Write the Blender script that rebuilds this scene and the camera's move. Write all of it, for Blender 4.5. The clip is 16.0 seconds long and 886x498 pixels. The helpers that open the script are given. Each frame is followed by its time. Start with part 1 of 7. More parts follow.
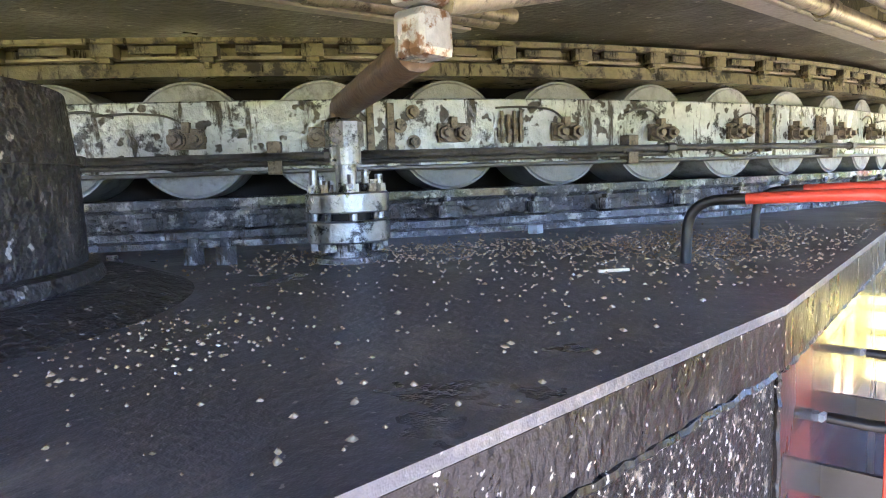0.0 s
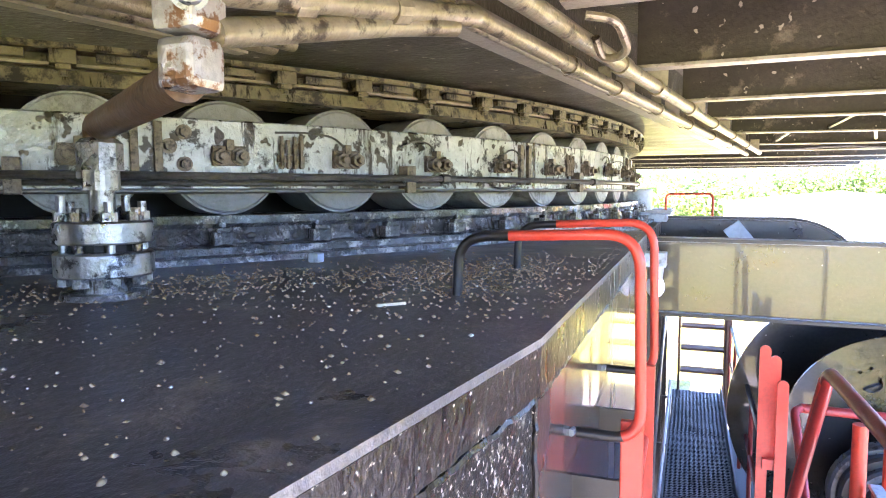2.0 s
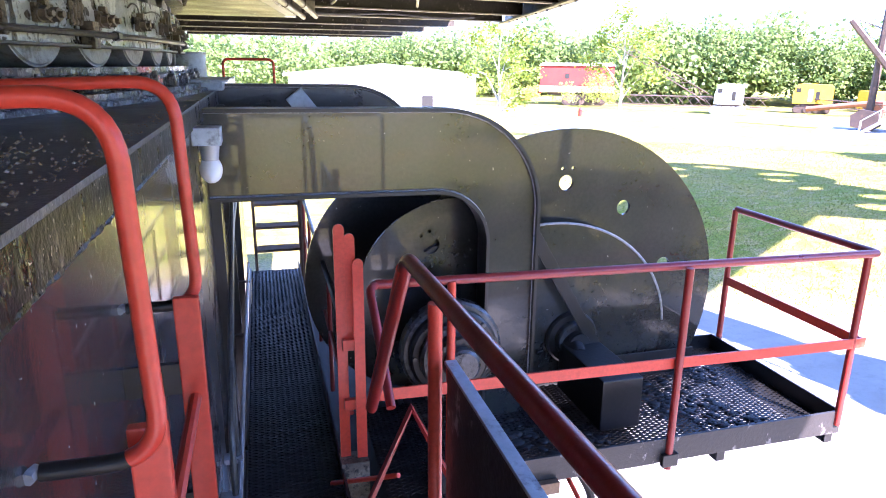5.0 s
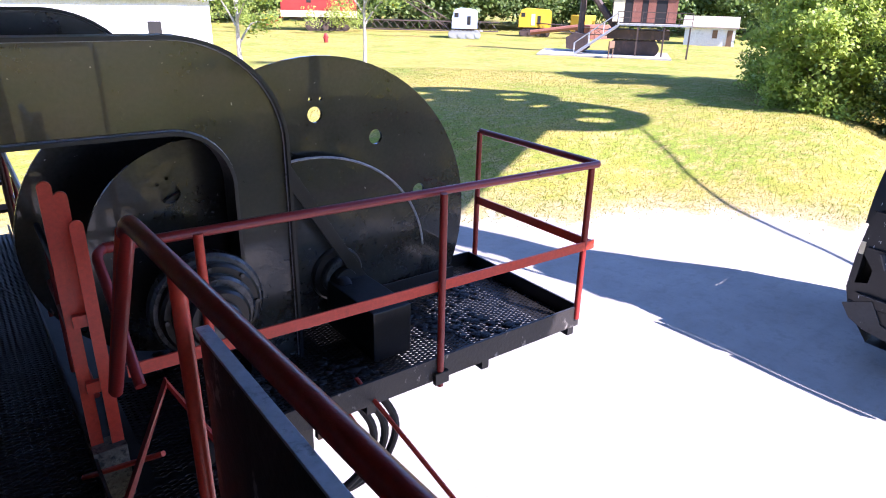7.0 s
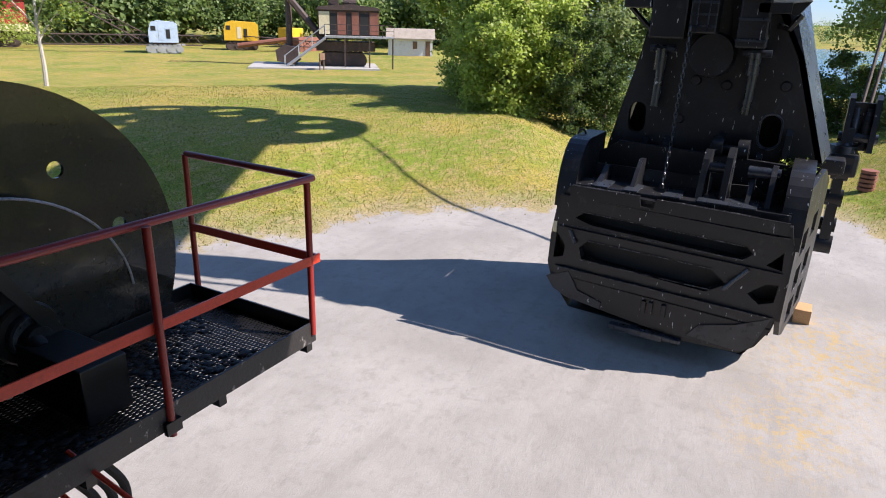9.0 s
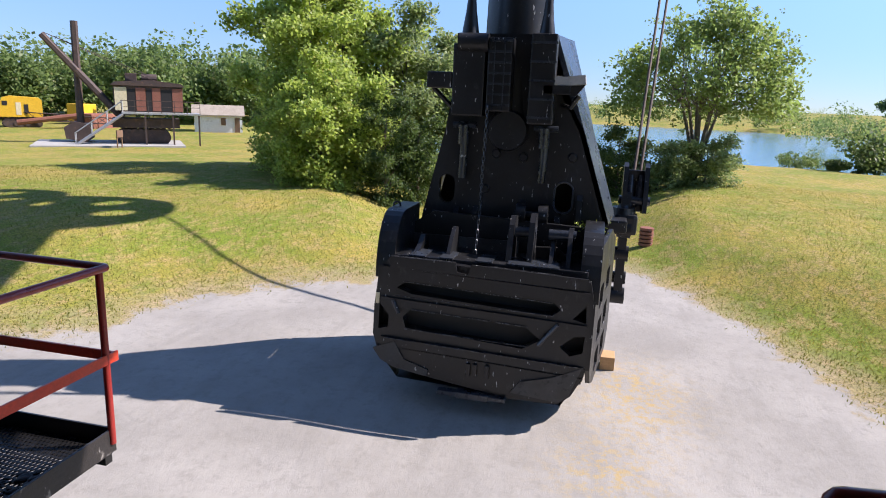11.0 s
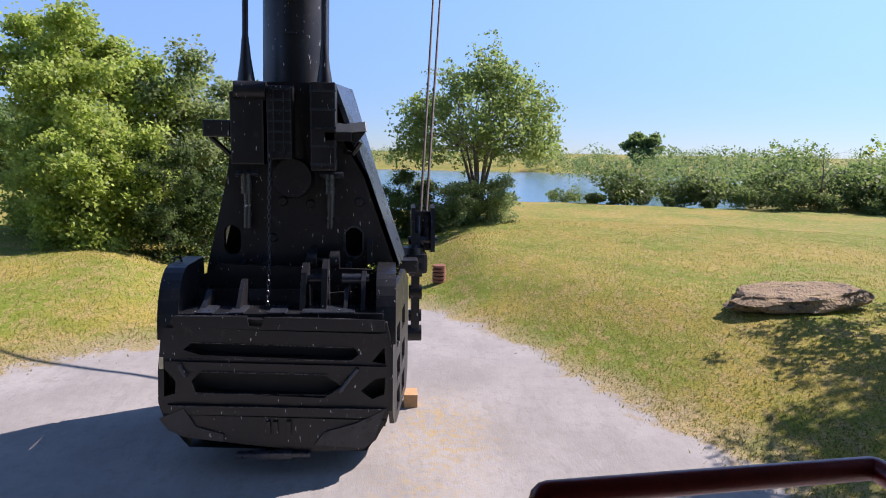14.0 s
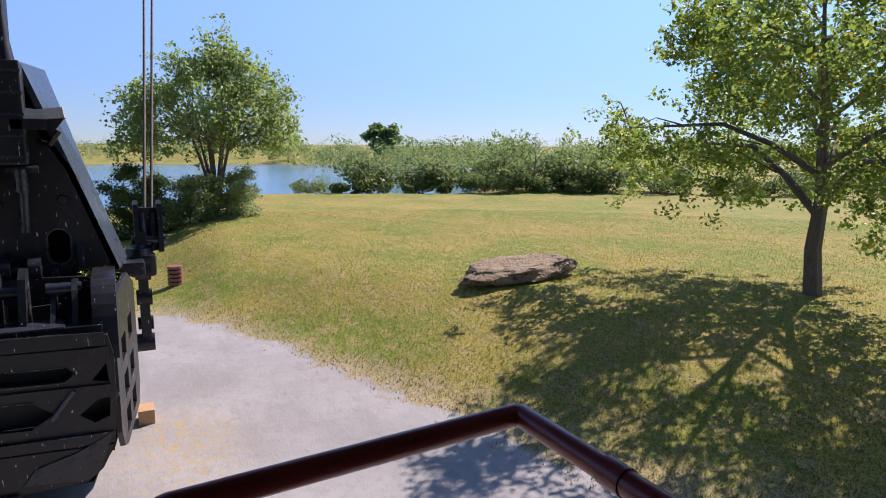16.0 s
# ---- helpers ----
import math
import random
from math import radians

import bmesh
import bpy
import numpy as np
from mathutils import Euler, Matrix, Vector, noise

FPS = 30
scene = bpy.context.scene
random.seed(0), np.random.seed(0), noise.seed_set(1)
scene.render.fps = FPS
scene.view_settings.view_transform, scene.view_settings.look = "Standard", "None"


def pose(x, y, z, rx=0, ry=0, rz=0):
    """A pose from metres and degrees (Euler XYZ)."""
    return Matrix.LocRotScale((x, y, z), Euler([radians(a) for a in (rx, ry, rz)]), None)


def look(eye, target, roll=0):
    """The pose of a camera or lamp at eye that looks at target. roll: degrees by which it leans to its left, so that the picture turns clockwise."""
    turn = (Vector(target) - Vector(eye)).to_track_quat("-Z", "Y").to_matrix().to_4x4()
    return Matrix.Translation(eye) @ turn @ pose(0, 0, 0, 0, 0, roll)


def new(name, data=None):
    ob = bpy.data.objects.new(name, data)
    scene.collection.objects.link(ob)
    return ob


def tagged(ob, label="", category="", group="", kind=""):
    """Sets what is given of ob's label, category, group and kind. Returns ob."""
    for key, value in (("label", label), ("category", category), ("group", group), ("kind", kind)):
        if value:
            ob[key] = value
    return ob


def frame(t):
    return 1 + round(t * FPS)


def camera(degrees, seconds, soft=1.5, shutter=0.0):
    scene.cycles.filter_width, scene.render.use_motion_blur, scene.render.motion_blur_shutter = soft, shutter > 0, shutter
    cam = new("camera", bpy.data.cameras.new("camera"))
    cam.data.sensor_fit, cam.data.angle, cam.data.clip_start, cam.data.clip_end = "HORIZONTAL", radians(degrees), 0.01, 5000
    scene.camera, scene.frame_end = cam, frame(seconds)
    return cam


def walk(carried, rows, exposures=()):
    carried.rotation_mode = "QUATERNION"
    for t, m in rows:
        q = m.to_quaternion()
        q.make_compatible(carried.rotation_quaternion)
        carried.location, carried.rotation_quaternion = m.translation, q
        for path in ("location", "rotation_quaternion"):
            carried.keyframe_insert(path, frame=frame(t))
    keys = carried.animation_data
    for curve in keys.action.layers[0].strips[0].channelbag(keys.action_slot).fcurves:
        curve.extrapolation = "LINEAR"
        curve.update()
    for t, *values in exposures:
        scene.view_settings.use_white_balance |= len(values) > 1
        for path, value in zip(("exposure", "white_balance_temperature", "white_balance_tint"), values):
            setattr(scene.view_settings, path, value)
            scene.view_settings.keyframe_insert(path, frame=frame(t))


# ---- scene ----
cam = camera(68.3, 16.0, soft=1.0)
PATH = [
    (0, (-0.217, -0.379, 5.625), (-1.485, 1.153, 5.405), -2.0),
    (0.5, (-0.222, -0.378, 5.646), (-1.341, 1.271, 5.473), -1.4),
    (1, (-0.22, -0.381, 5.655), (-1.243, 1.332, 5.512), -0.8),
    (1.5, (-0.216, -0.385, 5.658), (-1.113, 1.397, 5.508), -0.5),
    (2, (-0.212, -0.369, 5.654), (-0.916, 1.495, 5.48), -0.2),
    (2.5, (-0.184, -0.32, 5.648), (-0.688, 1.606, 5.458), 0.2),
    (3, (-0.167, -0.221, 5.644), (-0.477, 1.741, 5.407), 0.5),
    (3.5, (-0.193, -0.088, 5.623), (-0.271, 1.883, 5.296), 0.8),
    (4, (-0.217, 0.02, 5.618), (-0.066, 1.971, 5.206), 0.8),
    (4.2, (-0.206, 0.061, 5.614), (0.032, 1.999, 5.179), 0.8),
    (6.3, (-0.12, 0.306, 5.599), (0.75, 1.96, 4.887), 0.8),
    (6.5, (-0.112, 0.307, 5.597), (0.821, 1.922, 4.875), 1.0),
    (7, (-0.075, 0.308, 5.596), (1.049, 1.79, 4.863), 1.3),
    (7.5, (-0.047, 0.299, 5.602), (1.253, 1.631, 4.87), 1.5),
    (8, (-0.013, 0.298, 5.601), (1.424, 1.487, 4.879), 1.6),
    (8.5, (-0.004, 0.286, 5.611), (1.547, 1.336, 4.907), 1.7),
    (9, (0.01, 0.276, 5.609), (1.658, 1.182, 4.928), 1.8),
    (9.5, (0.033, 0.277, 5.601), (1.764, 1.038, 4.95), 2.0),
    (10, (0.05, 0.266, 5.605), (1.851, 0.893, 5.002), 1.9),
    (10.2, (0.051, 0.259, 5.61), (1.877, 0.837, 5.034), 2.0),
    (12.3, (0.071, 0.293, 5.627), (2.023, 0.603, 5.317), 1.4),
    (12.5, (0.066, 0.265, 5.599), (2.021, 0.555, 5.296), 1.0),
    (13, (0.06, 0.258, 5.609), (2.026, 0.45, 5.298), 0.9),
    (13.5, (0.09, 0.22, 5.593), (2.064, 0.251, 5.275), 1.0),
    (14, (0.066, 0.129, 5.611), (2.037, -0.028, 5.313), 1.0),
    (14.5, (0.109, 0.114, 5.587), (2.064, -0.208, 5.31), 1.0),
    (15, (0.105, 0.071, 5.585), (2.029, -0.399, 5.306), 1.1),
    (15.5, (0.118, -0.008, 5.572), (1.984, -0.663, 5.274), 0.9),
    (16, (0.132, -0.089, 5.557), (1.9, -0.968, 5.242), 0.4),
]
EXPOSURES = [(0.0, 4.95, 6050, 35), (2.0, 4.9, 5950, 36), (3.0, 4.5, 5850, 38), (4.0, 4.05, 5750, 39), (6.3, 2.45, 5650, 36), (7.0, 1.95, 5750, 33), (8.0, 0.98, 6250, 22),
             (9.0, 0.92, 6350, 20), (10.2, 0.9, 6300, 20), (12.3, 0.82, 6300, 24), (16.0, 0.58, 6250, 28)]
walk(cam, [(t, look(eye, target, roll)) for t, eye, target, roll in PATH], EXPOSURES)

# ---- sky and sun ----
SUN_TO = Vector((0.38, -0.925, 0.0)).normalized()  # level direction towards the sun
SUN_EL = radians(43)
world = bpy.data.worlds.new("world")
scene.world = world
world.use_nodes = True
wn = world.node_tree
sky = wn.nodes.new("ShaderNodeTexSky")
sky.sky_type = "NISHITA"
sky.sun_disc = False
sky.sun_elevation = SUN_EL
sky.sun_rotation = math.atan2(SUN_TO.x, SUN_TO.y)
sky.altitude = 2200
sky.air_density, sky.dust_density, sky.ozone_density = 1.0, 0.0, 3.0
height = wn.nodes.new("ShaderNodeSeparateXYZ")
wn.links.new(wn.nodes.new("ShaderNodeTexCoord").outputs["Generated"], height.inputs[0])
haze = wn.nodes.new("ShaderNodeMapRange")
haze.interpolation_type = "SMOOTHSTEP"
haze.inputs["From Min"].default_value, haze.inputs["From Max"].default_value = -0.02, 0.3
wn.links.new(height.outputs["Z"], haze.inputs["Value"])
tone = wn.nodes.new("ShaderNodeMix")
tone.data_type, tone.blend_type = "RGBA", "MIX"
tone.inputs["A"].default_value, tone.inputs["B"].default_value = (0.5, 0.6, 0.76, 1), (1.35, 1.47, 1.5, 1)
wn.links.new(haze.outputs["Result"], tone.inputs["Factor"])
clear = wn.nodes.new("ShaderNodeMix")
clear.data_type, clear.blend_type = "RGBA", "MULTIPLY"
clear.inputs["Factor"].default_value = 1.0
wn.links.new(sky.outputs[0], clear.inputs["A"])
wn.links.new(tone.outputs["Result"], clear.inputs["B"])
wn.links.new(clear.outputs["Result"], wn.nodes["Background"].inputs[0])
wn.nodes["Background"].inputs[1].default_value = 0.09
sun = new("sun", bpy.data.lights.new("sun", "SUN"))
sun.data.energy, sun.data.angle, sun.data.color = 5.0, radians(0.5), (1.0, 0.95, 0.87)
sun_way = Vector((SUN_TO.x * math.cos(SUN_EL), SUN_TO.y * math.cos(SUN_EL), math.sin(SUN_EL)))
sun.matrix_world = look(sun_way * 60, (0, 0, 0))


# ---- materials ----
def nodes_of(name):
    m = bpy.data.materials.new(name)
    m.use_nodes = True
    return m, m.node_tree, m.node_tree.nodes["Principled BSDF"]


def noise_node(nt, vec, scale, detail=4.0, rough=0.6, stretch=None):
    if stretch:
        mp = nt.nodes.new("ShaderNodeMapping")
        mp.inputs["Scale"].default_value = stretch
        nt.links.new(vec, mp.inputs[0])
        vec = mp.outputs[0]
    n = nt.nodes.new("ShaderNodeTexNoise")
    n.inputs["Scale"].default_value, n.inputs["Detail"].default_value, n.inputs["Roughness"].default_value = scale, detail, rough
    nt.links.new(vec, n.inputs["Vector"])
    return n.outputs["Fac"]


def ramp(nt, fac, lo, hi, a=0.0, b=1.0):
    n = nt.nodes.new("ShaderNodeMapRange")
    n.inputs["From Min"].default_value, n.inputs["From Max"].default_value = lo, hi
    n.inputs["To Min"].default_value, n.inputs["To Max"].default_value = a, b
    nt.links.new(fac, n.inputs["Value"])
    return n.outputs["Result"]


def blend(nt, fac, a, b):
    n = nt.nodes.new("ShaderNodeMix")
    n.data_type = "RGBA"
    nt.links.new(fac, n.inputs["Factor"])
    for socket, v in ((n.inputs["A"], a), (n.inputs["B"], b)):
        if isinstance(v, tuple):
            socket.default_value = (*v, 1)
        else:
            nt.links.new(v, socket)
    return n.outputs["Result"]


def bumped(nt, bsdf, fac, strength, dist=0.01):
    b = nt.nodes.new("ShaderNodeBump")
    b.inputs["Strength"].default_value, b.inputs["Distance"].default_value = strength, dist
    nt.links.new(fac, b.inputs["Height"])
    nt.links.new(b.outputs[0], bsdf.inputs["Normal"])


def surface(name, c1, c2, stain=None, rough=(0.4, 0.7), metal=0.0, big=3.0, fine=60.0, bump=0.2, cover=(0.55, 0.7), stretch=None,
            specks=None, speck_cover=0.7, speck_scale=70.0, speck_stretch=None, bump_dist=0.006, tint=0.0, coat=0.0, spec=0.5, drip=None, drip_cover=(0.52, 0.62)):
    """Two paint tones at a large scale, a fine grain, an optional stain with a shape of its own and optional specks."""
    m, nt, bsdf = nodes_of(name)
    vec = nt.nodes.new("ShaderNodeTexCoord").outputs["Object"]
    large, grain = noise_node(nt, vec, big, 5, 0.65, stretch), noise_node(nt, vec, fine, 3, 0.6)
    col = blend(nt, ramp(nt, large, 0.3, 0.7), c1, c2)
    col = blend(nt, ramp(nt, grain, 0.35, 0.75, 0.0, 0.45), col, tuple(v * 0.55 for v in c1))
    rfac = ramp(nt, large, 0.25, 0.75, *rough)
    if stain:
        patch = ramp(nt, noise_node(nt, vec, big * 2.3, 7, 0.72, stretch), *cover)
        col = blend(nt, patch, col, stain)
    if drip:
        run = ramp(nt, noise_node(nt, vec, 5.0, 6, 0.7, (3.0, 3.0, 0.55)), *drip_cover)
        col = blend(nt, run, col, drip)
        rfac = blend(nt, run, rfac, (0.2, 0.2, 0.2))
    if specks:
        spot = ramp(nt, noise_node(nt, vec, speck_scale, 2, 0.5, speck_stretch), speck_cover, speck_cover + 0.04)
        col = blend(nt, spot, col, specks)
    if tint:
        info = nt.nodes.new("ShaderNodeObjectInfo").outputs["Random"]
        col = blend(nt, ramp(nt, info, 0, 1, 0, tint), col, tuple(v * 0.4 for v in c2))
    nt.links.new(col, bsdf.inputs["Base Color"])
    nt.links.new(rfac, bsdf.inputs["Roughness"])
    bsdf.inputs["Metallic"].default_value = metal
    bsdf.inputs["Coat Weight"].default_value = coat
    bsdf.inputs["Specular IOR Level"].default_value = spec
    if bump:
        mixed = nt.nodes.new("ShaderNodeMath")
        mixed.operation = "ADD"
        nt.links.new(ramp(nt, large, 0, 1, 0, 1.5), mixed.inputs[0])
        nt.links.new(grain, mixed.inputs[1])
        bumped(nt, bsdf, mixed.outputs[0], bump, bump_dist)
    return m


M = {}
M["deck"] = surface("deck_paint", (0.07, 0.07, 0.076), (0.17, 0.162, 0.157), (0.3, 0.26, 0.21), (0.2, 0.55), big=2.6, fine=70, bump=0.4, cover=(0.52, 0.7),
                    specks=(0.36, 0.33, 0.28), speck_cover=0.69, speck_scale=95)
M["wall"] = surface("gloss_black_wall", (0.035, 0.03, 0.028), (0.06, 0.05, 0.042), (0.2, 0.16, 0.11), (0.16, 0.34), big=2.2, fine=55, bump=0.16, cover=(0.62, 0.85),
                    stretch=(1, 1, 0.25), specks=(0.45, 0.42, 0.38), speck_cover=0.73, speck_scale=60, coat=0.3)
# scraped paint; the near side's weaker light is also in its darker base
M["wall_near"] = surface("shaded_scraped_black_wall", (0.006, 0.0055, 0.0055), (0.014, 0.012, 0.011), (0.26, 0.22, 0.16), (0.28, 0.55), big=22.0, fine=90, bump=0.6, cover=(0.56, 0.66),
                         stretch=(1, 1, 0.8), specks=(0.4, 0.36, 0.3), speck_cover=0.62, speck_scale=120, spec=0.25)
M["lip"] = surface("worn_edge_paint", (0.009, 0.008, 0.008), (0.024, 0.02, 0.018), (0.2, 0.165, 0.12), (0.2, 0.42), big=11, fine=60, bump=0.45, cover=(0.59, 0.7),
                   stretch=(1, 1, 0.5), specks=(0.45, 0.4, 0.33), speck_cover=0.66, speck_scale=90, spec=0.3)
M["cage"] = surface("greasy_silver_paint", (0.38, 0.4, 0.385), (0.58, 0.6, 0.585), (0.022, 0.02, 0.018), (0.14, 0.42), 0.2, big=3.4, fine=34, bump=0.9, cover=(0.53, 0.585), drip=(0.05, 0.038, 0.026), drip_cover=(0.55, 0.62),
                    specks=(0.05, 0.04, 0.03), speck_cover=0.59, speck_scale=20)
M["roller"] = surface("silver_roller_paint", (0.3, 0.31, 0.3), (0.48, 0.49, 0.47), (0.07, 0.06, 0.045), (0.3, 0.6), big=5.0, fine=50, bump=0.5, cover=(0.5, 0.66), tint=0.8)
M["upper_rail"] = surface("dusty_olive_steel", (0.13, 0.108, 0.058), (0.27, 0.235, 0.135), (0.022, 0.018, 0.014), (0.3, 0.65), big=4, fine=50, bump=0.7, cover=(0.51, 0.59), drip=(0.03, 0.025, 0.017), drip_cover=(0.55, 0.61))
M["lower_rail"] = surface("grease_blackened_steel", (0.035, 0.035, 0.037), (0.17, 0.168, 0.165), (0.42, 0.4, 0.37), (0.1, 0.42), big=6, fine=32, bump=1.0, cover=(0.53, 0.61), bump_dist=0.02, drip=(0.07, 0.055, 0.04), drip_cover=(0.56, 0.64), coat=0.4)
M["grease_bolt"] = surface("rusty_greasy_bolt", (0.12, 0.09, 0.06), (0.3, 0.25, 0.18), (0.03, 0.025, 0.02), (0.3, 0.6), 0.3, big=14, fine=90, bump=0.4, cover=(0.5, 0.62))
M["grease_pipe"] = surface("greasy_pipe", (0.05, 0.047, 0.042), (0.16, 0.15, 0.13), (0.02, 0.018, 0.016), (0.25, 0.5), 0.2, big=6, fine=60, bump=0.3)
# plain black; also used for sheets that stand in for shade
M["dark_void"] = surface("matte_black_and_shade", (0.012, 0.011, 0.01), (0.02, 0.018, 0.016), None, (0.6, 0.8), big=4, fine=40, bump=0.2)
M["ceiling"] = surface("dusty_brown_underside", (0.024, 0.018, 0.012), (0.06, 0.046, 0.03), (0.16, 0.13, 0.09), (0.25, 0.6), big=3.0, fine=50, bump=0.6, cover=(0.57, 0.68), specks=(0.4, 0.35, 0.28), speck_cover=0.69, speck_scale=30, coat=0.1)
M["worn_hub"] = surface("worn_hub_steel", (0.05, 0.052, 0.055), (0.14, 0.145, 0.15), (0.012, 0.012, 0.012), (0.2, 0.4), 0.5, big=6, fine=50, bump=0.2, cover=(0.52, 0.62))
M["flange_edge"] = surface("dust_topped_flange", (0.3, 0.26, 0.19), (0.45, 0.4, 0.3), (0.12, 0.095, 0.06), (0.3, 0.5), 0.15, big=4, fine=60, bump=0.25)
M["conduit"] = surface("tan_dusted_conduit", (0.2, 0.165, 0.1), (0.36, 0.31, 0.21), (0.06, 0.045, 0.028), (0.28, 0.5), 0.35, big=7, fine=70, bump=0.3, cover=(0.53, 0.62))
M["steel"] = surface("oily_bright_steel", (0.24, 0.24, 0.235), (0.42, 0.42, 0.4), (0.03, 0.03, 0.03), (0.2, 0.45), 0.75, big=9, fine=60, bump=0.4, cover=(0.52, 0.6))
M["rust_silver"] = surface("flaking_silver_over_rust", (0.4, 0.37, 0.33), (0.55, 0.53, 0.5), (0.2, 0.1, 0.045), (0.22, 0.4), 0.5, big=8, fine=70, bump=0.3, cover=(0.5, 0.56))
M["rust"] = surface("rust_brown_pipe", (0.15, 0.09, 0.05), (0.24, 0.15, 0.085), (0.06, 0.035, 0.02), (0.35, 0.6), 0.3, big=8, fine=70, bump=0.35)
M["red"] = surface("bright_red_paint", (0.62, 0.05, 0.025), (0.7, 0.075, 0.035), (0.35, 0.03, 0.02), (0.25, 0.42), big=4, fine=60, bump=0.08, cover=(0.7, 0.85))
M["maroon"] = surface("weathered_red_rail", (0.26, 0.02, 0.018), (0.36, 0.035, 0.025), (0.1, 0.012, 0.012), (0.25, 0.45), big=7, fine=90, bump=0.12, cover=(0.58, 0.75), coat=0.15)
M["black"] = surface("black_enamel", (0.011, 0.0105, 0.01), (0.02, 0.018, 0.017), (0.05, 0.045, 0.036), (0.25, 0.45), big=2.5, fine=40, bump=0.15, cover=(0.66, 0.82))
M["arch"] = surface("dull_black_plate", (0.026, 0.025, 0.021), (0.044, 0.042, 0.034), (0.11, 0.1, 0.08), (0.12, 0.3), big=1.8, fine=45, bump=0.12, cover=(0.66, 0.84),
                    specks=(0.35, 0.33, 0.29), speck_cover=0.735, speck_scale=26, coat=0.7)
M["scuffed"] = surface("scuffed_black_plate", (0.02, 0.018, 0.017), (0.035, 0.03, 0.028), (0.3, 0.28, 0.25), (0.35, 0.6), big=3.2, fine=50, bump=0.4, cover=(0.6, 0.66), stretch=(1, 1, 0.5))
M["grating"] = surface("black_expanded_metal", (0.008, 0.008, 0.009), (0.016, 0.015, 0.015), None, (0.35, 0.6), 0.2, big=4, fine=60, bump=0.1)
M["weld"] = surface("silver_blue_weld", (0.3, 0.32, 0.36), (0.5, 0.5, 0.5), (0.08, 0.075, 0.07), (0.3, 0.5), 0.5, big=20, fine=90, bump=0.5)
M["dipper"] = surface("gloss_black_dipper", (0.0055, 0.0055, 0.0062), (0.0135, 0.0135, 0.015), (0.036, 0.035, 0.034), (0.3, 0.55), big=1.8, fine=16, bump=0.3, cover=(0.58, 0.72), stretch=(1, 1, 0.6),
                      specks=(0.5, 0.5, 0.5), speck_cover=0.7, speck_scale=15, speck_stretch=(1.4, 1.4, 0.4))
# dipper black with a bluish daylight sheen mixed into the base colour
M["dipper_side"] = surface("lit_blue_black_steel", (0.028, 0.033, 0.042), (0.055, 0.062, 0.074), (0.015, 0.016, 0.018), (0.2, 0.38), 0.2, big=1.8, fine=18, bump=0.14, cover=(0.58, 0.68),
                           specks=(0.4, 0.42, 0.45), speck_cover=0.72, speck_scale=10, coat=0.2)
M["chipped"] = surface("chipped_bare_edge", (0.02, 0.02, 0.02), (0.2, 0.2, 0.195), (0.008, 0.008, 0.008), (0.4, 0.6), big=6, fine=30, bump=0.3, cover=(0.46, 0.52))
M["plate_grey"] = surface("grey_black_plate", (0.03, 0.029, 0.028), (0.06, 0.058, 0.056), (0.012, 0.012, 0.012), (0.4, 0.65), big=2.5, fine=20, bump=0.2, cover=(0.56, 0.66), specks=(0.4, 0.4, 0.38), speck_cover=0.72, speck_scale=14)
M["housing"] = surface("grease_spattered_housing", (0.025, 0.022, 0.021), (0.06, 0.054, 0.05), (0.12, 0.1, 0.085), (0.25, 0.6), big=5, fine=40, bump=0.9, cover=(0.55, 0.68), bump_dist=0.015,
                       specks=(0.42, 0.38, 0.34), speck_cover=0.66, speck_scale=50)
M["rope"] = surface("rusty_wire_rope", (0.05, 0.035, 0.025), (0.12, 0.085, 0.06), None, (0.45, 0.7), 0.4, big=12, fine=90, bump=0.4)
M["timber"] = surface("sawn_timber", (0.5, 0.28, 0.12), (0.62, 0.38, 0.18), (0.3, 0.16, 0.07), (0.6, 0.8), big=6, fine=60, bump=0.3, stretch=(6, 1, 6))
M["bark"] = surface("grey_bark", (0.12, 0.095, 0.07), (0.22, 0.18, 0.14), (0.05, 0.04, 0.03), (0.8, 0.95), big=5, fine=30, bump=0.9, stretch=(3, 3, 0.6), bump_dist=0.03)
M["pale_bark"] = surface("pale_bark", (0.4, 0.36, 0.3), (0.55, 0.5, 0.43), (0.15, 0.12, 0.1), (0.8, 0.95), big=4, fine=30, bump=0.6, bump_dist=0.02)
M["rock"] = surface("tan_sandstone", (0.22, 0.14, 0.07), (0.42, 0.31, 0.165), (0.045, 0.032, 0.022), (0.8, 0.95), big=1.3, fine=12, bump=1.0, stretch=(1, 1, 2.2), bump_dist=0.1, cover=(0.53, 0.63))
M["white"] = surface("white_block_wall", (0.72, 0.71, 0.67), (0.8, 0.79, 0.75), (0.55, 0.53, 0.48), (0.7, 0.9), big=0.8, fine=8, bump=0.1)
M["shed_roof"] = surface("tan_shingles", (0.3, 0.25, 0.19), (0.4, 0.34, 0.27), (0.2, 0.16, 0.12), (0.8, 0.95), big=1, fine=6, bump=0.3)
M["brown"] = surface("brown_wood", (0.16, 0.09, 0.05), (0.24, 0.14, 0.08), None, (0.6, 0.8), big=2, fine=12, bump=0.2)
M["yellow"] = surface("machine_yellow", (0.75, 0.42, 0.02), (0.82, 0.5, 0.03), (0.5, 0.28, 0.03), (0.35, 0.55), big=0.8, fine=8, bump=0.05, cover=(0.68, 0.85))
M["blue"] = surface("faded_powder_blue", (0.42, 0.53, 0.66), (0.52, 0.62, 0.73), (0.35, 0.4, 0.45), (0.4, 0.6), big=0.7, fine=8, bump=0.05)
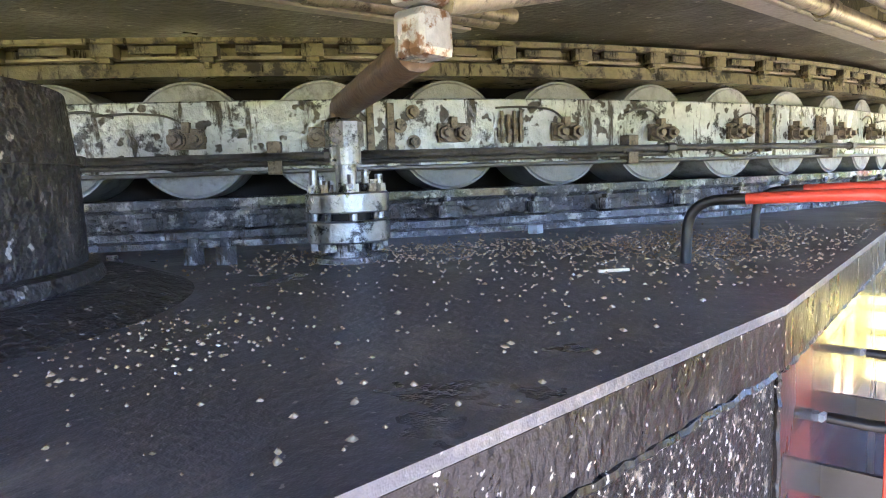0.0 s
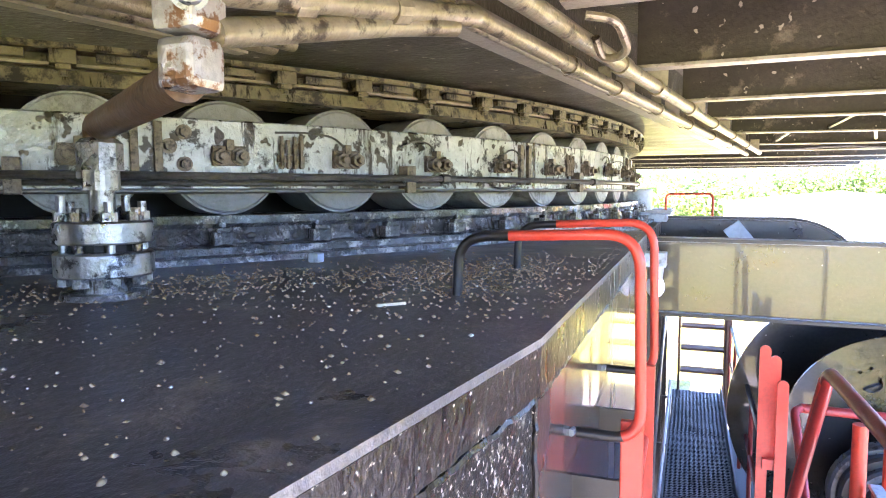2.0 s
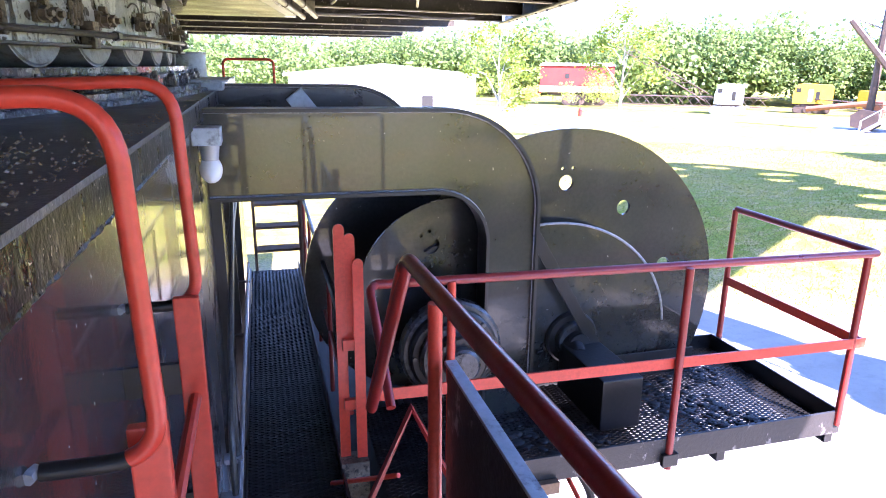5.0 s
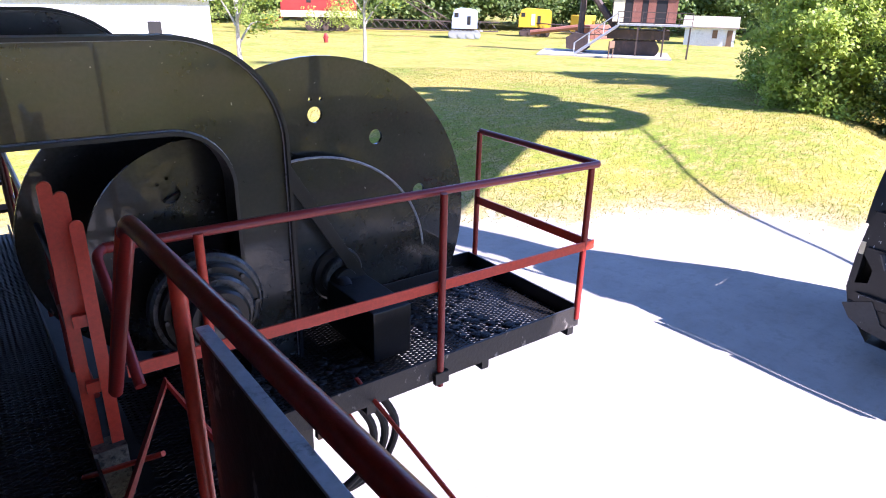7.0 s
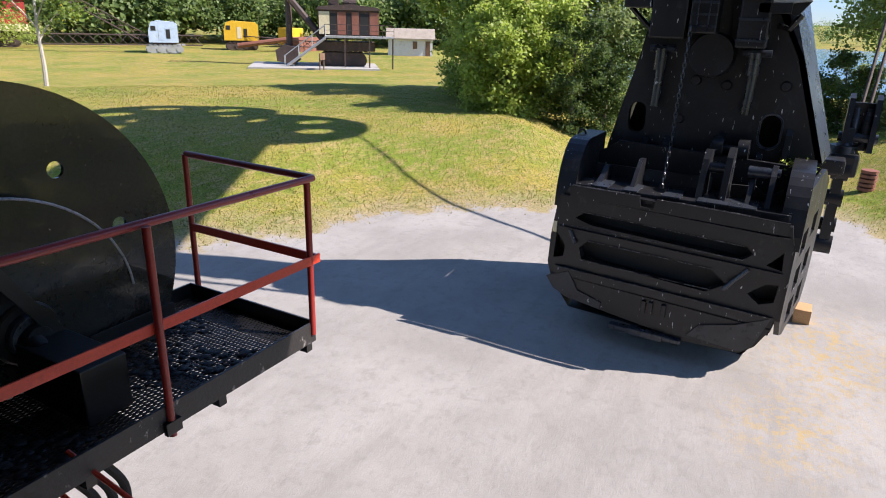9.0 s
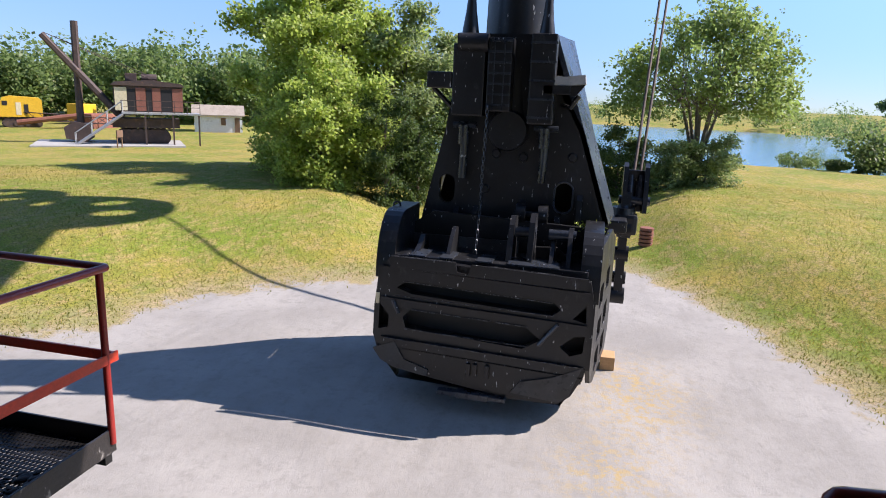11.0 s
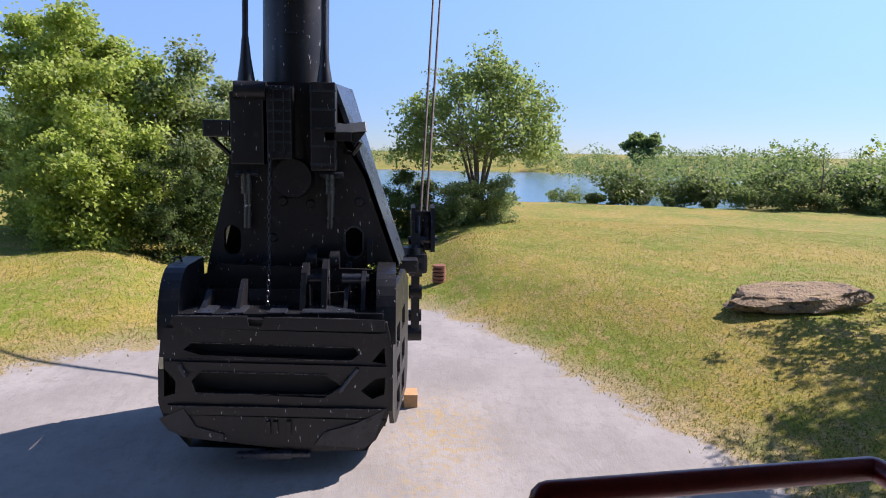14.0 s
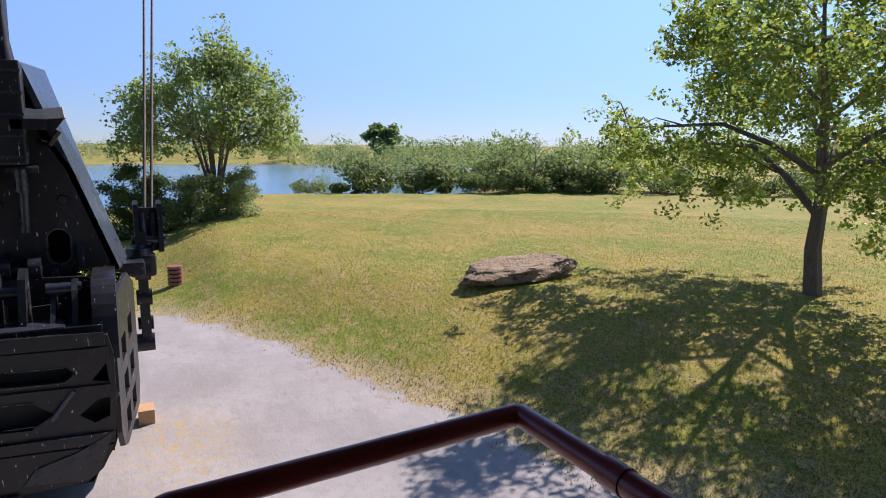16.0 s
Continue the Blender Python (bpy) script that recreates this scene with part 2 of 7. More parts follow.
M["far_rust"] = surface("rust_red_panels", (0.22, 0.075, 0.045), (0.32, 0.13, 0.08), (0.4, 0.33, 0.24), (0.6, 0.8), big=0.9, fine=8, bump=0.1, cover=(0.62, 0.74), stretch=(1, 1, 0.3))
M["far_dark"] = surface("dark_rusted_iron", (0.05, 0.033, 0.028), (0.1, 0.065, 0.05), (0.16, 0.09, 0.06), (0.6, 0.8), big=1.2, fine=8, bump=0.1)
M["galvanised"] = surface("galvanised_steel", (0.38, 0.38, 0.37), (0.5, 0.5, 0.49), None, (0.4, 0.6), 0.4, big=2, fine=20, bump=0.05)
M["orange_red"] = surface("barn_red_siding", (0.3, 0.022, 0.016), (0.38, 0.035, 0.022), None, (0.5, 0.7), big=0.6, fine=6, bump=0.05)
M["cream"] = surface("cream_paint", (0.7, 0.6, 0.36), (0.76, 0.67, 0.45), None, (0.5, 0.7), big=0.6, fine=6, bump=0.05)
M["concrete"] = surface("pale_concrete", (0.36, 0.345, 0.31), (0.44, 0.42, 0.385), None, (0.8, 0.95), big=0.8, fine=10, bump=0.2)
M["tank"] = surface("pale_blue_grey_paint", (0.4, 0.47, 0.5), (0.5, 0.56, 0.58), (0.1, 0.1, 0.1), (0.3, 0.5), big=4, fine=40, bump=0.15)


def leaf_material(name, c1, c2, c3):
    m, nt, bsdf = nodes_of(name)
    geo = nt.nodes.new("ShaderNodeNewGeometry").outputs["Random Per Island"]
    vec = nt.nodes.new("ShaderNodeTexCoord").outputs["Object"]
    col = blend(nt, ramp(nt, geo, 0.0, 0.8), c1, c2)
    col = blend(nt, ramp(nt, geo, 0.93, 0.97), col, c3)
    col = blend(nt, ramp(nt, noise_node(nt, vec, 0.5, 3), 0.4, 0.62, 0, 0.5), col, tuple(v * 0.6 for v in c1))
    nt.links.new(col, bsdf.inputs["Base Color"])
    bsdf.inputs["Roughness"].default_value = 0.5
    trans = nt.nodes.new("ShaderNodeBsdfTranslucent")
    nt.links.new(col, trans.inputs["Color"])
    mix = nt.nodes.new("ShaderNodeMixShader")
    mix.inputs[0].default_value = 0.58
    nt.links.new(bsdf.outputs[0], mix.inputs[1])
    nt.links.new(trans.outputs[0], mix.inputs[2])
    nt.links.new(mix.outputs[0], nt.nodes["Material Output"].inputs["Surface"])
    return m


M["leaf_cotton"] = leaf_material("cottonwood_leaf", (0.16, 0.235, 0.035), (0.33, 0.43, 0.08), (0.6, 0.45, 0.05))
M["leaf_green"] = leaf_material("tree_leaf", (0.3, 0.4, 0.06), (0.52, 0.62, 0.14), (0.5, 0.48, 0.15))
M["leaf_grey"] = leaf_material("olive_leaf", (0.2, 0.27, 0.09), (0.38, 0.46, 0.18), (0.46, 0.45, 0.26))
M["leaf_shrub"] = leaf_material("shrub_leaf", (0.1, 0.15, 0.04), (0.22, 0.29, 0.085), (0.32, 0.33, 0.16))
M["leaf_lake"] = leaf_material("lakeside_leaf", (0.19, 0.27, 0.06), (0.35, 0.45, 0.13), (0.4, 0.42, 0.16))
M["leaf_dark"] = leaf_material("cedar_leaf", (0.07, 0.12, 0.03), (0.14, 0.2, 0.05), (0.15, 0.19, 0.06))
M["leaf_far"] = leaf_material("far_leaf", (0.13, 0.2, 0.055), (0.25, 0.34, 0.1), (0.34, 0.34, 0.14))


def ground_material():
    m, nt, bsdf = nodes_of("ground_gravel_and_grass")
    vec = nt.nodes.new("ShaderNodeTexCoord").outputs["Object"]
    att = nt.nodes.new("ShaderNodeAttribute")
    att.attribute_name = "edge"
    wob = nt.nodes.new("ShaderNodeMath")
    wob.operation = "ADD"
    nt.links.new(att.outputs["Fac"], wob.inputs[0])
    nt.links.new(ramp(nt, noise_node(nt, vec, 0.9, 6, 0.7), 0.3, 0.7, -0.9, 0.9), wob.inputs[1])
    grass_mask = ramp(nt, wob.outputs[0], -0.15, 0.35)
    g_large, g_fine, g_mid = noise_node(nt, vec, 0.2, 5, 0.62), noise_node(nt, vec, 17, 4, 0.75), noise_node(nt, vec, 1.5, 6, 0.75, (1.0, 1.7, 1))
    grass = blend(nt, ramp(nt, g_large, 0.4, 0.6), (0.18, 0.232, 0.025), (0.365, 0.28, 0.06))
    grass = blend(nt, ramp(nt, g_mid, 0.47, 0.62, 0, 0.85), grass, (0.41, 0.29, 0.125))
    tuft = noise_node(nt, vec, 4.5, 6, 0.8)
    grass = blend(nt, ramp(nt, tuft, 0.5, 0.62, 0, 0.75), grass, (0.14, 0.185, 0.03))
    grass = blend(nt, ramp(nt, g_fine, 0.46, 0.64, 0, 0.8), grass, (0.075, 0.08, 0.022))
    dry = ramp(nt, wob.outputs[0], 0.0, 2.2, 0.9, 0.0)
    grass = blend(nt, dry, grass, blend(nt, ramp(nt, g_fine, 0.4, 0.65), (0.4, 0.315, 0.2), (0.2, 0.155, 0.09)))
    s_large, s_fine, s_mid = noise_node(nt, vec, 0.3, 6, 0.65), noise_node(nt, vec, 70, 2, 0.6), noise_node(nt, vec, 3.2, 7, 0.8)
    stone = blend(nt, ramp(nt, s_large, 0.38, 0.62), (0.28, 0.262, 0.235), (0.355, 0.334, 0.302))
    stone = blend(nt, ramp(nt, s_mid, 0.5, 0.62, 0, 0.55), stone, (0.24, 0.225, 0.2))
    track = noise_node(nt, vec, 0.5, 5, 0.6, (0.35, 2.4, 1))
    stone = blend(nt, ramp(nt, track, 0.54, 0.64, 0, 0.4), stone, (0.25, 0.235, 0.21))
    stone = blend(nt, ramp(nt, s_fine, 0.5, 0.7, 0, 0.4), stone, (0.23, 0.215, 0.19))
    spill = nt.nodes.new("ShaderNodeAttribute")
    spill.attribute_name = "spill"
    sp = nt.nodes.new("ShaderNodeMath")
    sp.operation = "MULTIPLY"
    nt.links.new(spill.outputs["Fac"], sp.inputs[0])
    nt.links.new(ramp(nt, noise_node(nt, vec, 5, 6, 0.8), 0.48, 0.58), sp.inputs[1])
    stone = blend(nt, sp.outputs[0], stone, (0.4, 0.3, 0.15))
    nt.links.new(blend(nt, grass_mask, stone, grass), bsdf.inputs["Base Color"])
    bsdf.inputs["Roughness"].default_value = 0.95
    bsdf.inputs["Specular IOR Level"].default_value = 0.15
    h = nt.nodes.new("ShaderNodeMath")
    h.operation = "ADD"
    nt.links.new(ramp(nt, g_mid, 0, 1, 0, 1.2), h.inputs[0])
    nt.links.new(ramp(nt, s_fine, 0, 1, 0, 0.25), h.inputs[1])
    bumped(nt, bsdf, h.outputs[0], 0.45, 0.04)
    return m


M["ground"] = ground_material()


def water_material():
    m, nt, bsdf = nodes_of("lake_water")
    vec = nt.nodes.new("ShaderNodeTexCoord").outputs["Object"]
    bsdf.inputs["Base Color"].default_value = (0.05, 0.14, 0.2, 1)
    bsdf.inputs["Roughness"].default_value = 0.12
    bumped(nt, bsdf, noise_node(nt, vec, 0.6, 4, 0.6, (0.6, 2.5, 1)), 0.5, 0.15)
    return m


M["water"] = water_material()


def pebble_material():
    m, nt, bsdf = nodes_of("deck_grit")
    geo = nt.nodes.new("ShaderNodeNewGeometry").outputs["Random Per Island"]
    col = blend(nt, ramp(nt, geo, 0.0, 0.55), (0.2, 0.14, 0.075), (0.4, 0.29, 0.17))
    col = blend(nt, ramp(nt, geo, 0.93, 0.96), col, (0.6, 0.57, 0.5))
    nt.links.new(col, bsdf.inputs["Base Color"])
    bsdf.inputs["Roughness"].default_value = 0.8
    return m


M["grit"] = pebble_material()


# ---- mesh tools ----
ORIGIN = {}


def thing(name, loc=(0, 0, 0), label="", category="", group="", kind=""):
    ob = tagged(new(name), label, category, group, kind)
    ob.location = loc
    ob.empty_display_size = 0.1
    ORIGIN[ob.name] = Vector(loc)
    return ob


def part(name, bm, material, parent=None, label="", smooth=False, category="", kind="", group=""):
    """Links a bmesh, drawn in world places, as one mesh object under its thing."""
    if isinstance(bm, bmesh.types.BMesh):
        bmesh.ops.recalc_face_normals(bm, faces=bm.faces)
        me = bpy.data.meshes.new(name)
        if parent is not None:
            bmesh.ops.translate(bm, vec=-ORIGIN[parent.name], verts=bm.verts)
        bm.to_mesh(me)
        bm.free()
    else:
        me = bm
    if smooth:
        me.shade_smooth()
        me.set_sharp_from_angle(angle=radians(35))
    if not me.materials:
        me.materials.append(material)
    ob = tagged(new(name, me), label, category, group, kind)
    if parent is not None:
        ob.parent = parent
        ORIGIN[ob.name] = ORIGIN[parent.name]
    else:
        ORIGIN[ob.name] = Vector((0, 0, 0))
    return ob


def again(name, ob, parent, m):
    """Another object on the same mesh, at m relative to its parent."""
    twin = new(name, ob.data)
    twin.parent = parent
    twin.matrix_local = m
    return twin


def box(bm, x0, x1, y0, y1, z0, z1, bevel=0.0, m=None):
    made = bmesh.ops.create_cube(bm, size=1)["verts"]
    for v in made:
        v.co = Vector(((x0 + x1) / 2 + v.co.x * (x1 - x0), (y0 + y1) / 2 + v.co.y * (y1 - y0), (z0 + z1) / 2 + v.co.z * (z1 - z0)))
        if m is not None:
            v.co = m @ v.co
    if bevel:
        edges = list({e for v in made for e in v.link_edges})
        bmesh.ops.bevel(bm, geom=edges, offset=bevel, segments=2, affect="EDGES", profile=0.6)
    return bm


def rod(bm, a, b, r0, r1=None, n=12, caps=True):
    a, b = Vector(a), Vector(b)
    way = b - a
    r1 = r0 if r1 is None else r1
    m = Matrix.Translation((a + b) / 2) @ way.to_track_quat("Z", "Y").to_matrix().to_4x4()
    bmesh.ops.create_cone(bm, cap_ends=caps, segments=n, radius1=r0, radius2=r1, depth=way.length, matrix=m)
    return bm


def rounded(points, radius, steps=6):
    """A path with its corners rounded."""
    pts = [Vector(p) for p in points]
    out = [pts[0]]
    for a, b, c in zip(pts, pts[1:], pts[2:]):
        r = min(radius, (a - b).length * 0.49, (c - b).length * 0.49)
        p, q = b + (a - b).normalized() * r, b + (c - b).normalized() * r
        for k in range(steps + 1):
            s = k / steps
            out.append(p * (1 - s) ** 2 + b * 2 * s * (1 - s) + q * s * s)
    return out + [pts[-1]]


def tube(bm, path, r, n=10, taper=None):
    """A swept round tube; taper gives the radius at its end."""
    pts = [Vector(p) for p in path]
    rings, side = [], None
    for i, p in enumerate(pts):
        way = (pts[min(i + 1, len(pts) - 1)] - pts[max(i - 1, 0)]).normalized()
        if side is None:
            side = way.orthogonal().normalized()
        side = (side - way * side.dot(way)).normalized()
        up = way.cross(side)
        rad = r if taper is None else r + (taper - r) * i / (len(pts) - 1)
        rings.append([bm.verts.new(p + (side * math.cos(k * math.tau / n) + up * math.sin(k * math.tau / n)) * rad) for k in range(n)])
    for a, b in zip(rings, rings[1:]):
        for k in range(n):
            bm.faces.new((a[k], a[(k + 1) % n], b[(k + 1) % n], b[k]))
    bm.faces.new(rings[0][::-1])
    bm.faces.new(rings[-1])
    return bm


def prism(bm, outline, axis, lo, hi, holes=()):
    """A flat outline, pushed from lo to hi along an axis; holes go right through."""
    def place(p, v):
        a, b = p
        return {"x": (v, a, b), "y": (a, v, b), "z": (a, b, v)}[axis]
    loops = []
    for ring in (outline, *holes):
        low, high = [bm.verts.new(place(p, lo)) for p in ring], [bm.verts.new(place(p, hi)) for p in ring]
        for k in range(len(ring)):
            j = (k + 1) % len(ring)
            bm.faces.new((low[k], low[j], high[j], high[k]))
        loops.append((low, high))
    for which in (0, 1):
        if not holes:
            bm.faces.new(loops[0][which])
        else:
            edges = []
            for pair in loops:
                ring = pair[which]
                edges += [bm.edges.get((ring[k], ring[(k + 1) % len(ring)])) for k in range(len(ring))]
            bmesh.ops.triangle_fill(bm, edges=edges, use_beauty=True)
    return bm


def circle(cx, cy, r, n=24, a0=0.0, a1=math.tau, closed=True):
    steps = n if closed else n + 1
    return [(cx + r * math.cos(a0 + (a1 - a0) * k / n), cy + r * math.sin(a0 + (a1 - a0) * k / n)) for k in range(steps)]


def sweep_ring(bm, profile, a0, a1, n, centre):
    """A closed profile of (radius, height) swept about a vertical axis."""
    rings = []
    for k in range(n + 1):
        a = a0 + (a1 - a0) * k / n
        rings.append([bm.verts.new((centre[0] + r * math.cos(a), centre[1] + r * math.sin(a), z)) for r, z in profile])
    c = len(profile)
    for p, q in zip(rings, rings[1:]):
        for k in range(c):
            bm.faces.new((p[k], q[k], q[(k + 1) % c], p[(k + 1) % c]))
    bm.faces.new(rings[0])
    bm.faces.new(rings[-1][::-1])
    return bm


def B():
    return bmesh.new()


def from_arrays(name, verts, faces):
    me = bpy.data.meshes.new(name)
    verts, faces = np.asarray(verts, np.float32), np.asarray(faces, np.int32)
    me.vertices.add(len(verts))
    me.vertices.foreach_set("co", verts.ravel())
    k = faces.shape[1]
    me.loops.add(faces.size)
    me.loops.foreach_set("vertex_index", faces.ravel())
    me.polygons.add(len(faces))
    me.polygons.foreach_set("loop_start", np.arange(len(faces), dtype=np.int32) * k)
    me.polygons.foreach_set("loop_total", np.full(len(faces), k, np.int32))
    me.update(calc_edges=True)
    me.validate()
    return me


# ---- ground, lake ----
RIM = [(-180, 17.0), (-100, 15.0), (-62, 9.9), (-48, 10.1), (-38, 10.8), (-28, 12.8), (-23.5, 13.8), (-15.7, 16.4), (-8, 20.1), (-2.3, 23.0), (5, 25.0), (12, 23.5), (20, 19.8), (28, 19.1),
       (36.5, 18.3), (43, 16.6), (52, 16.6), (70, 17.5), (110, 17.0), (180, 17.0)]


def smooth_step(a, b, v):
    t = np.clip((v - a) / (b - a), 0, 1)
    return t * t * (3 - 2 * t)


def rim_distance(x, y):
    return np.hypot(x, y) - np.interp(np.degrees(np.arctan2(y, x)), [a for a, _ in RIM], [r for _, r in RIM])


def ground_height(x, y):
    x, y = np.asarray(x, float), np.asarray(y, float)
    r, a, d = np.hypot(x, y), np.degrees(np.arctan2(y, x)), rim_distance(x, y)
    bank = smooth_step(-0.3, 9.5, d) * (1.25 - 0.95 * smooth_step(35, 60, r) * smooth_step(12, 24, a))
    lane = smooth_step(16, 9, np.abs(a - 8)) * 0.75
    bank = bank * (1 - lane)
    dip = smooth_step(58, 76, r) * (1 - smooth_step(195, 225, r)) * smooth_step(-34, -24, a) * (1 - smooth_step(20, 30, a))
    z = bank * (1 - dip) - 3.2 * dip
    z = z + 0.05 * np.sin(x * 0.9 + 1.3) * np.sin(y * 0.7) * smooth_step(0, 4, d) + 0.015 * np.sin(x * 1.7) * np.sin(y * 2.1)
    return z


def build_ground():
    radii = np.concatenate([np.arange(0, 8, 1.0), np.arange(8, 30, 0.3), np.arange(30, 90, 1.2), np.geomspace(90, 3000, 40)])
    turns = 480
    ang = np.arange(turns) * math.tau / turns
    rr, aa = np.meshgrid(radii[1:], ang, indexing="ij")
    x, y = (rr * np.cos(aa)).ravel(), (rr * np.sin(aa)).ravel()
    z = ground_height(x, y)
    verts = np.concatenate([[[0, 0, 0]], np.stack([x, y, z], 1)])
    n = len(radii) - 1
    i, j = np.meshgrid(np.arange(n - 1), np.arange(turns), indexing="ij")
    k = (j + 1) % turns
    quads = np.stack([1 + i * turns + j, 1 + (i + 1) * turns + j, 1 + (i + 1) * turns + k, 1 + i * turns + k], -1).reshape(-1, 4)
    me = from_arrays("ground", verts, quads)
    d = np.concatenate([[-15], rim_distance(x, y)]).astype(np.float32)
    me.attributes.new("edge", "FLOAT", "POINT").data.foreach_set("value", np.clip(d, -20, 20))
    sx, sy = verts[:, 0], verts[:, 1]
    spill = np.exp(-(((sx - 12.6) / 1.6) ** 2 + ((sy + 0.9) / 0.9) ** 2)) + 0.8 * np.exp(-(((sx - 9.6) / 1.0) ** 2 + ((sy + 0.3) / 0.8) ** 2))
    me.attributes.new("spill", "FLOAT", "POINT").data.foreach_set("value", np.clip(spill * 1.3, 0, 1).astype(np.float32))
    me.shade_smooth()
    part("ground", me, M["ground"], label="pale gravel yard with banked dry mown grass round it", category="ground", kind="structure")


build_ground()
bm = B()
bmesh.ops.create_grid(bm, x_segments=8, y_segments=8, size=1, matrix=Matrix.Translation((150, 5, -0.75)) @ Matrix.Diagonal((105, 130, 1, 1)))
part("water", bm, M["water"], label="rippled blue lake between grassy banks", category="lake", kind="structure")


def build_grass():
    """Short mown blades on the bank and the near field, thinning with distance."""
    rng = np.random.default_rng(5)
    n = 260000
    a = np.radians(rng.uniform(-72, 66, n))
    r = 9.8 + 34 * rng.random(n) ** 1.3
    x, y = r * np.cos(a), r * np.sin(a)
    keep = rim_distance(x, y) > rng.normal(0.3, 0.45, n)
    x, y = x[keep], y[keep]
    z = ground_height(x, y)
    n = len(x)
    turn, h, w = rng.uniform(0, math.tau, n), rng.uniform(0.03, 0.085, n), rng.uniform(0.008, 0.022, n)
    lean = rng.normal(0, 0.03, (n, 2))
    base = np.stack([x, y, z - 0.01], 1)
    side = np.stack([np.cos(turn) * w, np.sin(turn) * w, np.zeros(n)], 1)
    tip = base + np.stack([lean[:, 0], lean[:, 1], h], 1)
    verts = np.stack([base - side, base + side, tip], 1).reshape(-1, 3)
    me = from_arrays("grass", verts, np.arange(3 * n).reshape(-1, 3))
    part("grass", me, M["grass_blade"], label="short dry mown grass blades on the bank", category="grass", kind="stuff")


M["grass_blade"] = leaf_material("grass_blade", (0.16, 0.195, 0.025), (0.34, 0.295, 0.06), (0.5, 0.36, 0.13))
build_grass()


# ---- machine: deck, side wall, roller circle ----
DECK = 5.44
WALL = -0.41
CORNER = (WALL, 0.56)


def near_x(y):
    return WALL + 0.133 * (y - 0.56)


deck = thing("machine_deck", (-3, 2, DECK - 0.075), "oily black steel deck plate with grit and bird droppings", "deck", kind="structure")
part("deck_plate", prism(B(), [CORNER, (WALL, 8.6), (-12.6, 8.6), (-12.6, -3.2), (near_x(-3.2), -3.2)], "z", DECK - 0.012, DECK), M["deck"], deck)
lip = 0.012
part("edge_strip", prism(B(), [(WALL, 0.56), (WALL, 8.6), (WALL - 0.03, 8.6), (WALL - 0.03, 0.56)], "z", DECK - 0.085, DECK - 0.0125), M["lip"], deck, "worn steel edge strip")
part("edge_strip", prism(B(), [(near_x(-3.2), -3.2), (WALL, 0.558), (WALL - 0.03, 0.558), (near_x(-3.2) - 0.03, -3.2)], "z", DECK - 0.085, DECK - 0.0125), M["lip"], deck, "worn steel edge strip")
body = thing("machine_base_wall", (-3, 2, 0), "glossy black steel side wall of the machine base, streaked and scratched", "wall", kind="structure")
part("side_plate", prism(B(), [(WALL - lip, 0.555), (WALL - lip, 8.6), (WALL - 0.05, 8.6), (WALL - 0.05, 0.555)], "z", 1.9, DECK - 0.087), M["wall"], body)
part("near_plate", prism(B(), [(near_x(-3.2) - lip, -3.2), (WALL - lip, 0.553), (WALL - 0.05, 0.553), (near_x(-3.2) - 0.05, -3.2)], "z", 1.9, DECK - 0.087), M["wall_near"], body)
part("inner_mass", prism(B(), [(WALL - 0.06, 0.5), (WALL - 0.06, 8.55), (-12.5, 8.55), (-12.5, -3.1), (-0.96, -3.1)], "z", 1.5, DECK - 0.02), M["dark_void"], body)
part("crawler_mass", box(B(), -12, -1.6, -2.6, 8.0, 0.0, 1.5, 0.1), M["dark_void"], body)


def bead(points, r, seed):
    """A weld bead: a lumpy tube along a seam."""
    rng = random.Random(seed)
    b, pts = B(), []
    for a, c in zip(points, points[1:]):
        a, c = Vector(a), Vector(c)
        k = max(2, int((c - a).length / 0.012))
        pts += [a.lerp(c, s / k) + Vector((rng.uniform(-1, 1), rng.uniform(-1, 1), rng.uniform(-1, 1))) * r * 0.35 for s in range(k)]
    return tube(b, pts, r, 6)


part("weld_seam", bead([(WALL - 0.006, 0.56, DECK - 0.088), (WALL - 0.006, 6.0, DECK - 0.088)], 0.007, 1), M["lip"], body)
part("weld_seam", bead([(near_x(-1.4) - 0.004, -1.4, DECK - 0.088), (WALL - 0.004, 0.55, DECK - 0.088)], 0.007, 2), M["lip"], body)
part("weld_seam", bead([(WALL - 0.008, 0.56, DECK - 0.09), (WALL - 0.008, 0.56, 3.6)], 0.005, 3), M["lip"], body)
for y, z0 in ((3.62, 2.4), (4.75, 2.4), (5.9, 2.4)):
    part("stiffener", box(B(), WALL - lip, WALL + 0.035, y - 0.012, y + 0.012, z0, DECK - 0.1), M["black"], body)

# conduits and a rail of cables along the wall
for k, (y, z) in enumerate(((2.75, 4.1), (3.05, 4.25))):
    pipe = thing("wall_conduit", (WALL + 0.05, y, 3.0), "thin dark steel conduit clamped upright on the black wall", "conduit")
    part("pipe", tube(B(), rounded([(WALL + 0.05, y, 2.6), (WALL + 0.05, y, z), (WALL + 0.05, y + 1.4, z + 0.55), (WALL + 0.05, y + 3.2, z + 0.6)], 0.25), 0.014, 8), M["grease_pipe"], pipe, smooth=True)
    for zz in (3.3, 3.8):
        part("clamp", box(B(), WALL - 0.01, WALL + 0.075, y - 0.03, y + 0.03, zz, zz + 0.025), M["weld"], pipe)
pipe = thing("kick_pipe", (-0.345, 4.0, 3.74), "long thin pale pipe along the walkway edge", "pipe")
part("pipe", tube(B(), [(-0.345, 1.6, 3.80), (-0.345, 4.0, 3.80), (-0.345, 6.3, 3.80)], 0.012, 8), M["galvanised"], pipe)
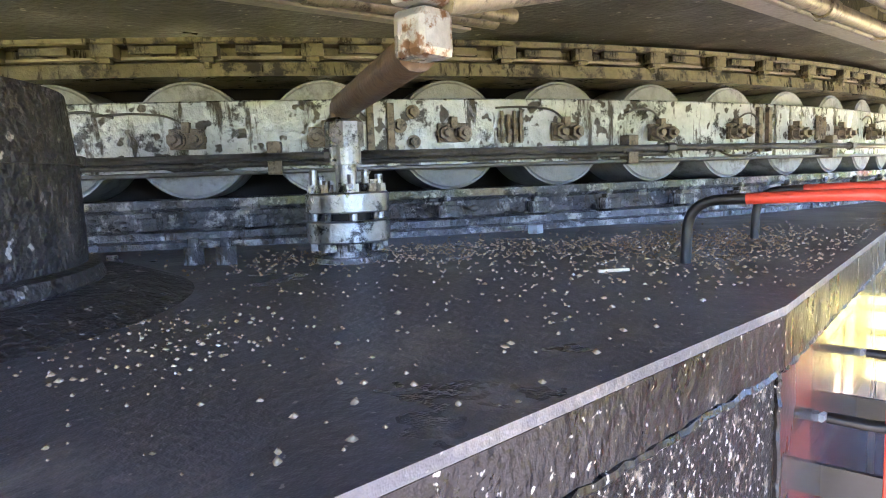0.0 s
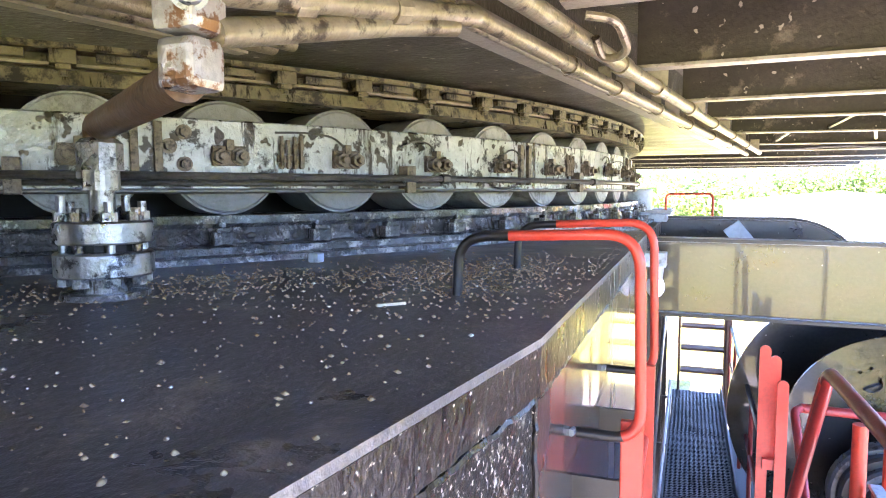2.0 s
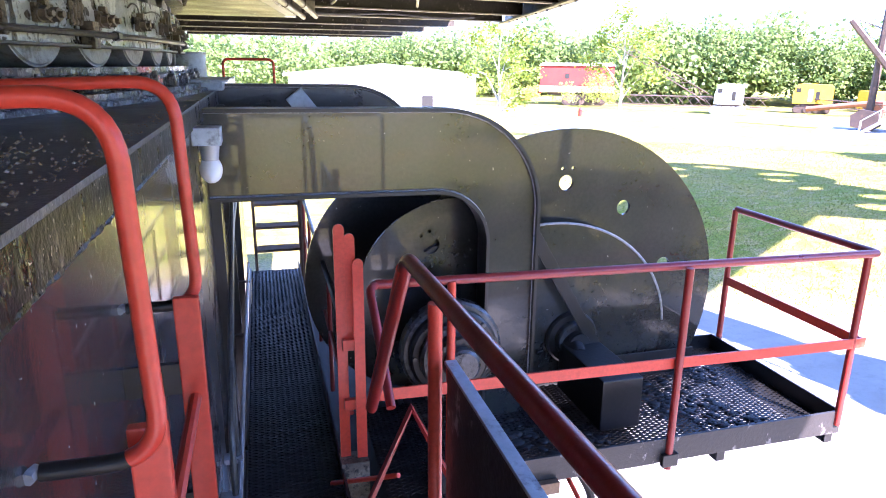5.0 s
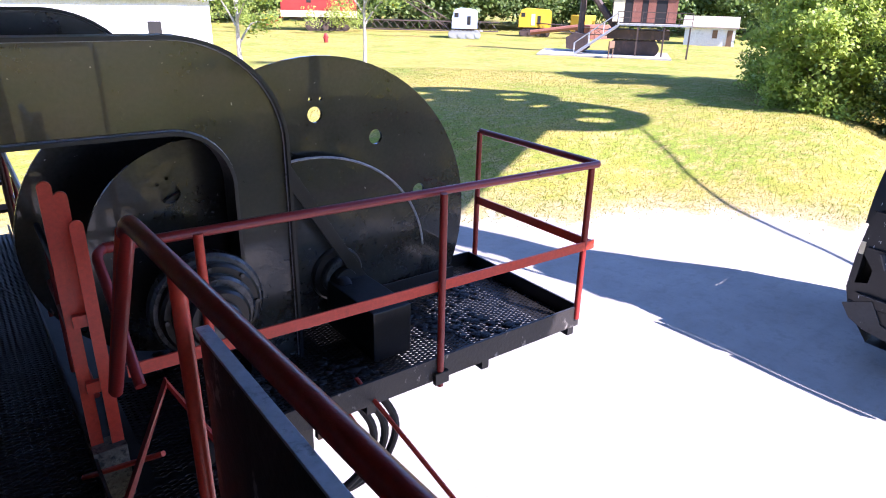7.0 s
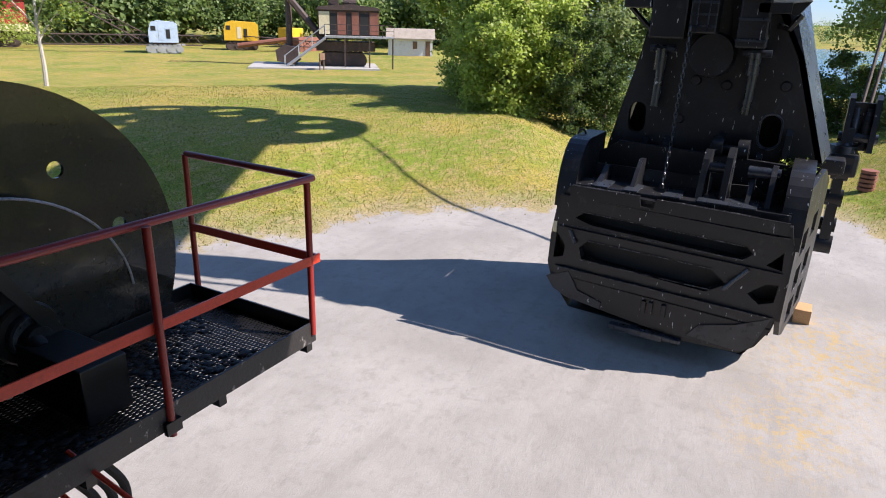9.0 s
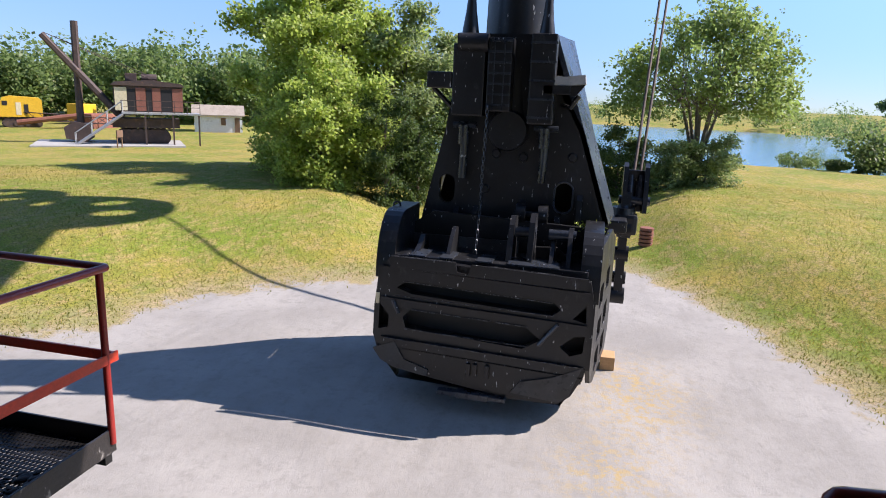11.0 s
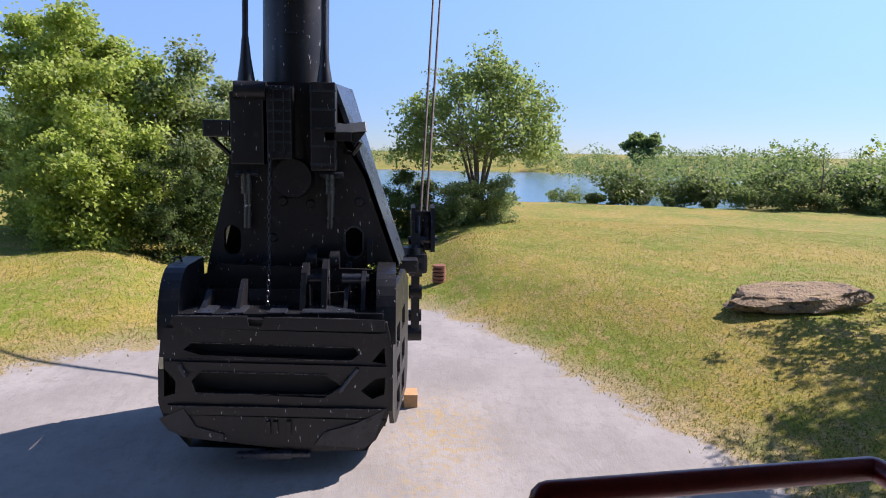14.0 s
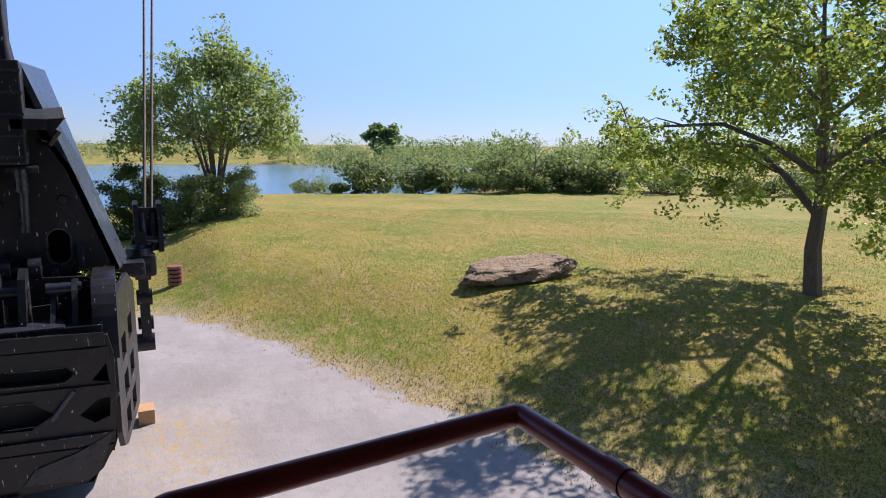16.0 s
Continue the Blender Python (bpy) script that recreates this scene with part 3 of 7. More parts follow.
for y in (2.2, 3.4, 4.6, 5.8):
    part("bracket", box(B(), WALL - 0.01, -0.33, y, y + 0.03, 3.77, 3.79), M["black"], pipe)

# ---- roller circle ----
RC, RB = (-6.322, 4.63), 5.693
A0, A1, PITCH, PHASE = -1.35, 0.95, 0.0757, -0.754
ring = thing("roller_circle", (RC[0], RC[1], DECK), "greasy silver-painted roller circle with bolted rollers between two rails", "roller circle")
part("base_ring", sweep_ring(B(), [(5.2, DECK), (5.88, DECK), (5.88, DECK + 0.018), (5.84, DECK + 0.024), (5.84, DECK + 0.045), (5.72, DECK + 0.05), (5.2, DECK + 0.05)], A0, A1, 150, RC), M["lower_rail"], ring)
part("lower_rail", sweep_ring(B(), [(5.45, DECK + 0.05), (5.73, DECK + 0.05), (5.715, DECK + 0.1), (5.74, DECK + 0.115), (5.74, DECK + 0.14), (5.45, DECK + 0.14)], A0, A1, 150, RC), M["lower_rail"], ring)
part("cage_plate", sweep_ring(B(), [(5.655, 5.655), (5.685, 5.655), (5.69, 5.66), (5.69, 5.885), (5.685, 5.89), (5.655, 5.89)], A0, A1, 170, RC), M["cage"], ring)
part("cage_lip", sweep_ring(B(), [(5.691, 5.655), (5.725, 5.652), (5.73, 5.657), (5.73, 5.664), (5.691, 5.668)], A0, A1, 150, RC), M["grease_pipe"], ring)
part("upper_rail", sweep_ring(B(), [(5.45, 5.958), (5.74, 5.958), (5.735, 6.0), (5.70, 6.012), (5.70, 6.05), (5.45, 6.05)], A0, A1, 150, RC), M["upper_rail"], ring)
part("top_flange", sweep_ring(B(), [(5.40, 6.051), (5.765, 6.052), (5.77, 6.058), (5.77, 6.07), (5.40, 6.07)], A0, A1, 150, RC), M["upper_rail"], ring)
part("clip_ledge", sweep_ring(B(), [(5.701, 6.013), (5.722, 6.014), (5.722, 6.022), (5.701, 6.022)], A0, A1, 150, RC), M["flange_edge"], ring)
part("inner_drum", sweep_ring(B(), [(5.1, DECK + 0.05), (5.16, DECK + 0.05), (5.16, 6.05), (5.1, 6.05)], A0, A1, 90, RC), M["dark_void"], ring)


def at_ring(a, r, z):
    return Matrix.Translation((RC[0] + r * math.cos(a), RC[1] + r * math.sin(a), z)) @ Matrix.Rotation(a, 4, "Z")


def local(m):
    return Matrix.Translation(-ORIGIN[ring.name]) @ m


def spun(bm, m):
    bmesh.ops.transform(bm, matrix=m, verts=bm.verts)
    return bm


def roller_mesh():
    b = B()
    rod(b, (-0.2, 0, 0), (0.03, 0, 0), 0.188, 0.188, 36)
    rod(b, (0.03, 0, 0), (0.036, 0, 0), 0.182, 0.176, 36)
    return b


def bolt_pair_mesh():
    b = B()
    box(b, 0.0, 0.018, -0.055, 0.055, -0.03, 0.035, 0.004)
    for y in (-0.032, 0.032):
        rod(b, (0.018, y, 0), (0.024, y, 0), 0.030, 0.029, 14)
        rod(b, (0.024, y, 0), (0.05, y, 0), 0.025, 0.025, 6)
        rod(b, (0.05, y, 0), (0.068, y, 0), 0.013, 0.012, 10)
    box(b, 0.0, 0.03, -0.012, 0.012, 0.02, 0.055, 0.003)
    return b


def clip_mesh(up):
    s = 1 if up else -1
    b = B()
    box(b, -0.02, 0.042, -0.034, 0.034, -0.02, 0.02, 0.004)
    box(b, 0.0, 0.036, -0.02, 0.02, -0.035 if up else 0.02, -0.02 if up else 0.034, 0.003)
    rod(b, (0.02, 0, -0.036 * s), (0.02, 0, -0.052 * s), 0.013, 0.012, 6)
    return b


first = {}
steps_lo, steps_hi = int((A0 - PHASE) / PITCH) + 1, int((A1 - PHASE) / PITCH)
rng = random.Random(3)
for k in range(steps_lo, steps_hi):
    a = PHASE + k * PITCH
    m = local(at_ring(a, 5.625, 5.768))
    if "roller" not in first:
        me = bpy.data.meshes.new("roller")
        b = roller_mesh()
        b.to_mesh(me)
        b.free()
        me.shade_smooth()
        me.set_sharp_from_angle(angle=radians(35))
        me.materials.append(M["roller"])
        first["roller"] = me
        me = bpy.data.meshes.new("axle_bolts")
        b = bolt_pair_mesh()
        b.to_mesh(me)
        b.free()
        me.materials.append(M["grease_bolt"])
        first["axle_bolts"] = me
        for up, nm in ((True, "upper_clip"), (False, "lower_clip")):
            me = bpy.data.meshes.new(nm)
            b = clip_mesh(up)
            b.to_mesh(me)
            b.free()
            me.materials.append(M["upper_rail"] if up else M["lower_rail"])
            first[nm] = me
    ob = new("roller", first["roller"])
    ob.parent, ob.matrix_local = ring, m @ Matrix.Rotation(rng.uniform(0, 6), 4, "X")
    ob = new("axle_bolts", first["axle_bolts"])
    ob.parent, ob.matrix_local = ring, local(at_ring(a, 5.69, 5.768 + rng.uniform(-0.004, 0.004)))
CLIP = 0.0545
for k in range(int((A1 - A0) / CLIP)):
    a = A0 + k * CLIP + 0.012
    ob = new("upper_clip", first["upper_clip"])
    ob.parent, ob.matrix_local = ring, local(at_ring(a + rng.uniform(-0.003, 0.003), 5.735, 6.032))
    if rng.random() < 0.92:
        ob = new("lower_clip", first["lower_clip"])
        ob.parent, ob.matrix_local = ring, local(at_ring(a + 0.02 + rng.uniform(-0.004, 0.004), 5.765, DECK + 0.07))
    b = B()
    box(b, -0.004, 0.02, -0.07, 0.07, -0.012, 0.012, 0.003)
    if "spacer" not in first:
        me = bpy.data.meshes.new("rail_spacer")
        b.to_mesh(me)
        me.materials.append(M["upper_rail"])
        first["spacer"] = me
    b.free()
    ob = new("rail_spacer", first["spacer"])
    ob.parent, ob.matrix_local = ring, local(at_ring(a + CLIP * 0.5, 5.745, 6.036 + rng.uniform(-0.003, 0.003)))


def arc(a0, a1, r, z, n=40):
    return [(RC[0] + r * math.cos(a0 + (a1 - a0) * i / n), RC[1] + r * math.sin(a0 + (a1 - a0) * i / n), z) for i in range(n + 1)]


part("grease_line", tube(B(), arc(-1.2, 0.2, 5.745, 5.706, 80), 0.0125, 8), M["grease_pipe"], ring, "long black grease pipe", smooth=True)
part("grease_line", tube(B(), arc(-1.2, -0.45, 5.73, 5.685, 60), 0.009, 8), M["grease_pipe"], ring, "long black grease pipe", smooth=True)
for k in range(steps_lo, steps_hi, 3):
    a = PHASE + (k + 0.62) * PITCH
    part("pipe_bracket", spun(box(B(), 0.0, 0.055, -0.022, 0.022, -0.03, 0.075, 0.004), at_ring(a, 5.69, 5.68)), M["grease_bolt"], ring)
    part("coupling", spun(rod(B(), (0.055, -0.018, 0), (0.055, 0.018, 0), 0.021, 0.021, 6), at_ring(a + 0.03, 5.69, 5.706)), M["grease_pipe"], ring)
# grease fittings: a cluster of nipples, with thin curved lines to the axles
for k in range(steps_lo, steps_hi, 4):
    a = PHASE + (k + 0.5) * PITCH
    b = B()
    for j in range(4):
        y = -0.036 + 0.024 * j
        h = rng.uniform(0.0, 0.02)
        rod(b, (0.012, y, -0.05), (0.012, y, 0.045 + h), 0.007, 0.007, 8)
        rod(b, (0.012, y, 0.0 + h), (0.012, y, 0.02 + h), 0.011, 0.011, 6)
        rod(b, (0.012, y, -0.045), (0.012, y, -0.03), 0.011, 0.011, 6)
    box(b, -0.002, 0.008, -0.05, 0.05, -0.028, -0.004)
    part("grease_manifold", spun(b, at_ring(a, 5.69, 5.785)), M["grease_bolt"], ring)
for k in range(steps_lo, steps_hi):
    a = PHASE + k * PITCH
    if rng.random() < 0.75:
        s = rng.choice((-1, 1))
        reach = rng.uniform(0.3, 0.75) * PITCH * s
        z0, z1 = 5.81, 5.85 + rng.uniform(0, 0.022)
        pts = [at_ring(a, 5.70, z0).translation, at_ring(a + reach * 0.2, 5.705, z1 - 0.01).translation, at_ring(a + reach * 0.6, 5.70, z1).translation,
               at_ring(a + reach, 5.696, z1 - rng.uniform(0.0, 0.05)).translation]
        part("grease_tube", tube(B(), rounded(pts, 0.06), 0.004, 6), M["grease_pipe"], ring)
    if rng.random() < 0.5:
        pts = [at_ring(a - 0.02, 5.70, 5.70).translation, at_ring(a - 0.01, 5.70, 5.672).translation, at_ring(a + 0.015, 5.70, 5.672).translation, at_ring(a + 0.025, 5.70, 5.70).translation]
        part("grease_tube", tube(B(), rounded(pts, 0.03), 0.0045, 6), M["grease_pipe"], ring)
# segment joints of the cage: paired bars with bolts
for k in (-2, 1, 5, 9):
    a = PHASE + (k + 0.42) * PITCH
    for da in (-0.006, 0.006):
        part("joint_bar", spun(box(B(), 0.0, 0.02, -0.012, 0.012, -0.09, 0.1, 0.003), at_ring(a + da, 5.69, 5.775)), M["grease_bolt"], ring)
a = PHASE + 1.68 * PITCH
for da, z in ((0, 5.845), (-0.008, 5.80), (0.0, 5.745)):
    part("joint_bolt", spun(rod(rod(B(), (0, 0, 0), (0.008, 0, 0), 0.024, 0.024, 14), (0.008, 0, 0), (0.03, 0, 0), 0.016, 0.016, 6), at_ring(a + da, 5.69, z)), M["grease_bolt"], ring)

# ---- standing gear housing, pipe flange, nuts on the deck ----
hx, hy = -1.62, -0.28
housing = thing("gear_housing", (hx, hy, DECK), "round black steel housing with a stepped top, welded to the deck", "housing")
b = B()
rod(b, (hx, hy, DECK), (hx, hy, 5.665), 0.43, 0.428, 56)
part("drum", b, M["housing"], housing, smooth=True)
part("cap", rod(rod(B(), (hx, hy, 5.665), (hx, hy, 5.68), 0.44, 0.44, 56), (hx, hy, 5.68), (hx, hy, 5.785), 0.425, 0.415, 56), M["housing"], housing, smooth=True)
part("collar", rod(B(), (hx, hy, DECK), (hx, hy, DECK + 0.03), 0.60, 0.52, 48), M["housing"], housing, smooth=True)
ring_pts = [(hx + 0.435 * math.cos(k / 40 * math.tau), hy + 0.435 * math.sin(k / 40 * math.tau), DECK + 0.04) for k in range(41)]
part("weld", tube(B(), ring_pts, 0.022, 6), M["housing"], housing)

fx, fy = -1.345, 0.645
flange = thing("pipe_flange", (fx, fy, DECK), "bright bolted pipe flange standing on the deck, oil-stained", "pipe flange")
part("foot_ring", rod(B(), (fx, fy, DECK), (fx, fy, DECK + 0.012), 0.088, 0.085, 32), M["lower_rail"], flange)
part("neck", rod(B(), (fx, fy, DECK + 0.012), (fx, fy, DECK + 0.05), 0.05, 0.05, 24), M["lower_rail"], flange)
for z0, z1 in ((DECK + 0.045, DECK + 0.095), (DECK + 0.112, DECK + 0.158)):
    b = rod(B(), (fx, fy, z0 + 0.004), (fx, fy, z1 - 0.004), 0.095, 0.095, 40)
    rod(b, (fx, fy, z1 - 0.004), (fx, fy, z1), 0.095, 0.091, 40)
    rod(b, (fx, fy, z0), (fx, fy, z0 + 0.004), 0.091, 0.095, 40)
    part("flange_disc", b, M["steel"], flange, smooth=True)
part("gasket", rod(B(), (fx, fy, DECK + 0.095), (fx, fy, DECK + 0.112), 0.06, 0.06, 24), M["dark_void"], flange)
for k in range(8):
    a = k * math.tau / 8 + 0.2
    px, py = fx + 0.075 * math.cos(a), fy + 0.075 * math.sin(a)
    b = rod(B(), (px, py, DECK + 0.03), (px, py, DECK + 0.185 + 0.012 * (k % 3)), 0.009, 0.009, 10)
    rod(b, (px, py, DECK + 0.158), (px, py, DECK + 0.176), 0.016, 0.016, 6)
    rod(b, (px, py, DECK + 0.027), (px, py, DECK + 0.045), 0.016, 0.016, 6)
    part("bolt", b, M["steel"] if k % 3 else M["lower_rail"], flange)
riser = thing("oil_pipe", (fx, fy, DECK + 0.158), "jointed oil pipe of bright fittings and rusty tube", "pipe")
part("stem", rod(B(), (fx, fy, DECK + 0.158), (fx, fy, 5.665), 0.025, 0.025, 16), M["steel"], riser, smooth=True)
b = rod(B(), (fx, fy, 5.66), (fx, fy, 5.70), 0.036, 0.036, 24)
rod(b, (fx, fy, 5.70), (fx, fy, 5.755), 0.044, 0.044, 8)
rod(b, (fx, fy, 5.755), (fx, fy, 5.765), 0.044, 0.034, 8)
part("union_nut", b, M["steel"], riser)
J = Vector((-0.80, 0.30, 5.815))
part("slant_tube", tube(B(), rounded([(fx, fy, 5.762), (fx, fy, 5.79), J + Vector((-0.03, 0.02, -0.015))], 0.04), 0.03, 14), M["rust"], riser, "rust-brown slanting tube", smooth=True)
b = box(B(), J.x - 0.03, J.x + 0.03, J.y - 0.03, J.y + 0.03, J.z - 0.035, J.z + 0.03, 0.012)
part("elbow_block", b, M["rust_silver"], riser, "flaking silver elbow block")
b = box(B(), J.x - 0.034, J.x + 0.034, J.y - 0.034, J.y + 0.034, J.z + 0.034, J.z + 0.125, 0.016)
part("swivel_block", b, M["rust_silver"], riser, "flaking silver swivel block")
face = (Vector((-0.2, -0.38, 5.65)) - J).normalized()
c = J + Vector((0, 0, 0.085))
b = rod(B(), c, c + face * 0.045, 0.024, 0.024, 20)
rod(b, c + face * 0.045, c + face * 0.05, 0.018, 0.014, 20)
part("swivel_plug", b, M["steel"], riser, smooth=True)
part("upright", rod(B(), J + Vector((0, 0, 0.12)), J + Vector((0.0, 0.0, 0.26)), 0.03, 0.03, 16), M["rust_silver"], riser, smooth=True)
part("branch", tube(B(), rounded([c + Vector((0.02, 0.02, 0.01)), (-0.68, 0.80, 5.99), (-0.62, 0.9, 6.0)], 0.05), 0.022, 12), M["conduit"], riser, smooth=True)
part("branch", tube(B(), rounded([c + Vector((0.02, 0.02, -0.045)), (-0.71, 0.74, 5.955), (-0.65, 0.86, 5.975)], 0.05), 0.02, 12), M["conduit"], riser, smooth=True)
for s in (0.35, 0.8):
    p = c.lerp(Vector((-0.68, 0.80, 5.99)), s)
    d = (Vector((-0.68, 0.80, 5.99)) - c).normalized()
    part("coupling", rod(B(), p - d * 0.02, p + d * 0.02, 0.029, 0.029, 12), M["conduit"], riser)
supply = thing("supply_pipes", (-1.4, 0.4, 6.04), "pair of dusty tan pipes beside an angle bar under the plate", "pipes")
for off, r in ((0.0, 0.024), (0.062, 0.02)):
    part("pipe", tube(B(), [(-1.68 + off, -0.6, 6.045), (-1.44 + off, 0.45, 6.045), (-1.27 + off, 1.15, 6.045)], r, 12), M["conduit"], supply, smooth=True)
    for sp in (0.25, 0.7):
        p, d = Vector((-1.68 + off, -0.6, 6.045)).lerp(Vector((-1.27 + off, 1.15, 6.045)), sp), Vector((0.41, 1.75, 0)).normalized()
        part("coupling", rod(B(), p - d * 0.03, p + d * 0.03, r * 1.25, r * 1.25, 12), M["conduit"], supply, smooth=True)
m = Matrix.Translation((-1.60, -0.1, 6.06)) @ Matrix.Rotation(math.atan2(1.75, 0.41), 4, "Z")
part("angle_bar", box(box(B(), -0.5, 1.25, 0.05, 0.058, -0.035, 0.024, m=m), -0.5, 1.25, 0.015, 0.05, -0.035, -0.028, m=m), M["flange_edge"], supply)
part("hanger", box(B(), -1.56, -1.36, 0.28, 0.30, 6.06, 6.09), M["flange_edge"], supply)
for k, (x, y, z) in enumerate(((-1.645, 0.426, 0.03), (-1.577, 0.469, 0.03), (-1.719, 0.27, 0.01))):
    nut = thing("deck_nut", (x, y, DECK), "oily black hexagonal nut on a stud in the deck", "nut", "nuts on the deck")
    part("nut", rod(B(), (x, y, DECK), (x, y, DECK + 0.012 + z), 0.026, 0.026, 6), M["lower_rail"], nut)
    part("stud", rod(B(), (x, y, DECK + 0.012), (x, y, DECK + 0.022 + z * 1.3), 0.014, 0.013, 12), M["lower_rail"], nut)
block = thing("steel_pad", (-1.284, 1.364, DECK), "small grey steel pad on the black deck", "pad")
part("pad", box(B(), -1.302, -1.266, 1.346, 1.382, DECK, DECK + 0.028, 0.004), M["tank"], block)
stick = thing("wood_splinter", (-0.735, 0.738, DECK), "pale splinter of wood lying on the deck", "splinter")
part("splinter", spun(box(B(), -0.03, 0.03, -0.004, 0.004, 0, 0.006, 0.002), Matrix.Translation((-0.735, 0.738, DECK)) @ Matrix.Rotation(radians(48), 4, "Z")), M["cream"], stick)


def build_grit():
    """Loose grit and droppings: thick near the roller circle, sparse elsewhere."""
    rng = np.random.default_rng(11)
    spots = []
    def scatter(n, x0, x1, y0, y1, lo, hi):
        for _ in range(n):
            spots.append((rng.uniform(x0, x1), rng.uniform(y0, y1), lo + (hi - lo) * rng.random() ** 2.2))
    scatter(560, -2.3, -0.45, -0.6, 1.6, 0.0014, 0.0044)
    for _ in range(1500):
        s = rng.random()
        spots.append((-1.55 + 0.95 * s + rng.normal(0, 0.09), 0.55 + 0.95 * s + rng.normal(0, 0.16), rng.uniform(0.0014, 0.0045)))
    for _ in range(1000):
        spots.append((-0.72 + rng.normal(0, 0.13), 1.15 + rng.normal(0, 0.28), rng.uniform(0.0014, 0.0042)))
    for _ in range(260):
        spots.append((WALL - 0.02 - abs(rng.normal(0, 0.03)), rng.uniform(0.7, 3.0), rng.uniform(0.001, 0.003)))
    for _ in range(230):
        spots.append((rng.uniform(-1.25, -0.5), rng.uniform(-0.35, 0.75), 0.0014 + 0.0034 * rng.random() ** 2))
    for _ in range(260):
        spots.append((-0.98 + rng.normal(0, 0.12), -0.02 + rng.normal(0, 0.1), rng.uniform(0.001, 0.0034)))
    unit = np.array([(1, 0, 0), (-1, 0, 0), (0, 1, 0), (0, -1, 0), (0, 0, 1), (0, 0, -0.6)], float)
    tri = np.array([(0, 2, 4), (2, 1, 4), (1, 3, 4), (3, 0, 4), (2, 0, 5), (1, 2, 5), (3, 1, 5), (0, 3, 5)])
    verts, faces = [], []
    for x, y, r in spots:
        if x > WALL - 0.012 + min(0, 0.133 * (y - 0.56)):
            continue
        a = rng.uniform(0, 6)
        p = unit * (r * rng.uniform(0.7, 1.5), r * rng.uniform(0.7, 1.5), r) * rng.uniform(0.75, 1.25, (6, 1))
        q = np.stack([p[:, 0] * np.cos(a) - p[:, 1] * np.sin(a) + x, p[:, 0] * np.sin(a) + p[:, 1] * np.cos(a) + y, p[:, 2] + DECK + r * 0.5], 1)
        faces.append(tri + 6 * len(verts))
        verts.append(q)
    me = from_arrays("deck_grit", np.concatenate(verts), np.concatenate(faces))
    part("deck_grit", me, M["grit"], label="loose tan grit and pale droppings on the deck", category="grit", kind="stuff")


build_grit()


def build_grease():
    """Clotted grease in uneven lumps along the lower rail, the axle bolts and the foot of the roller circle."""
    rng = np.random.default_rng(29)
    b = B()
    bmesh.ops.create_icosphere(b, subdivisions=1, radius=1.0)
    unit = np.array([v.co[:] for v in b.verts])
    tri = np.array([[v.index for v in f.verts] for f in b.faces])
    b.free()
    verts, faces = [], []
    for k in range(1500):
        a = rng.uniform(-1.0, 0.25)
        kind = rng.random()
        if kind < 0.5:
            r, z = 5.765 + rng.normal(0, 0.012), DECK + abs(rng.normal(0, 0.05))
        elif kind < 0.75:
            r, z = 5.745 + rng.normal(0, 0.006), 5.70 + rng.normal(0, 0.008)
        else:
            r, z = 5.80 + abs(rng.normal(0, 0.03)), DECK + 0.002
        s = 0.003 + 0.011 * rng.random() ** 3
        p = unit * (s * rng.uniform(0.7, 2.0), s * rng.uniform(0.7, 1.6), s * rng.uniform(0.5, 1.0)) * rng.uniform(0.7, 1.3, (len(unit), 1))
        q = np.stack([p[:, 0] * -math.sin(a) + RC[0] + r * math.cos(a), p[:, 0] * math.cos(a) + RC[1] + r * math.sin(a) + p[:, 1] * 0.5, p[:, 2] + z], 1)
        faces.append(tri + len(unit) * len(verts))
        verts.append(q)
    me = from_arrays("grease_lumps", np.concatenate(verts), np.concatenate(faces))
    part("grease_lumps", me, M["grease_pipe"], label="black clotted grease along the roller circle", category="grease", kind="stuff")


build_grease()

# ---- grab hoops and boarding ladder ----
for y in (0.90, 1.40):
    hoop = thing("grab_hoop", (-0.66, y, DECK), "bent red grab rail with black ends over the deck edge", "grab rail", "grab rails")
    whole = rounded([(-0.66, y, DECK), (-0.655, y, DECK + 0.122), (-0.297, y, DECK + 0.135), (-0.288, y, DECK - 0.262), (WALL, y, DECK - 0.26)], 0.07, 8)
    cut = [k for k, v in enumerate(whole) if v.x > -0.5][0]
    whole.insert(cut, whole[cut - 1].lerp(whole[cut], 0.2))
    last = [k for k, v in enumerate(whole) if v.z < DECK - 0.2 and v.x < -0.315][0]
    part("black_leg", tube(B(), whole[: cut + 1], 0.0105, 12), M["black"], hoop, "scuffed black leg", smooth=True)
    part("rail", tube(B(), whole[cut : last + 1], 0.0108, 12), M["red"], hoop, "bright red rail", smooth=True)
    part("black_arm", tube(B(), whole[last:], 0.0105, 12), M["black"], hoop, "black lower arm", smooth=True)
    part("weld", bead([(WALL - 0.008, y - 0.012, DECK - 0.26), (WALL - 0.002, y, DECK - 0.255), (WALL - 0.008, y + 0.012, DECK - 0.26)], 0.008, 7), M["weld"], hoop)
ladder = thing("boarding_ladder", (-0.25, 1.15, 3.7), "bright red steel ladder with flat rails beside the black wall", "ladder")
for y in (0.93, 1.37):
    part("side_rail", box(B(), -0.328, -0.284, y - 0.008, y + 0.008, 3.7, DECK - 0.235, 0.003), M["red"], ladder)
    for z in (4.3, 4.75, 5.02):
        part("standoff", box(B(), WALL - 0.012, -0.328, y - 0.006, y + 0.006, z, z + 0.06), M["black"], ladder, "black standoff plate")
        part("weld", bead([(WALL - 0.008, y + 0.008, z), (WALL - 0.008, y + 0.008, z + 0.06)], 0.006, 9), M["weld"], ladder)
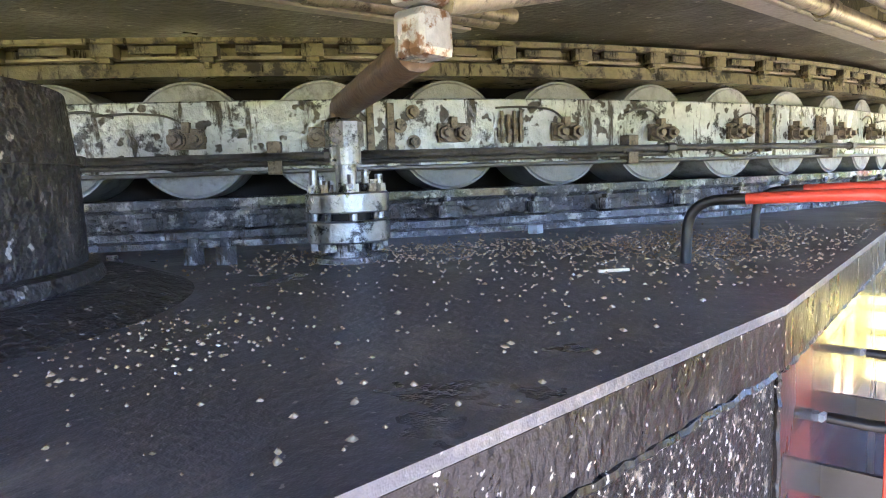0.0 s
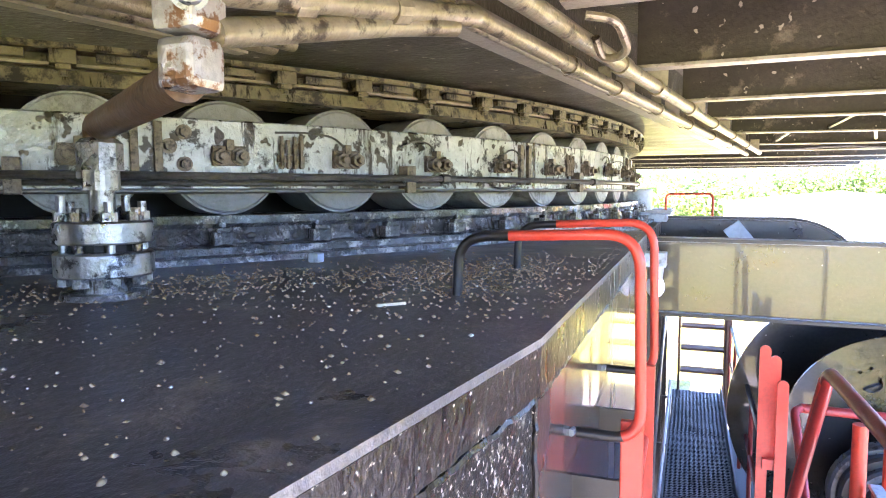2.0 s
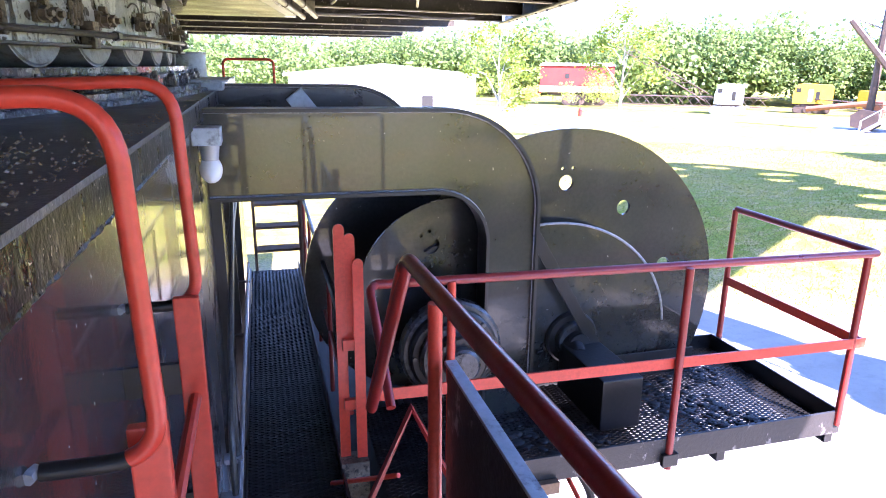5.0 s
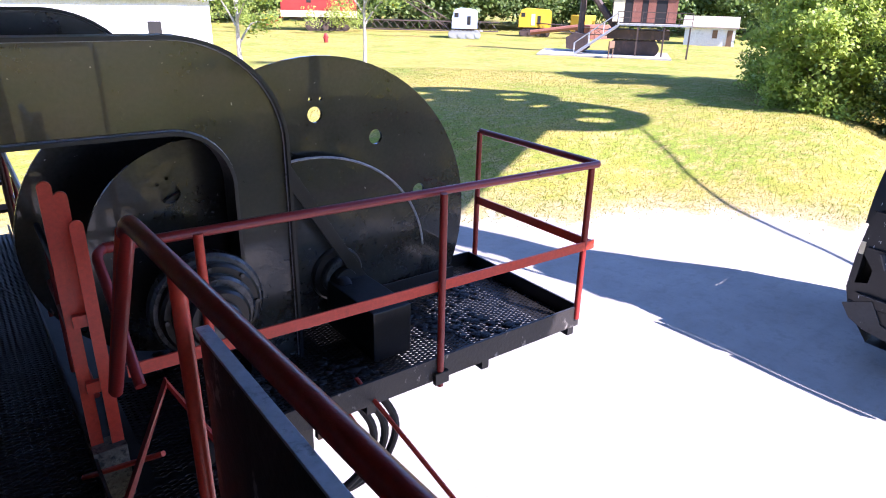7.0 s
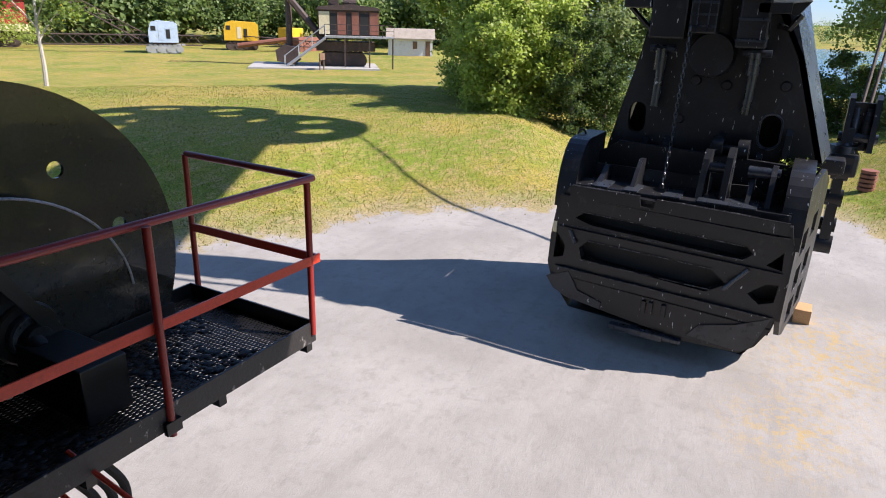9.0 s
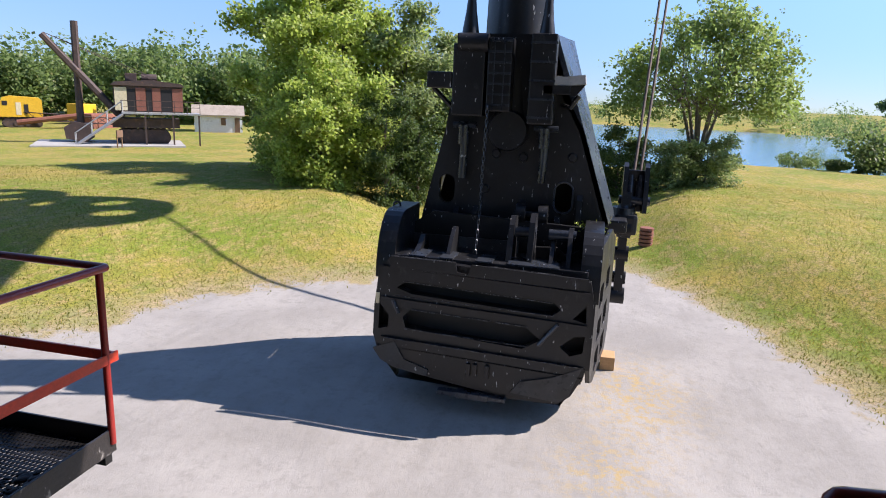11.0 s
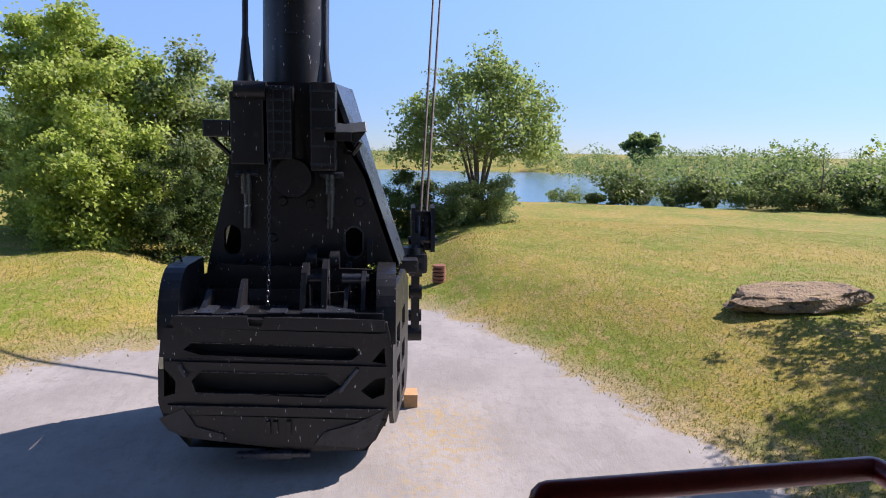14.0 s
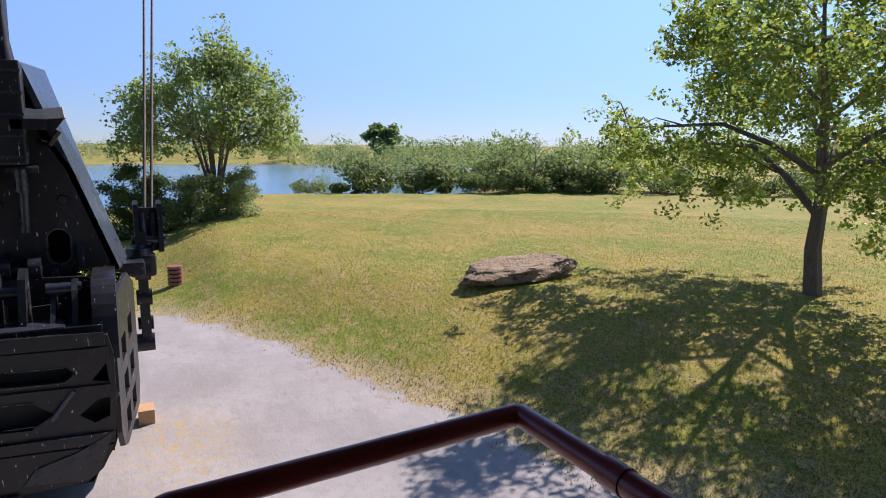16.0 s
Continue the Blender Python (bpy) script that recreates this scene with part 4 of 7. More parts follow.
for k in range(5):
    part("rung", rod(B(), (-0.306, 0.938, 3.85 + 0.29 * k), (-0.306, 1.362, 3.85 + 0.29 * k), 0.011, 0.011, 10), M["red"], ladder, smooth=True)

# far hoop, tank and box at the end of the deck
hoop = thing("grab_hoop", (-0.62, 6.2, DECK), "small red grab rail at the deck's far end", "grab rail", "grab rails")
part("rail", tube(B(), rounded([(-0.42, 6.0, DECK), (-0.42, 6.0, 5.63), (-0.02, 6.0, 5.63), (-0.02, 6.0, 5.3)], 0.05), 0.011, 10), M["red"], hoop, smooth=True)
tank = thing("oil_tank", (-0.66, 5.6, DECK), "pale blue-grey drum standing on the deck", "tank")
part("drum", rod(B(), (-0.66, 5.6, DECK), (-0.66, 5.6, 5.66), 0.14, 0.14, 32), M["tank"], tank, smooth=True)
part("lid", rod(B(), (-0.66, 5.6, 5.66), (-0.66, 5.6, 5.675), 0.146, 0.14, 32), M["tank"], tank, smooth=True)
shelf = thing("deck_box", (-0.5, 4.7, DECK), "dusty grey steel box on the deck edge", "box")
part("box_body", box(B(), -0.62, -0.36, 4.45, 5.1, DECK, 5.49, 0.008), M["tank"], shelf)
part("box_lid", box(B(), -0.64, -0.33, 4.42, 5.13, 5.49, 5.505, 0.004), M["tank"], shelf)
wl = thing("wall_lamp", (-0.36, 2.95, 5.3), "small hanging work lamp with a clear globe under a grey bracket", "lamp")
part("bracket", box(B(), WALL - 0.01, -0.31, 2.9, 3.02, 5.29, 5.36, 0.006), M["tank"], wl)
part("neck", rod(B(), (-0.36, 2.96, 5.22), (-0.36, 2.96, 5.29), 0.032, 0.04, 16), M["galvanised"], wl, smooth=True)
b = B()
bmesh.ops.create_uvsphere(b, u_segments=16, v_segments=10, radius=0.045, matrix=Matrix.Translation((-0.36, 2.96, 5.19)) @ Matrix.Diagonal((1, 1, 1.25, 1)))
part("globe", b, M["white"], wl, smooth=True)


# ---- underside of the revolving frame ----
def edge_x(y):
    return 1.31 + 0.176 * y


ceil = thing("ceiling", (0, 2, 6.36), "dusty brown steel underside with cross beams", "ceiling", kind="structure")
part("top_plate", prism(B(), [(-13, -7), (edge_x(-7), -7), (edge_x(7.75), 7.75), (2.45, 7.8), (2.5, 13.2), (-13, 13.2)], "z", 6.37, 6.45), M["ceiling"], ceil)
part("round_plate", prism(B(), [(-13, -6.9), (-2.05, -6.9), (-0.80, 1.0), (0.22, 7.4), (0.3, 8.0), (-13, 8.0)], "z", 6.085, 6.365), M["ceiling"], ceil)
BEAMS = [((-1.4, -4.8), (0.4, -4.85)), ((-1.2, -3.3), (0.7, -3.35)), ((-1.0, -1.9), (0.95, -1.95)), ((-0.85, -0.7), (1.15, -0.75)), ((-0.6, 0.35), (1.35, 0.3)), ((-0.5, 1.18), (1.48, 1.12)), ((-0.40, 2.08), (1.66, 2.02)), ((-0.26, 3.04), (1.83, 3.02)),
         ((-0.13, 3.90), (2.0, 4.08)), ((0.06, 5.0), (2.22, 5.36)), ((0.28, 6.4), (2.46, 6.72)), ((0.42, 7.5), (2.6, 7.68)), ((-1.3, 8.9), (2.45, 9.1)), ((-1.3, 10.4), (2.4, 10.6)),
         ((-1.3, 12.0), (2.4, 12.2)), ((-1.3, 13.1), (2.4, 13.2))]
for (xa, ya), (xb, yb) in BEAMS:
    a = math.atan2(yb - ya, xb - xa)
    n = math.hypot(xb - xa, yb - ya)
    m = Matrix.Translation((xa, ya, 0)) @ Matrix.Rotation(a, 4, "Z")
    beam = thing("cross_beam", (xa, ya, 6.08), "dark brown steel cross beam with a dusty bottom flange", "beam", "beams under the frame")
    part("web", box(B(), 0, n, -0.006, 0.006, 6.092, 6.37, m=m), M["ceiling"], beam)
    part("bottom_flange", box(B(), 0, n, -0.035, 0.035, 6.08, 6.092, 0.002, m=m), M["flange_edge"], beam, "pale dusty flange")
for (xa, ya, xb, yb) in ((0.75, 4.05, 1.25, 5.05), (0.7, 4.0, 0.72, 5.1), (1.05, 5.3, 1.3, 6.4), (0.5, 5.2, 0.52, 6.4)):
    brace = thing("frame_brace", (xa, ya, 6.11), "thin flat steel brace between the beams", "brace", "braces")
    part("bar", rod(B(), (xa, ya, 6.115), (xb, yb, 6.115), 0.014, 0.014, 6), M["flange_edge"], brace)
edge = thing("edge_channel", (1.8, 3, 6.06), "riveted dusty channel along the edge of the frame", "channel")
way = math.atan2(1, 0.176)
m = Matrix.Translation((edge_x(-7), -7, 0)) @ Matrix.Rotation(way, 4, "Z")
part("web", box(B(), 0, 14.98, -0.01, 0.01, 6.07, 6.46, m=m), M["ceiling"], edge)
part("flange", box(B(), 0, 14.98, 0.01, 0.09, 6.06, 6.075, 0.002, m=m), M["flange_edge"], edge, "pale dusty flange")
for k in range(26):
    part("rivet", rod(B(), m @ Vector((4 + k * 0.42, 0.05, 6.06)), m @ Vector((4 + k * 0.42, 0.05, 6.05)), 0.014, 0.008, 8), M["ceiling"], edge)
rim_bar = thing("plate_edge_bar", (-0.5, 2.5, 6.06), "rough pale angle bar along the plate's edge", "angle bar")
p0, p1 = Vector((-0.86, 0.65, 6.07)), Vector((0.2, 7.3, 6.07))
wx = math.atan2(p1.y - p0.y, p1.x - p0.x)
m = Matrix.Translation(p0) @ Matrix.Rotation(wx, 4, "Z")
part("angle_leg", box(B(), 0, (p1 - p0).length, -0.04, 0.035, -0.012, 0.0, 0.003, m=m), M["flange_edge"], rim_bar)
part("angle_web", box(B(), 0, (p1 - p0).length, -0.04, -0.028, 0.0, 0.3, m=m), M["ceiling"], rim_bar)
part("weld", bead([m @ Vector((0, 0.035, 0.004)), m @ Vector(((p1 - p0).length, 0.035, 0.004))], 0.012, 21), M["flange_edge"], rim_bar)

# conduits hung under the beams
for k, (off, r, z) in enumerate(((0.0, 0.022, 6.02), (0.115, 0.024, 6.03), (-0.075, 0.011, 6.035))):
    run = thing("ceiling_conduit", (-0.5, 2, z), "dusty tan steel conduit hung below the frame beams", "conduit", "conduits")
    pts = [(-0.66 + off, 0.84, z), (-0.545 + off, 1.6, z), (0.25 + off, 6.5, z), (0.30 + off, 6.85, z)]
    part("pipe", tube(B(), pts if k != 1 else [(-0.76 + off, 0.2, z), *pts], r, 12), M["conduit"], run, smooth=True)
    a, c = Vector(pts[1]), Vector(pts[2])
    for s in (0.0, 0.1, 0.24, 0.4, 0.58, 0.78):
        p, d = a.lerp(c, s + 0.02 * k), (c - a).normalized()
        part("coupling", rod(B(), p - d * 0.035, p + d * 0.035, r * 1.28, r * 1.28, 12), M["conduit"], run, smooth=True)
    for s in (0.12, 0.3, 0.5, 0.7, 0.95):
        p = a.lerp(c, s)
        part("hanger", box(B(), p.x - r - 0.012, p.x + r + 0.012, p.y - 0.012, p.y + 0.012, z, 6.12), M["flange_edge"], run)
loop = thing("hose_loop", (-0.45, 1.25, 6.0), "short pale hose bent in a loop beside the conduits", "hose")
part("hose", tube(B(), rounded([(-0.45, 1.2, 6.06), (-0.38, 1.22, 6.05), (-0.36, 1.32, 5.99), (-0.43, 1.36, 5.985), (-0.44, 1.3, 6.03)], 0.05), 0.011, 8), M["conduit"], loop, smooth=True)
cable = thing("ceiling_cable", (1.2, 7.3, 6.07), "black cable sagging under the frame", "cable")
part("cable", tube(B(), [(0.32 + 0.16 * k, 6.9 + 0.02 * k, 6.075 - 0.012 * math.sin(k * 0.9)) for k in range(12)], 0.012, 6), M["grease_pipe"], cable, smooth=True)

# boom and its foot, above the view, which shade the platform and the yard
boom = thing("boom", (1.0, 0.6, 7.0), "massive dark steel shovel boom rising over the yard", "boom")
b0, b1 = Vector((2.0, 0.7, 8.1)), Vector((27.0, 1.06, 21.6))
for s in (-1, 1):
    o = Vector((0, 1.75 * s, 0))
    m = Matrix.Translation(b0 + o) @ (b1 - b0).to_track_quat("X", "Z").to_matrix().to_4x4()
    part("girder", box(B(), 0, (b1 - b0).length, -0.55, 0.55, -0.9, 0.9, 0.05, m=m), M["dipper"], boom)
for k in range(7):
    p = b0.lerp(b1, 0.04 + k * 0.13)
    part("cross_tie", rod(B(), p - Vector((0, 1.3, 0)), p + Vector((0, 1.3, 0)), 0.3, 0.3, 12), M["dipper"], boom)
for y in (-1.6, 3.4):
    gaps = [[(b1.x + 2.0 * math.cos(a) + 0.75 * math.cos(t), b1.z + 2.0 * math.sin(a) + 0.75 * math.sin(t)) for t in [-j * math.tau / 10 for j in range(10)]] for a in [k * math.tau / 5 + 0.9 for k in range(5)]]
    part("sheave", prism(B(), circle(b1.x, b1.z, 3.3, 44), "y", y - 0.25, y + 0.25, gaps), M["dipper"], boom, "round spoked point sheave")
part("sheave_shaft", rod(B(), b1 - Vector((0, 3.2, 0)), b1 + Vector((0, 3.0, 0)), 0.6, 0.6, 20), M["dipper"], boom)
part("foot_mass", box(B(), -4.0, 1.2, -2.6, 3.6, 6.47, 9.2, 0.1), M["dipper"], boom)
# unseen block added and sized to keep sun off platform and drums
part("foot_bracket", box(B(), 1.2, 4.25, -4.2, 2.3, 7.75, 9.6, 0.1), M["dipper"], boom)
upper = thing("machine_house", (-6, 2, 6.46), "unseen dark machine house over the revolving frame, tall enough to block skylight", "machine house")
# out of view; height chosen to hold skylight off the yard
part("house_body", box(B(), -13, 0.2, -6.8, 13.0, 6.47, 24.0, 0.1), M["arch"], upper)

# ---- walkway, stairs, arches and cable drums ----
FLOOR = 3.70


def mesh_panel(bm, x0, x1, y0, y1, z, pitch=0.062, short=0.026, wire=0.0095, thick=0.006):
    """Expanded metal: crossing slanted strands cut to a rectangle."""
    way_x, way_y = pitch / 2, short / 2
    slope = way_y / way_x
    for s in (-1, 1):
        c = -abs((x1 - x0) * slope) - short
        while c < (y1 - y0) + abs((x1 - x0) * slope) + short:
            ya, yb = y0 + c, y0 + c + s * slope * (x1 - x0)
            pa, pb = Vector((x0, ya, z)), Vector((x1, yb, z))
            dy = pb.y - pa.y
            lo, hi = 0.0, 1.0
            t0, t1 = sorted(((y0 - pa.y) / dy, (y1 - pa.y) / dy))
            lo, hi = max(lo, t0), min(hi, t1)
            if hi - lo > 0.01:
                a, e = pa.lerp(pb, lo), pa.lerp(pb, hi)
                n = Vector((-(e - a).y, (e - a).x, 0)).normalized() * wire / 2
                u = Vector((0, 0, thick / 2))
                v = [bm.verts.new(q) for q in (a - n + u, a + n + u, e + n + u, e - n + u, a - n - u, a + n - u, e + n - u, e - n - u)]
                for f4 in ((0, 1, 2, 3), (7, 6, 5, 4), (0, 3, 7, 4), (1, 5, 6, 2)):
                    bm.faces.new([v[i] for i in f4])
            c += short
    return bm


walkway = thing("walkway", (-0.1, 4, FLOOR - 0.1), "narrow black expanded-metal walkway along the machine wall", "walkway")
for k in range(4):
    part("grating_panel", mesh_panel(B(), -0.32, 0.11, 1.5 + k * 1.215, 2.71 + k * 1.215, FLOOR), M["grating"], walkway)
for x in (-0.33, 0.115):
    part("side_angle", box(B(), x - 0.006, x + 0.006, 1.5, 6.37, FLOOR - 0.09, FLOOR + 0.03 if x < 0 else FLOOR + 0.07), M["black"], walkway)
for k in range(6):
    part("cross_bar", box(B(), -0.324, 0.109, 1.5 + k * 0.97, 1.54 + k * 0.97, FLOOR - 0.07, FLOOR - 0.008), M["black"], walkway)
# added black sheet: makes the space under the walkway mesh read as shaded
part("drip_tray", box(B(), -0.335, 0.9, 1.5, 6.4, 3.32, 3.34), M["dark_void"], walkway, "added black sheet standing for the shade below the grating")
stairs = thing("open_stairs", (-0.06, 6.7, 3.9), "steep open steel stairs with dark treads at the walkway's end", "stairs")
for k in range(6):
    part("tread", box(B(), -0.26, 0.14, 6.42 + 0.045 * k, 6.6 + 0.045 * k, 3.86 + 0.215 * k, 3.885 + 0.215 * k), M["brown"], stairs)
for x in (-0.275, 0.155):
    part("stringer", box(B(), x - 0.012, x + 0.012, 6.4, 6.48, 3.3, 4.6), M["brown"], stairs)
    part("stringer_back", box(B(), x - 0.012, x + 0.012, 6.62, 6.7, 3.3, 5.3), M["brown"], stairs)
part("post", box(B(), 0.155, 0.2, 6.36, 6.40, 3.4, 4.42), M["brown"], stairs)
hand = thing("walkway_rail", (0.17, 5.0, FLOOR), "thin dark handrail with red posts beside the walkway", "handrail")
part("top_rail", tube(B(), [(0.19, 6.35, 4.36), (0.175, 3.0, 4.34)], 0.016, 10), M["black"], hand, smooth=True)
part("mid_rail", tube(B(), [(0.19, 6.35, 4.02), (0.175, 3.0, 4.0)], 0.013, 10), M["maroon"], hand, smooth=True)
for y in (3.4, 4.0, 4.8, 5.6, 6.3):
    part("post", rod(B(), (0.18, y, FLOOR - 0.1), (0.18, y, 4.34), 0.014, 0.014, 10), M["maroon"], hand, smooth=True)

ARCH_OUT = [(-0.40, 5.39), (0.70, 5.385)] + [(0.70 + 0.50 * math.sin(a), 4.885 + 0.50 * math.cos(a)) for a in [k * math.pi / 2 / 14 for k in range(1, 15)]] + [(1.205, 3.0)]
ARCH_IN = [(0.94, 3.0), (0.945, 4.74)] + [(0.665 + 0.28 * math.cos(a), 4.725 + 0.28 * math.sin(a)) for a in [k * math.pi / 2 / 10 for k in range(1, 11)]] + [(-0.40, 5.01)]


def build_arch(y, dx, dz):
    out, inn = [(x + dx, z + dz) for x, z in ARCH_OUT], [(x + dx, z + dz) for x, z in ARCH_IN]
    a = thing("arch_frame", (0.4 + dx, y, 3.0), "dull black gooseneck frame of steel plate with flanged edges", "frame", "gooseneck frames")
    part("web_plate", prism(B(), out + inn, "y", y, y + 0.02), M["arch"], a)
    for nm, line, s in (("outer_flange", out, 1), ("inner_flange", inn, -1)):
        b = B()
        ring_v = []
        for i, (x, z) in enumerate(line):
            x0, z0 = line[max(i - 1, 0)]
            x1, z1 = line[min(i + 1, len(line) - 1)]
            t = Vector((x1 - x0, z1 - z0)).normalized()
            nx, nz = -t.y, t.x
            ring_v.append([b.verts.new((x + nx * k, yy, z + nz * k)) for k, yy in ((0.001, y - 0.035), (0.018, y - 0.035), (0.018, y + 0.11), (0.001, y + 0.11))])
        for p, q in zip(ring_v, ring_v[1:]):
            for k in range(4):
                b.faces.new((p[k], p[(k + 1) % 4], q[(k + 1) % 4], q[k]))
        b.faces.new(ring_v[0])
        b.faces.new(ring_v[-1][::-1])
        part(nm, b, M["black"], a, "black edge flange with a bright weld")
        part("weld", tube(B(), [(x, y - 0.006, z) for x, z in line], 0.006 if s < 0 else 0.004, 6), M["weld"], a)
    return a


build_arch(3.3, 0, 0)
build_arch(4.75, -0.27, 0.065)


def disc_outline(cx, cz, r, n=72):
    return [(cx + r * math.cos(k * math.tau / n), cz + r * math.sin(k * math.tau / n)) for k in range(n)]


def build_drum(cx, cz, r, y, holes, label, hub_r, hub=None, back=None):
    d = thing("cable_drum", (cx, y, cz - r), label, "cable drum", "cable drums")
    part("flange_plate", prism(B(), disc_outline(cx, cz, r), "y", y, y + 0.022, [disc_outline(hx_, hz_, hr_, 20)[::-1] for hx_, hz_, hr_ in holes]), M["arch"], d)
    part("drum_barrel", rod(B(), (cx, y + 0.024, cz), (cx, y + 0.75, cz), r * 0.55, r * 0.55, 48), M["black"], d, smooth=True)
    bx, bz, br = back or (cx, cz, r)
    part("back_flange", prism(B(), disc_outline(bx, bz, br), "y", y + 0.76, y + 0.785, []), M["arch"], d)
    cx, cz = hub or (cx, cz)
    for k, (rr, dep) in enumerate(((hub_r, 0.05), (hub_r * 0.72, 0.09), (hub_r * 0.5, 0.14), (hub_r * 0.3, 0.19))):
        part("hub_ring", rod(rod(B(), (cx, y - 0.002, cz), (cx, y - dep, cz), rr, rr * 0.97, 40), (cx, y - dep, cz), (cx, y - dep - 0.012, cz), rr * 0.97, rr * 0.9, 40), M["worn_hub"] if k % 2 == 0 else M["black"], d, smooth=True)
    for k in range(6):
        a = k * math.tau / 6 + 0.3
        part("hub_rib", rod(B(), (cx + hub_r * 0.8 * math.cos(a), y - 0.03, cz + hub_r * 0.8 * math.sin(a)), (cx + hub_r * 1.25 * math.cos(a), y - 0.012, cz + hub_r * 1.25 * math.sin(a)), 0.012, 0.012, 6), M["black"], d)
    return d


big = build_drum(1.57, 4.22, 1.04, 3.65, [(1.545, 4.945, 0.045), (1.935, 4.78, 0.045), (1.52, 5.03, 0.011), (1.585, 5.03, 0.011), (2.25, 4.40, 0.045), (2.24, 3.97, 0.04)],
                 "large black steel drum flange with round holes", 0.24, (1.60, 4.0), (1.57, 4.22, 0.6))
part("guard_plate", prism(B(), [(1.0, 3.75)] + [(1.45 + 0.78 * math.sin(a), 4.0 + 0.72 * math.cos(a)) for a in [(-0.6 + k * 2.2 / 20) for k in range(21)]] + [(2.2, 3.75)], "y", 3.575, 3.6), M["arch"], big, "smaller black guard plate")
part("guard_rim", tube(B(), [(1.45 + 0.785 * math.sin(a), 3.575, 4.0 + 0.725 * math.cos(a)) for a in [(-0.6 + k * 2.1 / 24) for k in range(25)]], 0.008, 6), M["weld"], big)
build_drum(0.86, 4.33, 0.565, 3.6, [(0.715, 4.635, 0.052), (0.66, 4.69, 0.01), (0.71, 4.715, 0.01)], "black steel drum flange inside the gooseneck frame", 0.24, (0.88, 3.93), (0.9, 4.2, 0.84))
hub = thing("drive_hub", (0.73, 3.2, 3.9), "stepped worn steel drive hub on a shaft beside the frame", "hub")
for rr, ya, yb in ((0.27, 3.27, 3.20), (0.235, 3.20, 3.15), (0.19, 3.15, 3.10), (0.145, 3.10, 3.04), (0.09, 3.04, 2.99)):
    part("hub_ring", rod(rod(B(), (0.73, ya, 4.17), (0.73, yb + 0.012, 4.17), rr, rr, 44), (0.73, yb + 0.012, 4.17), (0.73, yb, 4.17), rr, rr - 0.014, 44), M["worn_hub"] if rr in (0.27, 0.19, 0.09) else M["black"], hub, smooth=True)
part("shaft", rod(B(), (0.73, 3.59, 4.17), (0.73, 3.27, 4.17), 0.08, 0.08, 20), M["black"], hub, smooth=True)
for k in range(8):
    q = k * math.tau / 8
    part("bolt", rod(B(), (0.73 + 0.213 * math.cos(q), 3.152, 4.17 + 0.213 * math.sin(q)), (0.73 + 0.213 * math.cos(q), 3.136, 4.17 + 0.213 * math.sin(q)), 0.012, 0.012, 6), M["worn_hub"], hub)
brake = thing("brake_strap", (1.35, 3.42, 3.9), "flat black steel strap slanting down to a bearing block", "strap")
part("strap", spun(box(B(), -0.035, 0.035, -0.006, 0.006, 0, 1.05, 0.002), Matrix.Translation((1.78, 3.46, 3.86)) @ Matrix.Rotation(radians(-31), 4, "Y")), M["black"], brake)
bearing = thing("bearing_block", (1.65, 3.15, FLOOR), "square black steel bearing block on the grating", "bearing")
part("block", box(B(), 1.50, 1.74, 2.98, 3.52, FLOOR + 0.005, 4.0, 0.008), M["black"], bearing)
part("shaft", rod(B(), (1.57, 3.4, 3.95), (1.57, 3.66, 4.05), 0.06, 0.06, 24), M["black"], bearing, smooth=True)
cross = thing("drum_strut", (0.35, 4.2, 4.6), "bluish steel strut crossing behind the drums", "strut")
part("strut", spun(box(B(), -0.06, 0.06, -0.02, 0.02, -0.6, 0.6, 0.004), Matrix.Translation((0.42, 4.45, 4.95)) @ Matrix.Rotation(radians(-38), 4, "Y")), M["tank"], cross)

# ---- side platform with its rails ----
platform = thing("side_platform", (1.6, 3.2, FLOOR - 0.1), "black expanded-metal platform with a raised steel rim", "platform")
part("grating_panel", mesh_panel(B(), 0.30, 2.80, 2.72, 3.55, FLOOR), M["grating"], platform)
part("grating_panel", mesh_panel(B(), 2.05, 2.80, 3.56, 3.80, FLOOR), M["grating"], platform)
for nm, x0, x1, y0, y1 in (("front_rim", 0.5, 2.815, 2.70, 2.715), ("end_rim", 2.802, 2.815, 2.716, 3.80), ("back_rim", 2.0, 2.801, 3.79, 3.803), ("inner_rim", 1.9, 2.45, 3.52, 3.535)):
    part(nm, box(B(), x0, x1, y0, y1, 3.665, 3.80 if nm != "inner_rim" else 3.86, 0.002), M["scuffed"] if nm == "front_rim" else M["black"], platform)
for x in (0.55, 1.3, 2.05, 2.75):
    part("joist", box(B(), x, x + 0.05, 2.72, 3.78, 3.6, FLOOR - 0.004), M["black"], platform)
# added black sheet in place of shade below this stretch of mesh
part("under_tray", box(B(), 0.92, 1.75, 2.82, 3.5, 3.57, 3.585), M["dark_void"], platform, "added black sheet standing for the shade below the grating")
part("hanger_beam", box(B(), 0.9, 1.02, 2.76, 2.9, 1.8, 3.66), M["black"], platform)
part("end_plate", box(B(), 1.0, 1.12, 2.66, 2.695, 3.62, 3.68), M["rust"], platform)
part("step_grating", mesh_panel(B(), 0.13, 0.62, 2.12, 2.66, FLOOR + 0.02), M["grating"], platform)
part("step_rim", box(B(), 0.13, 0.62, 2.095, 2.115, FLOOR - 0.1, FLOOR + 0.03), M["brown"], platform)
rail = thing("platform_rail", (1.6, 2.72, FLOOR), "welded red pipe railing round the black platform", "railing")


def rail_y(x):
    return 2.685 + (2.83 - x) * 0.05


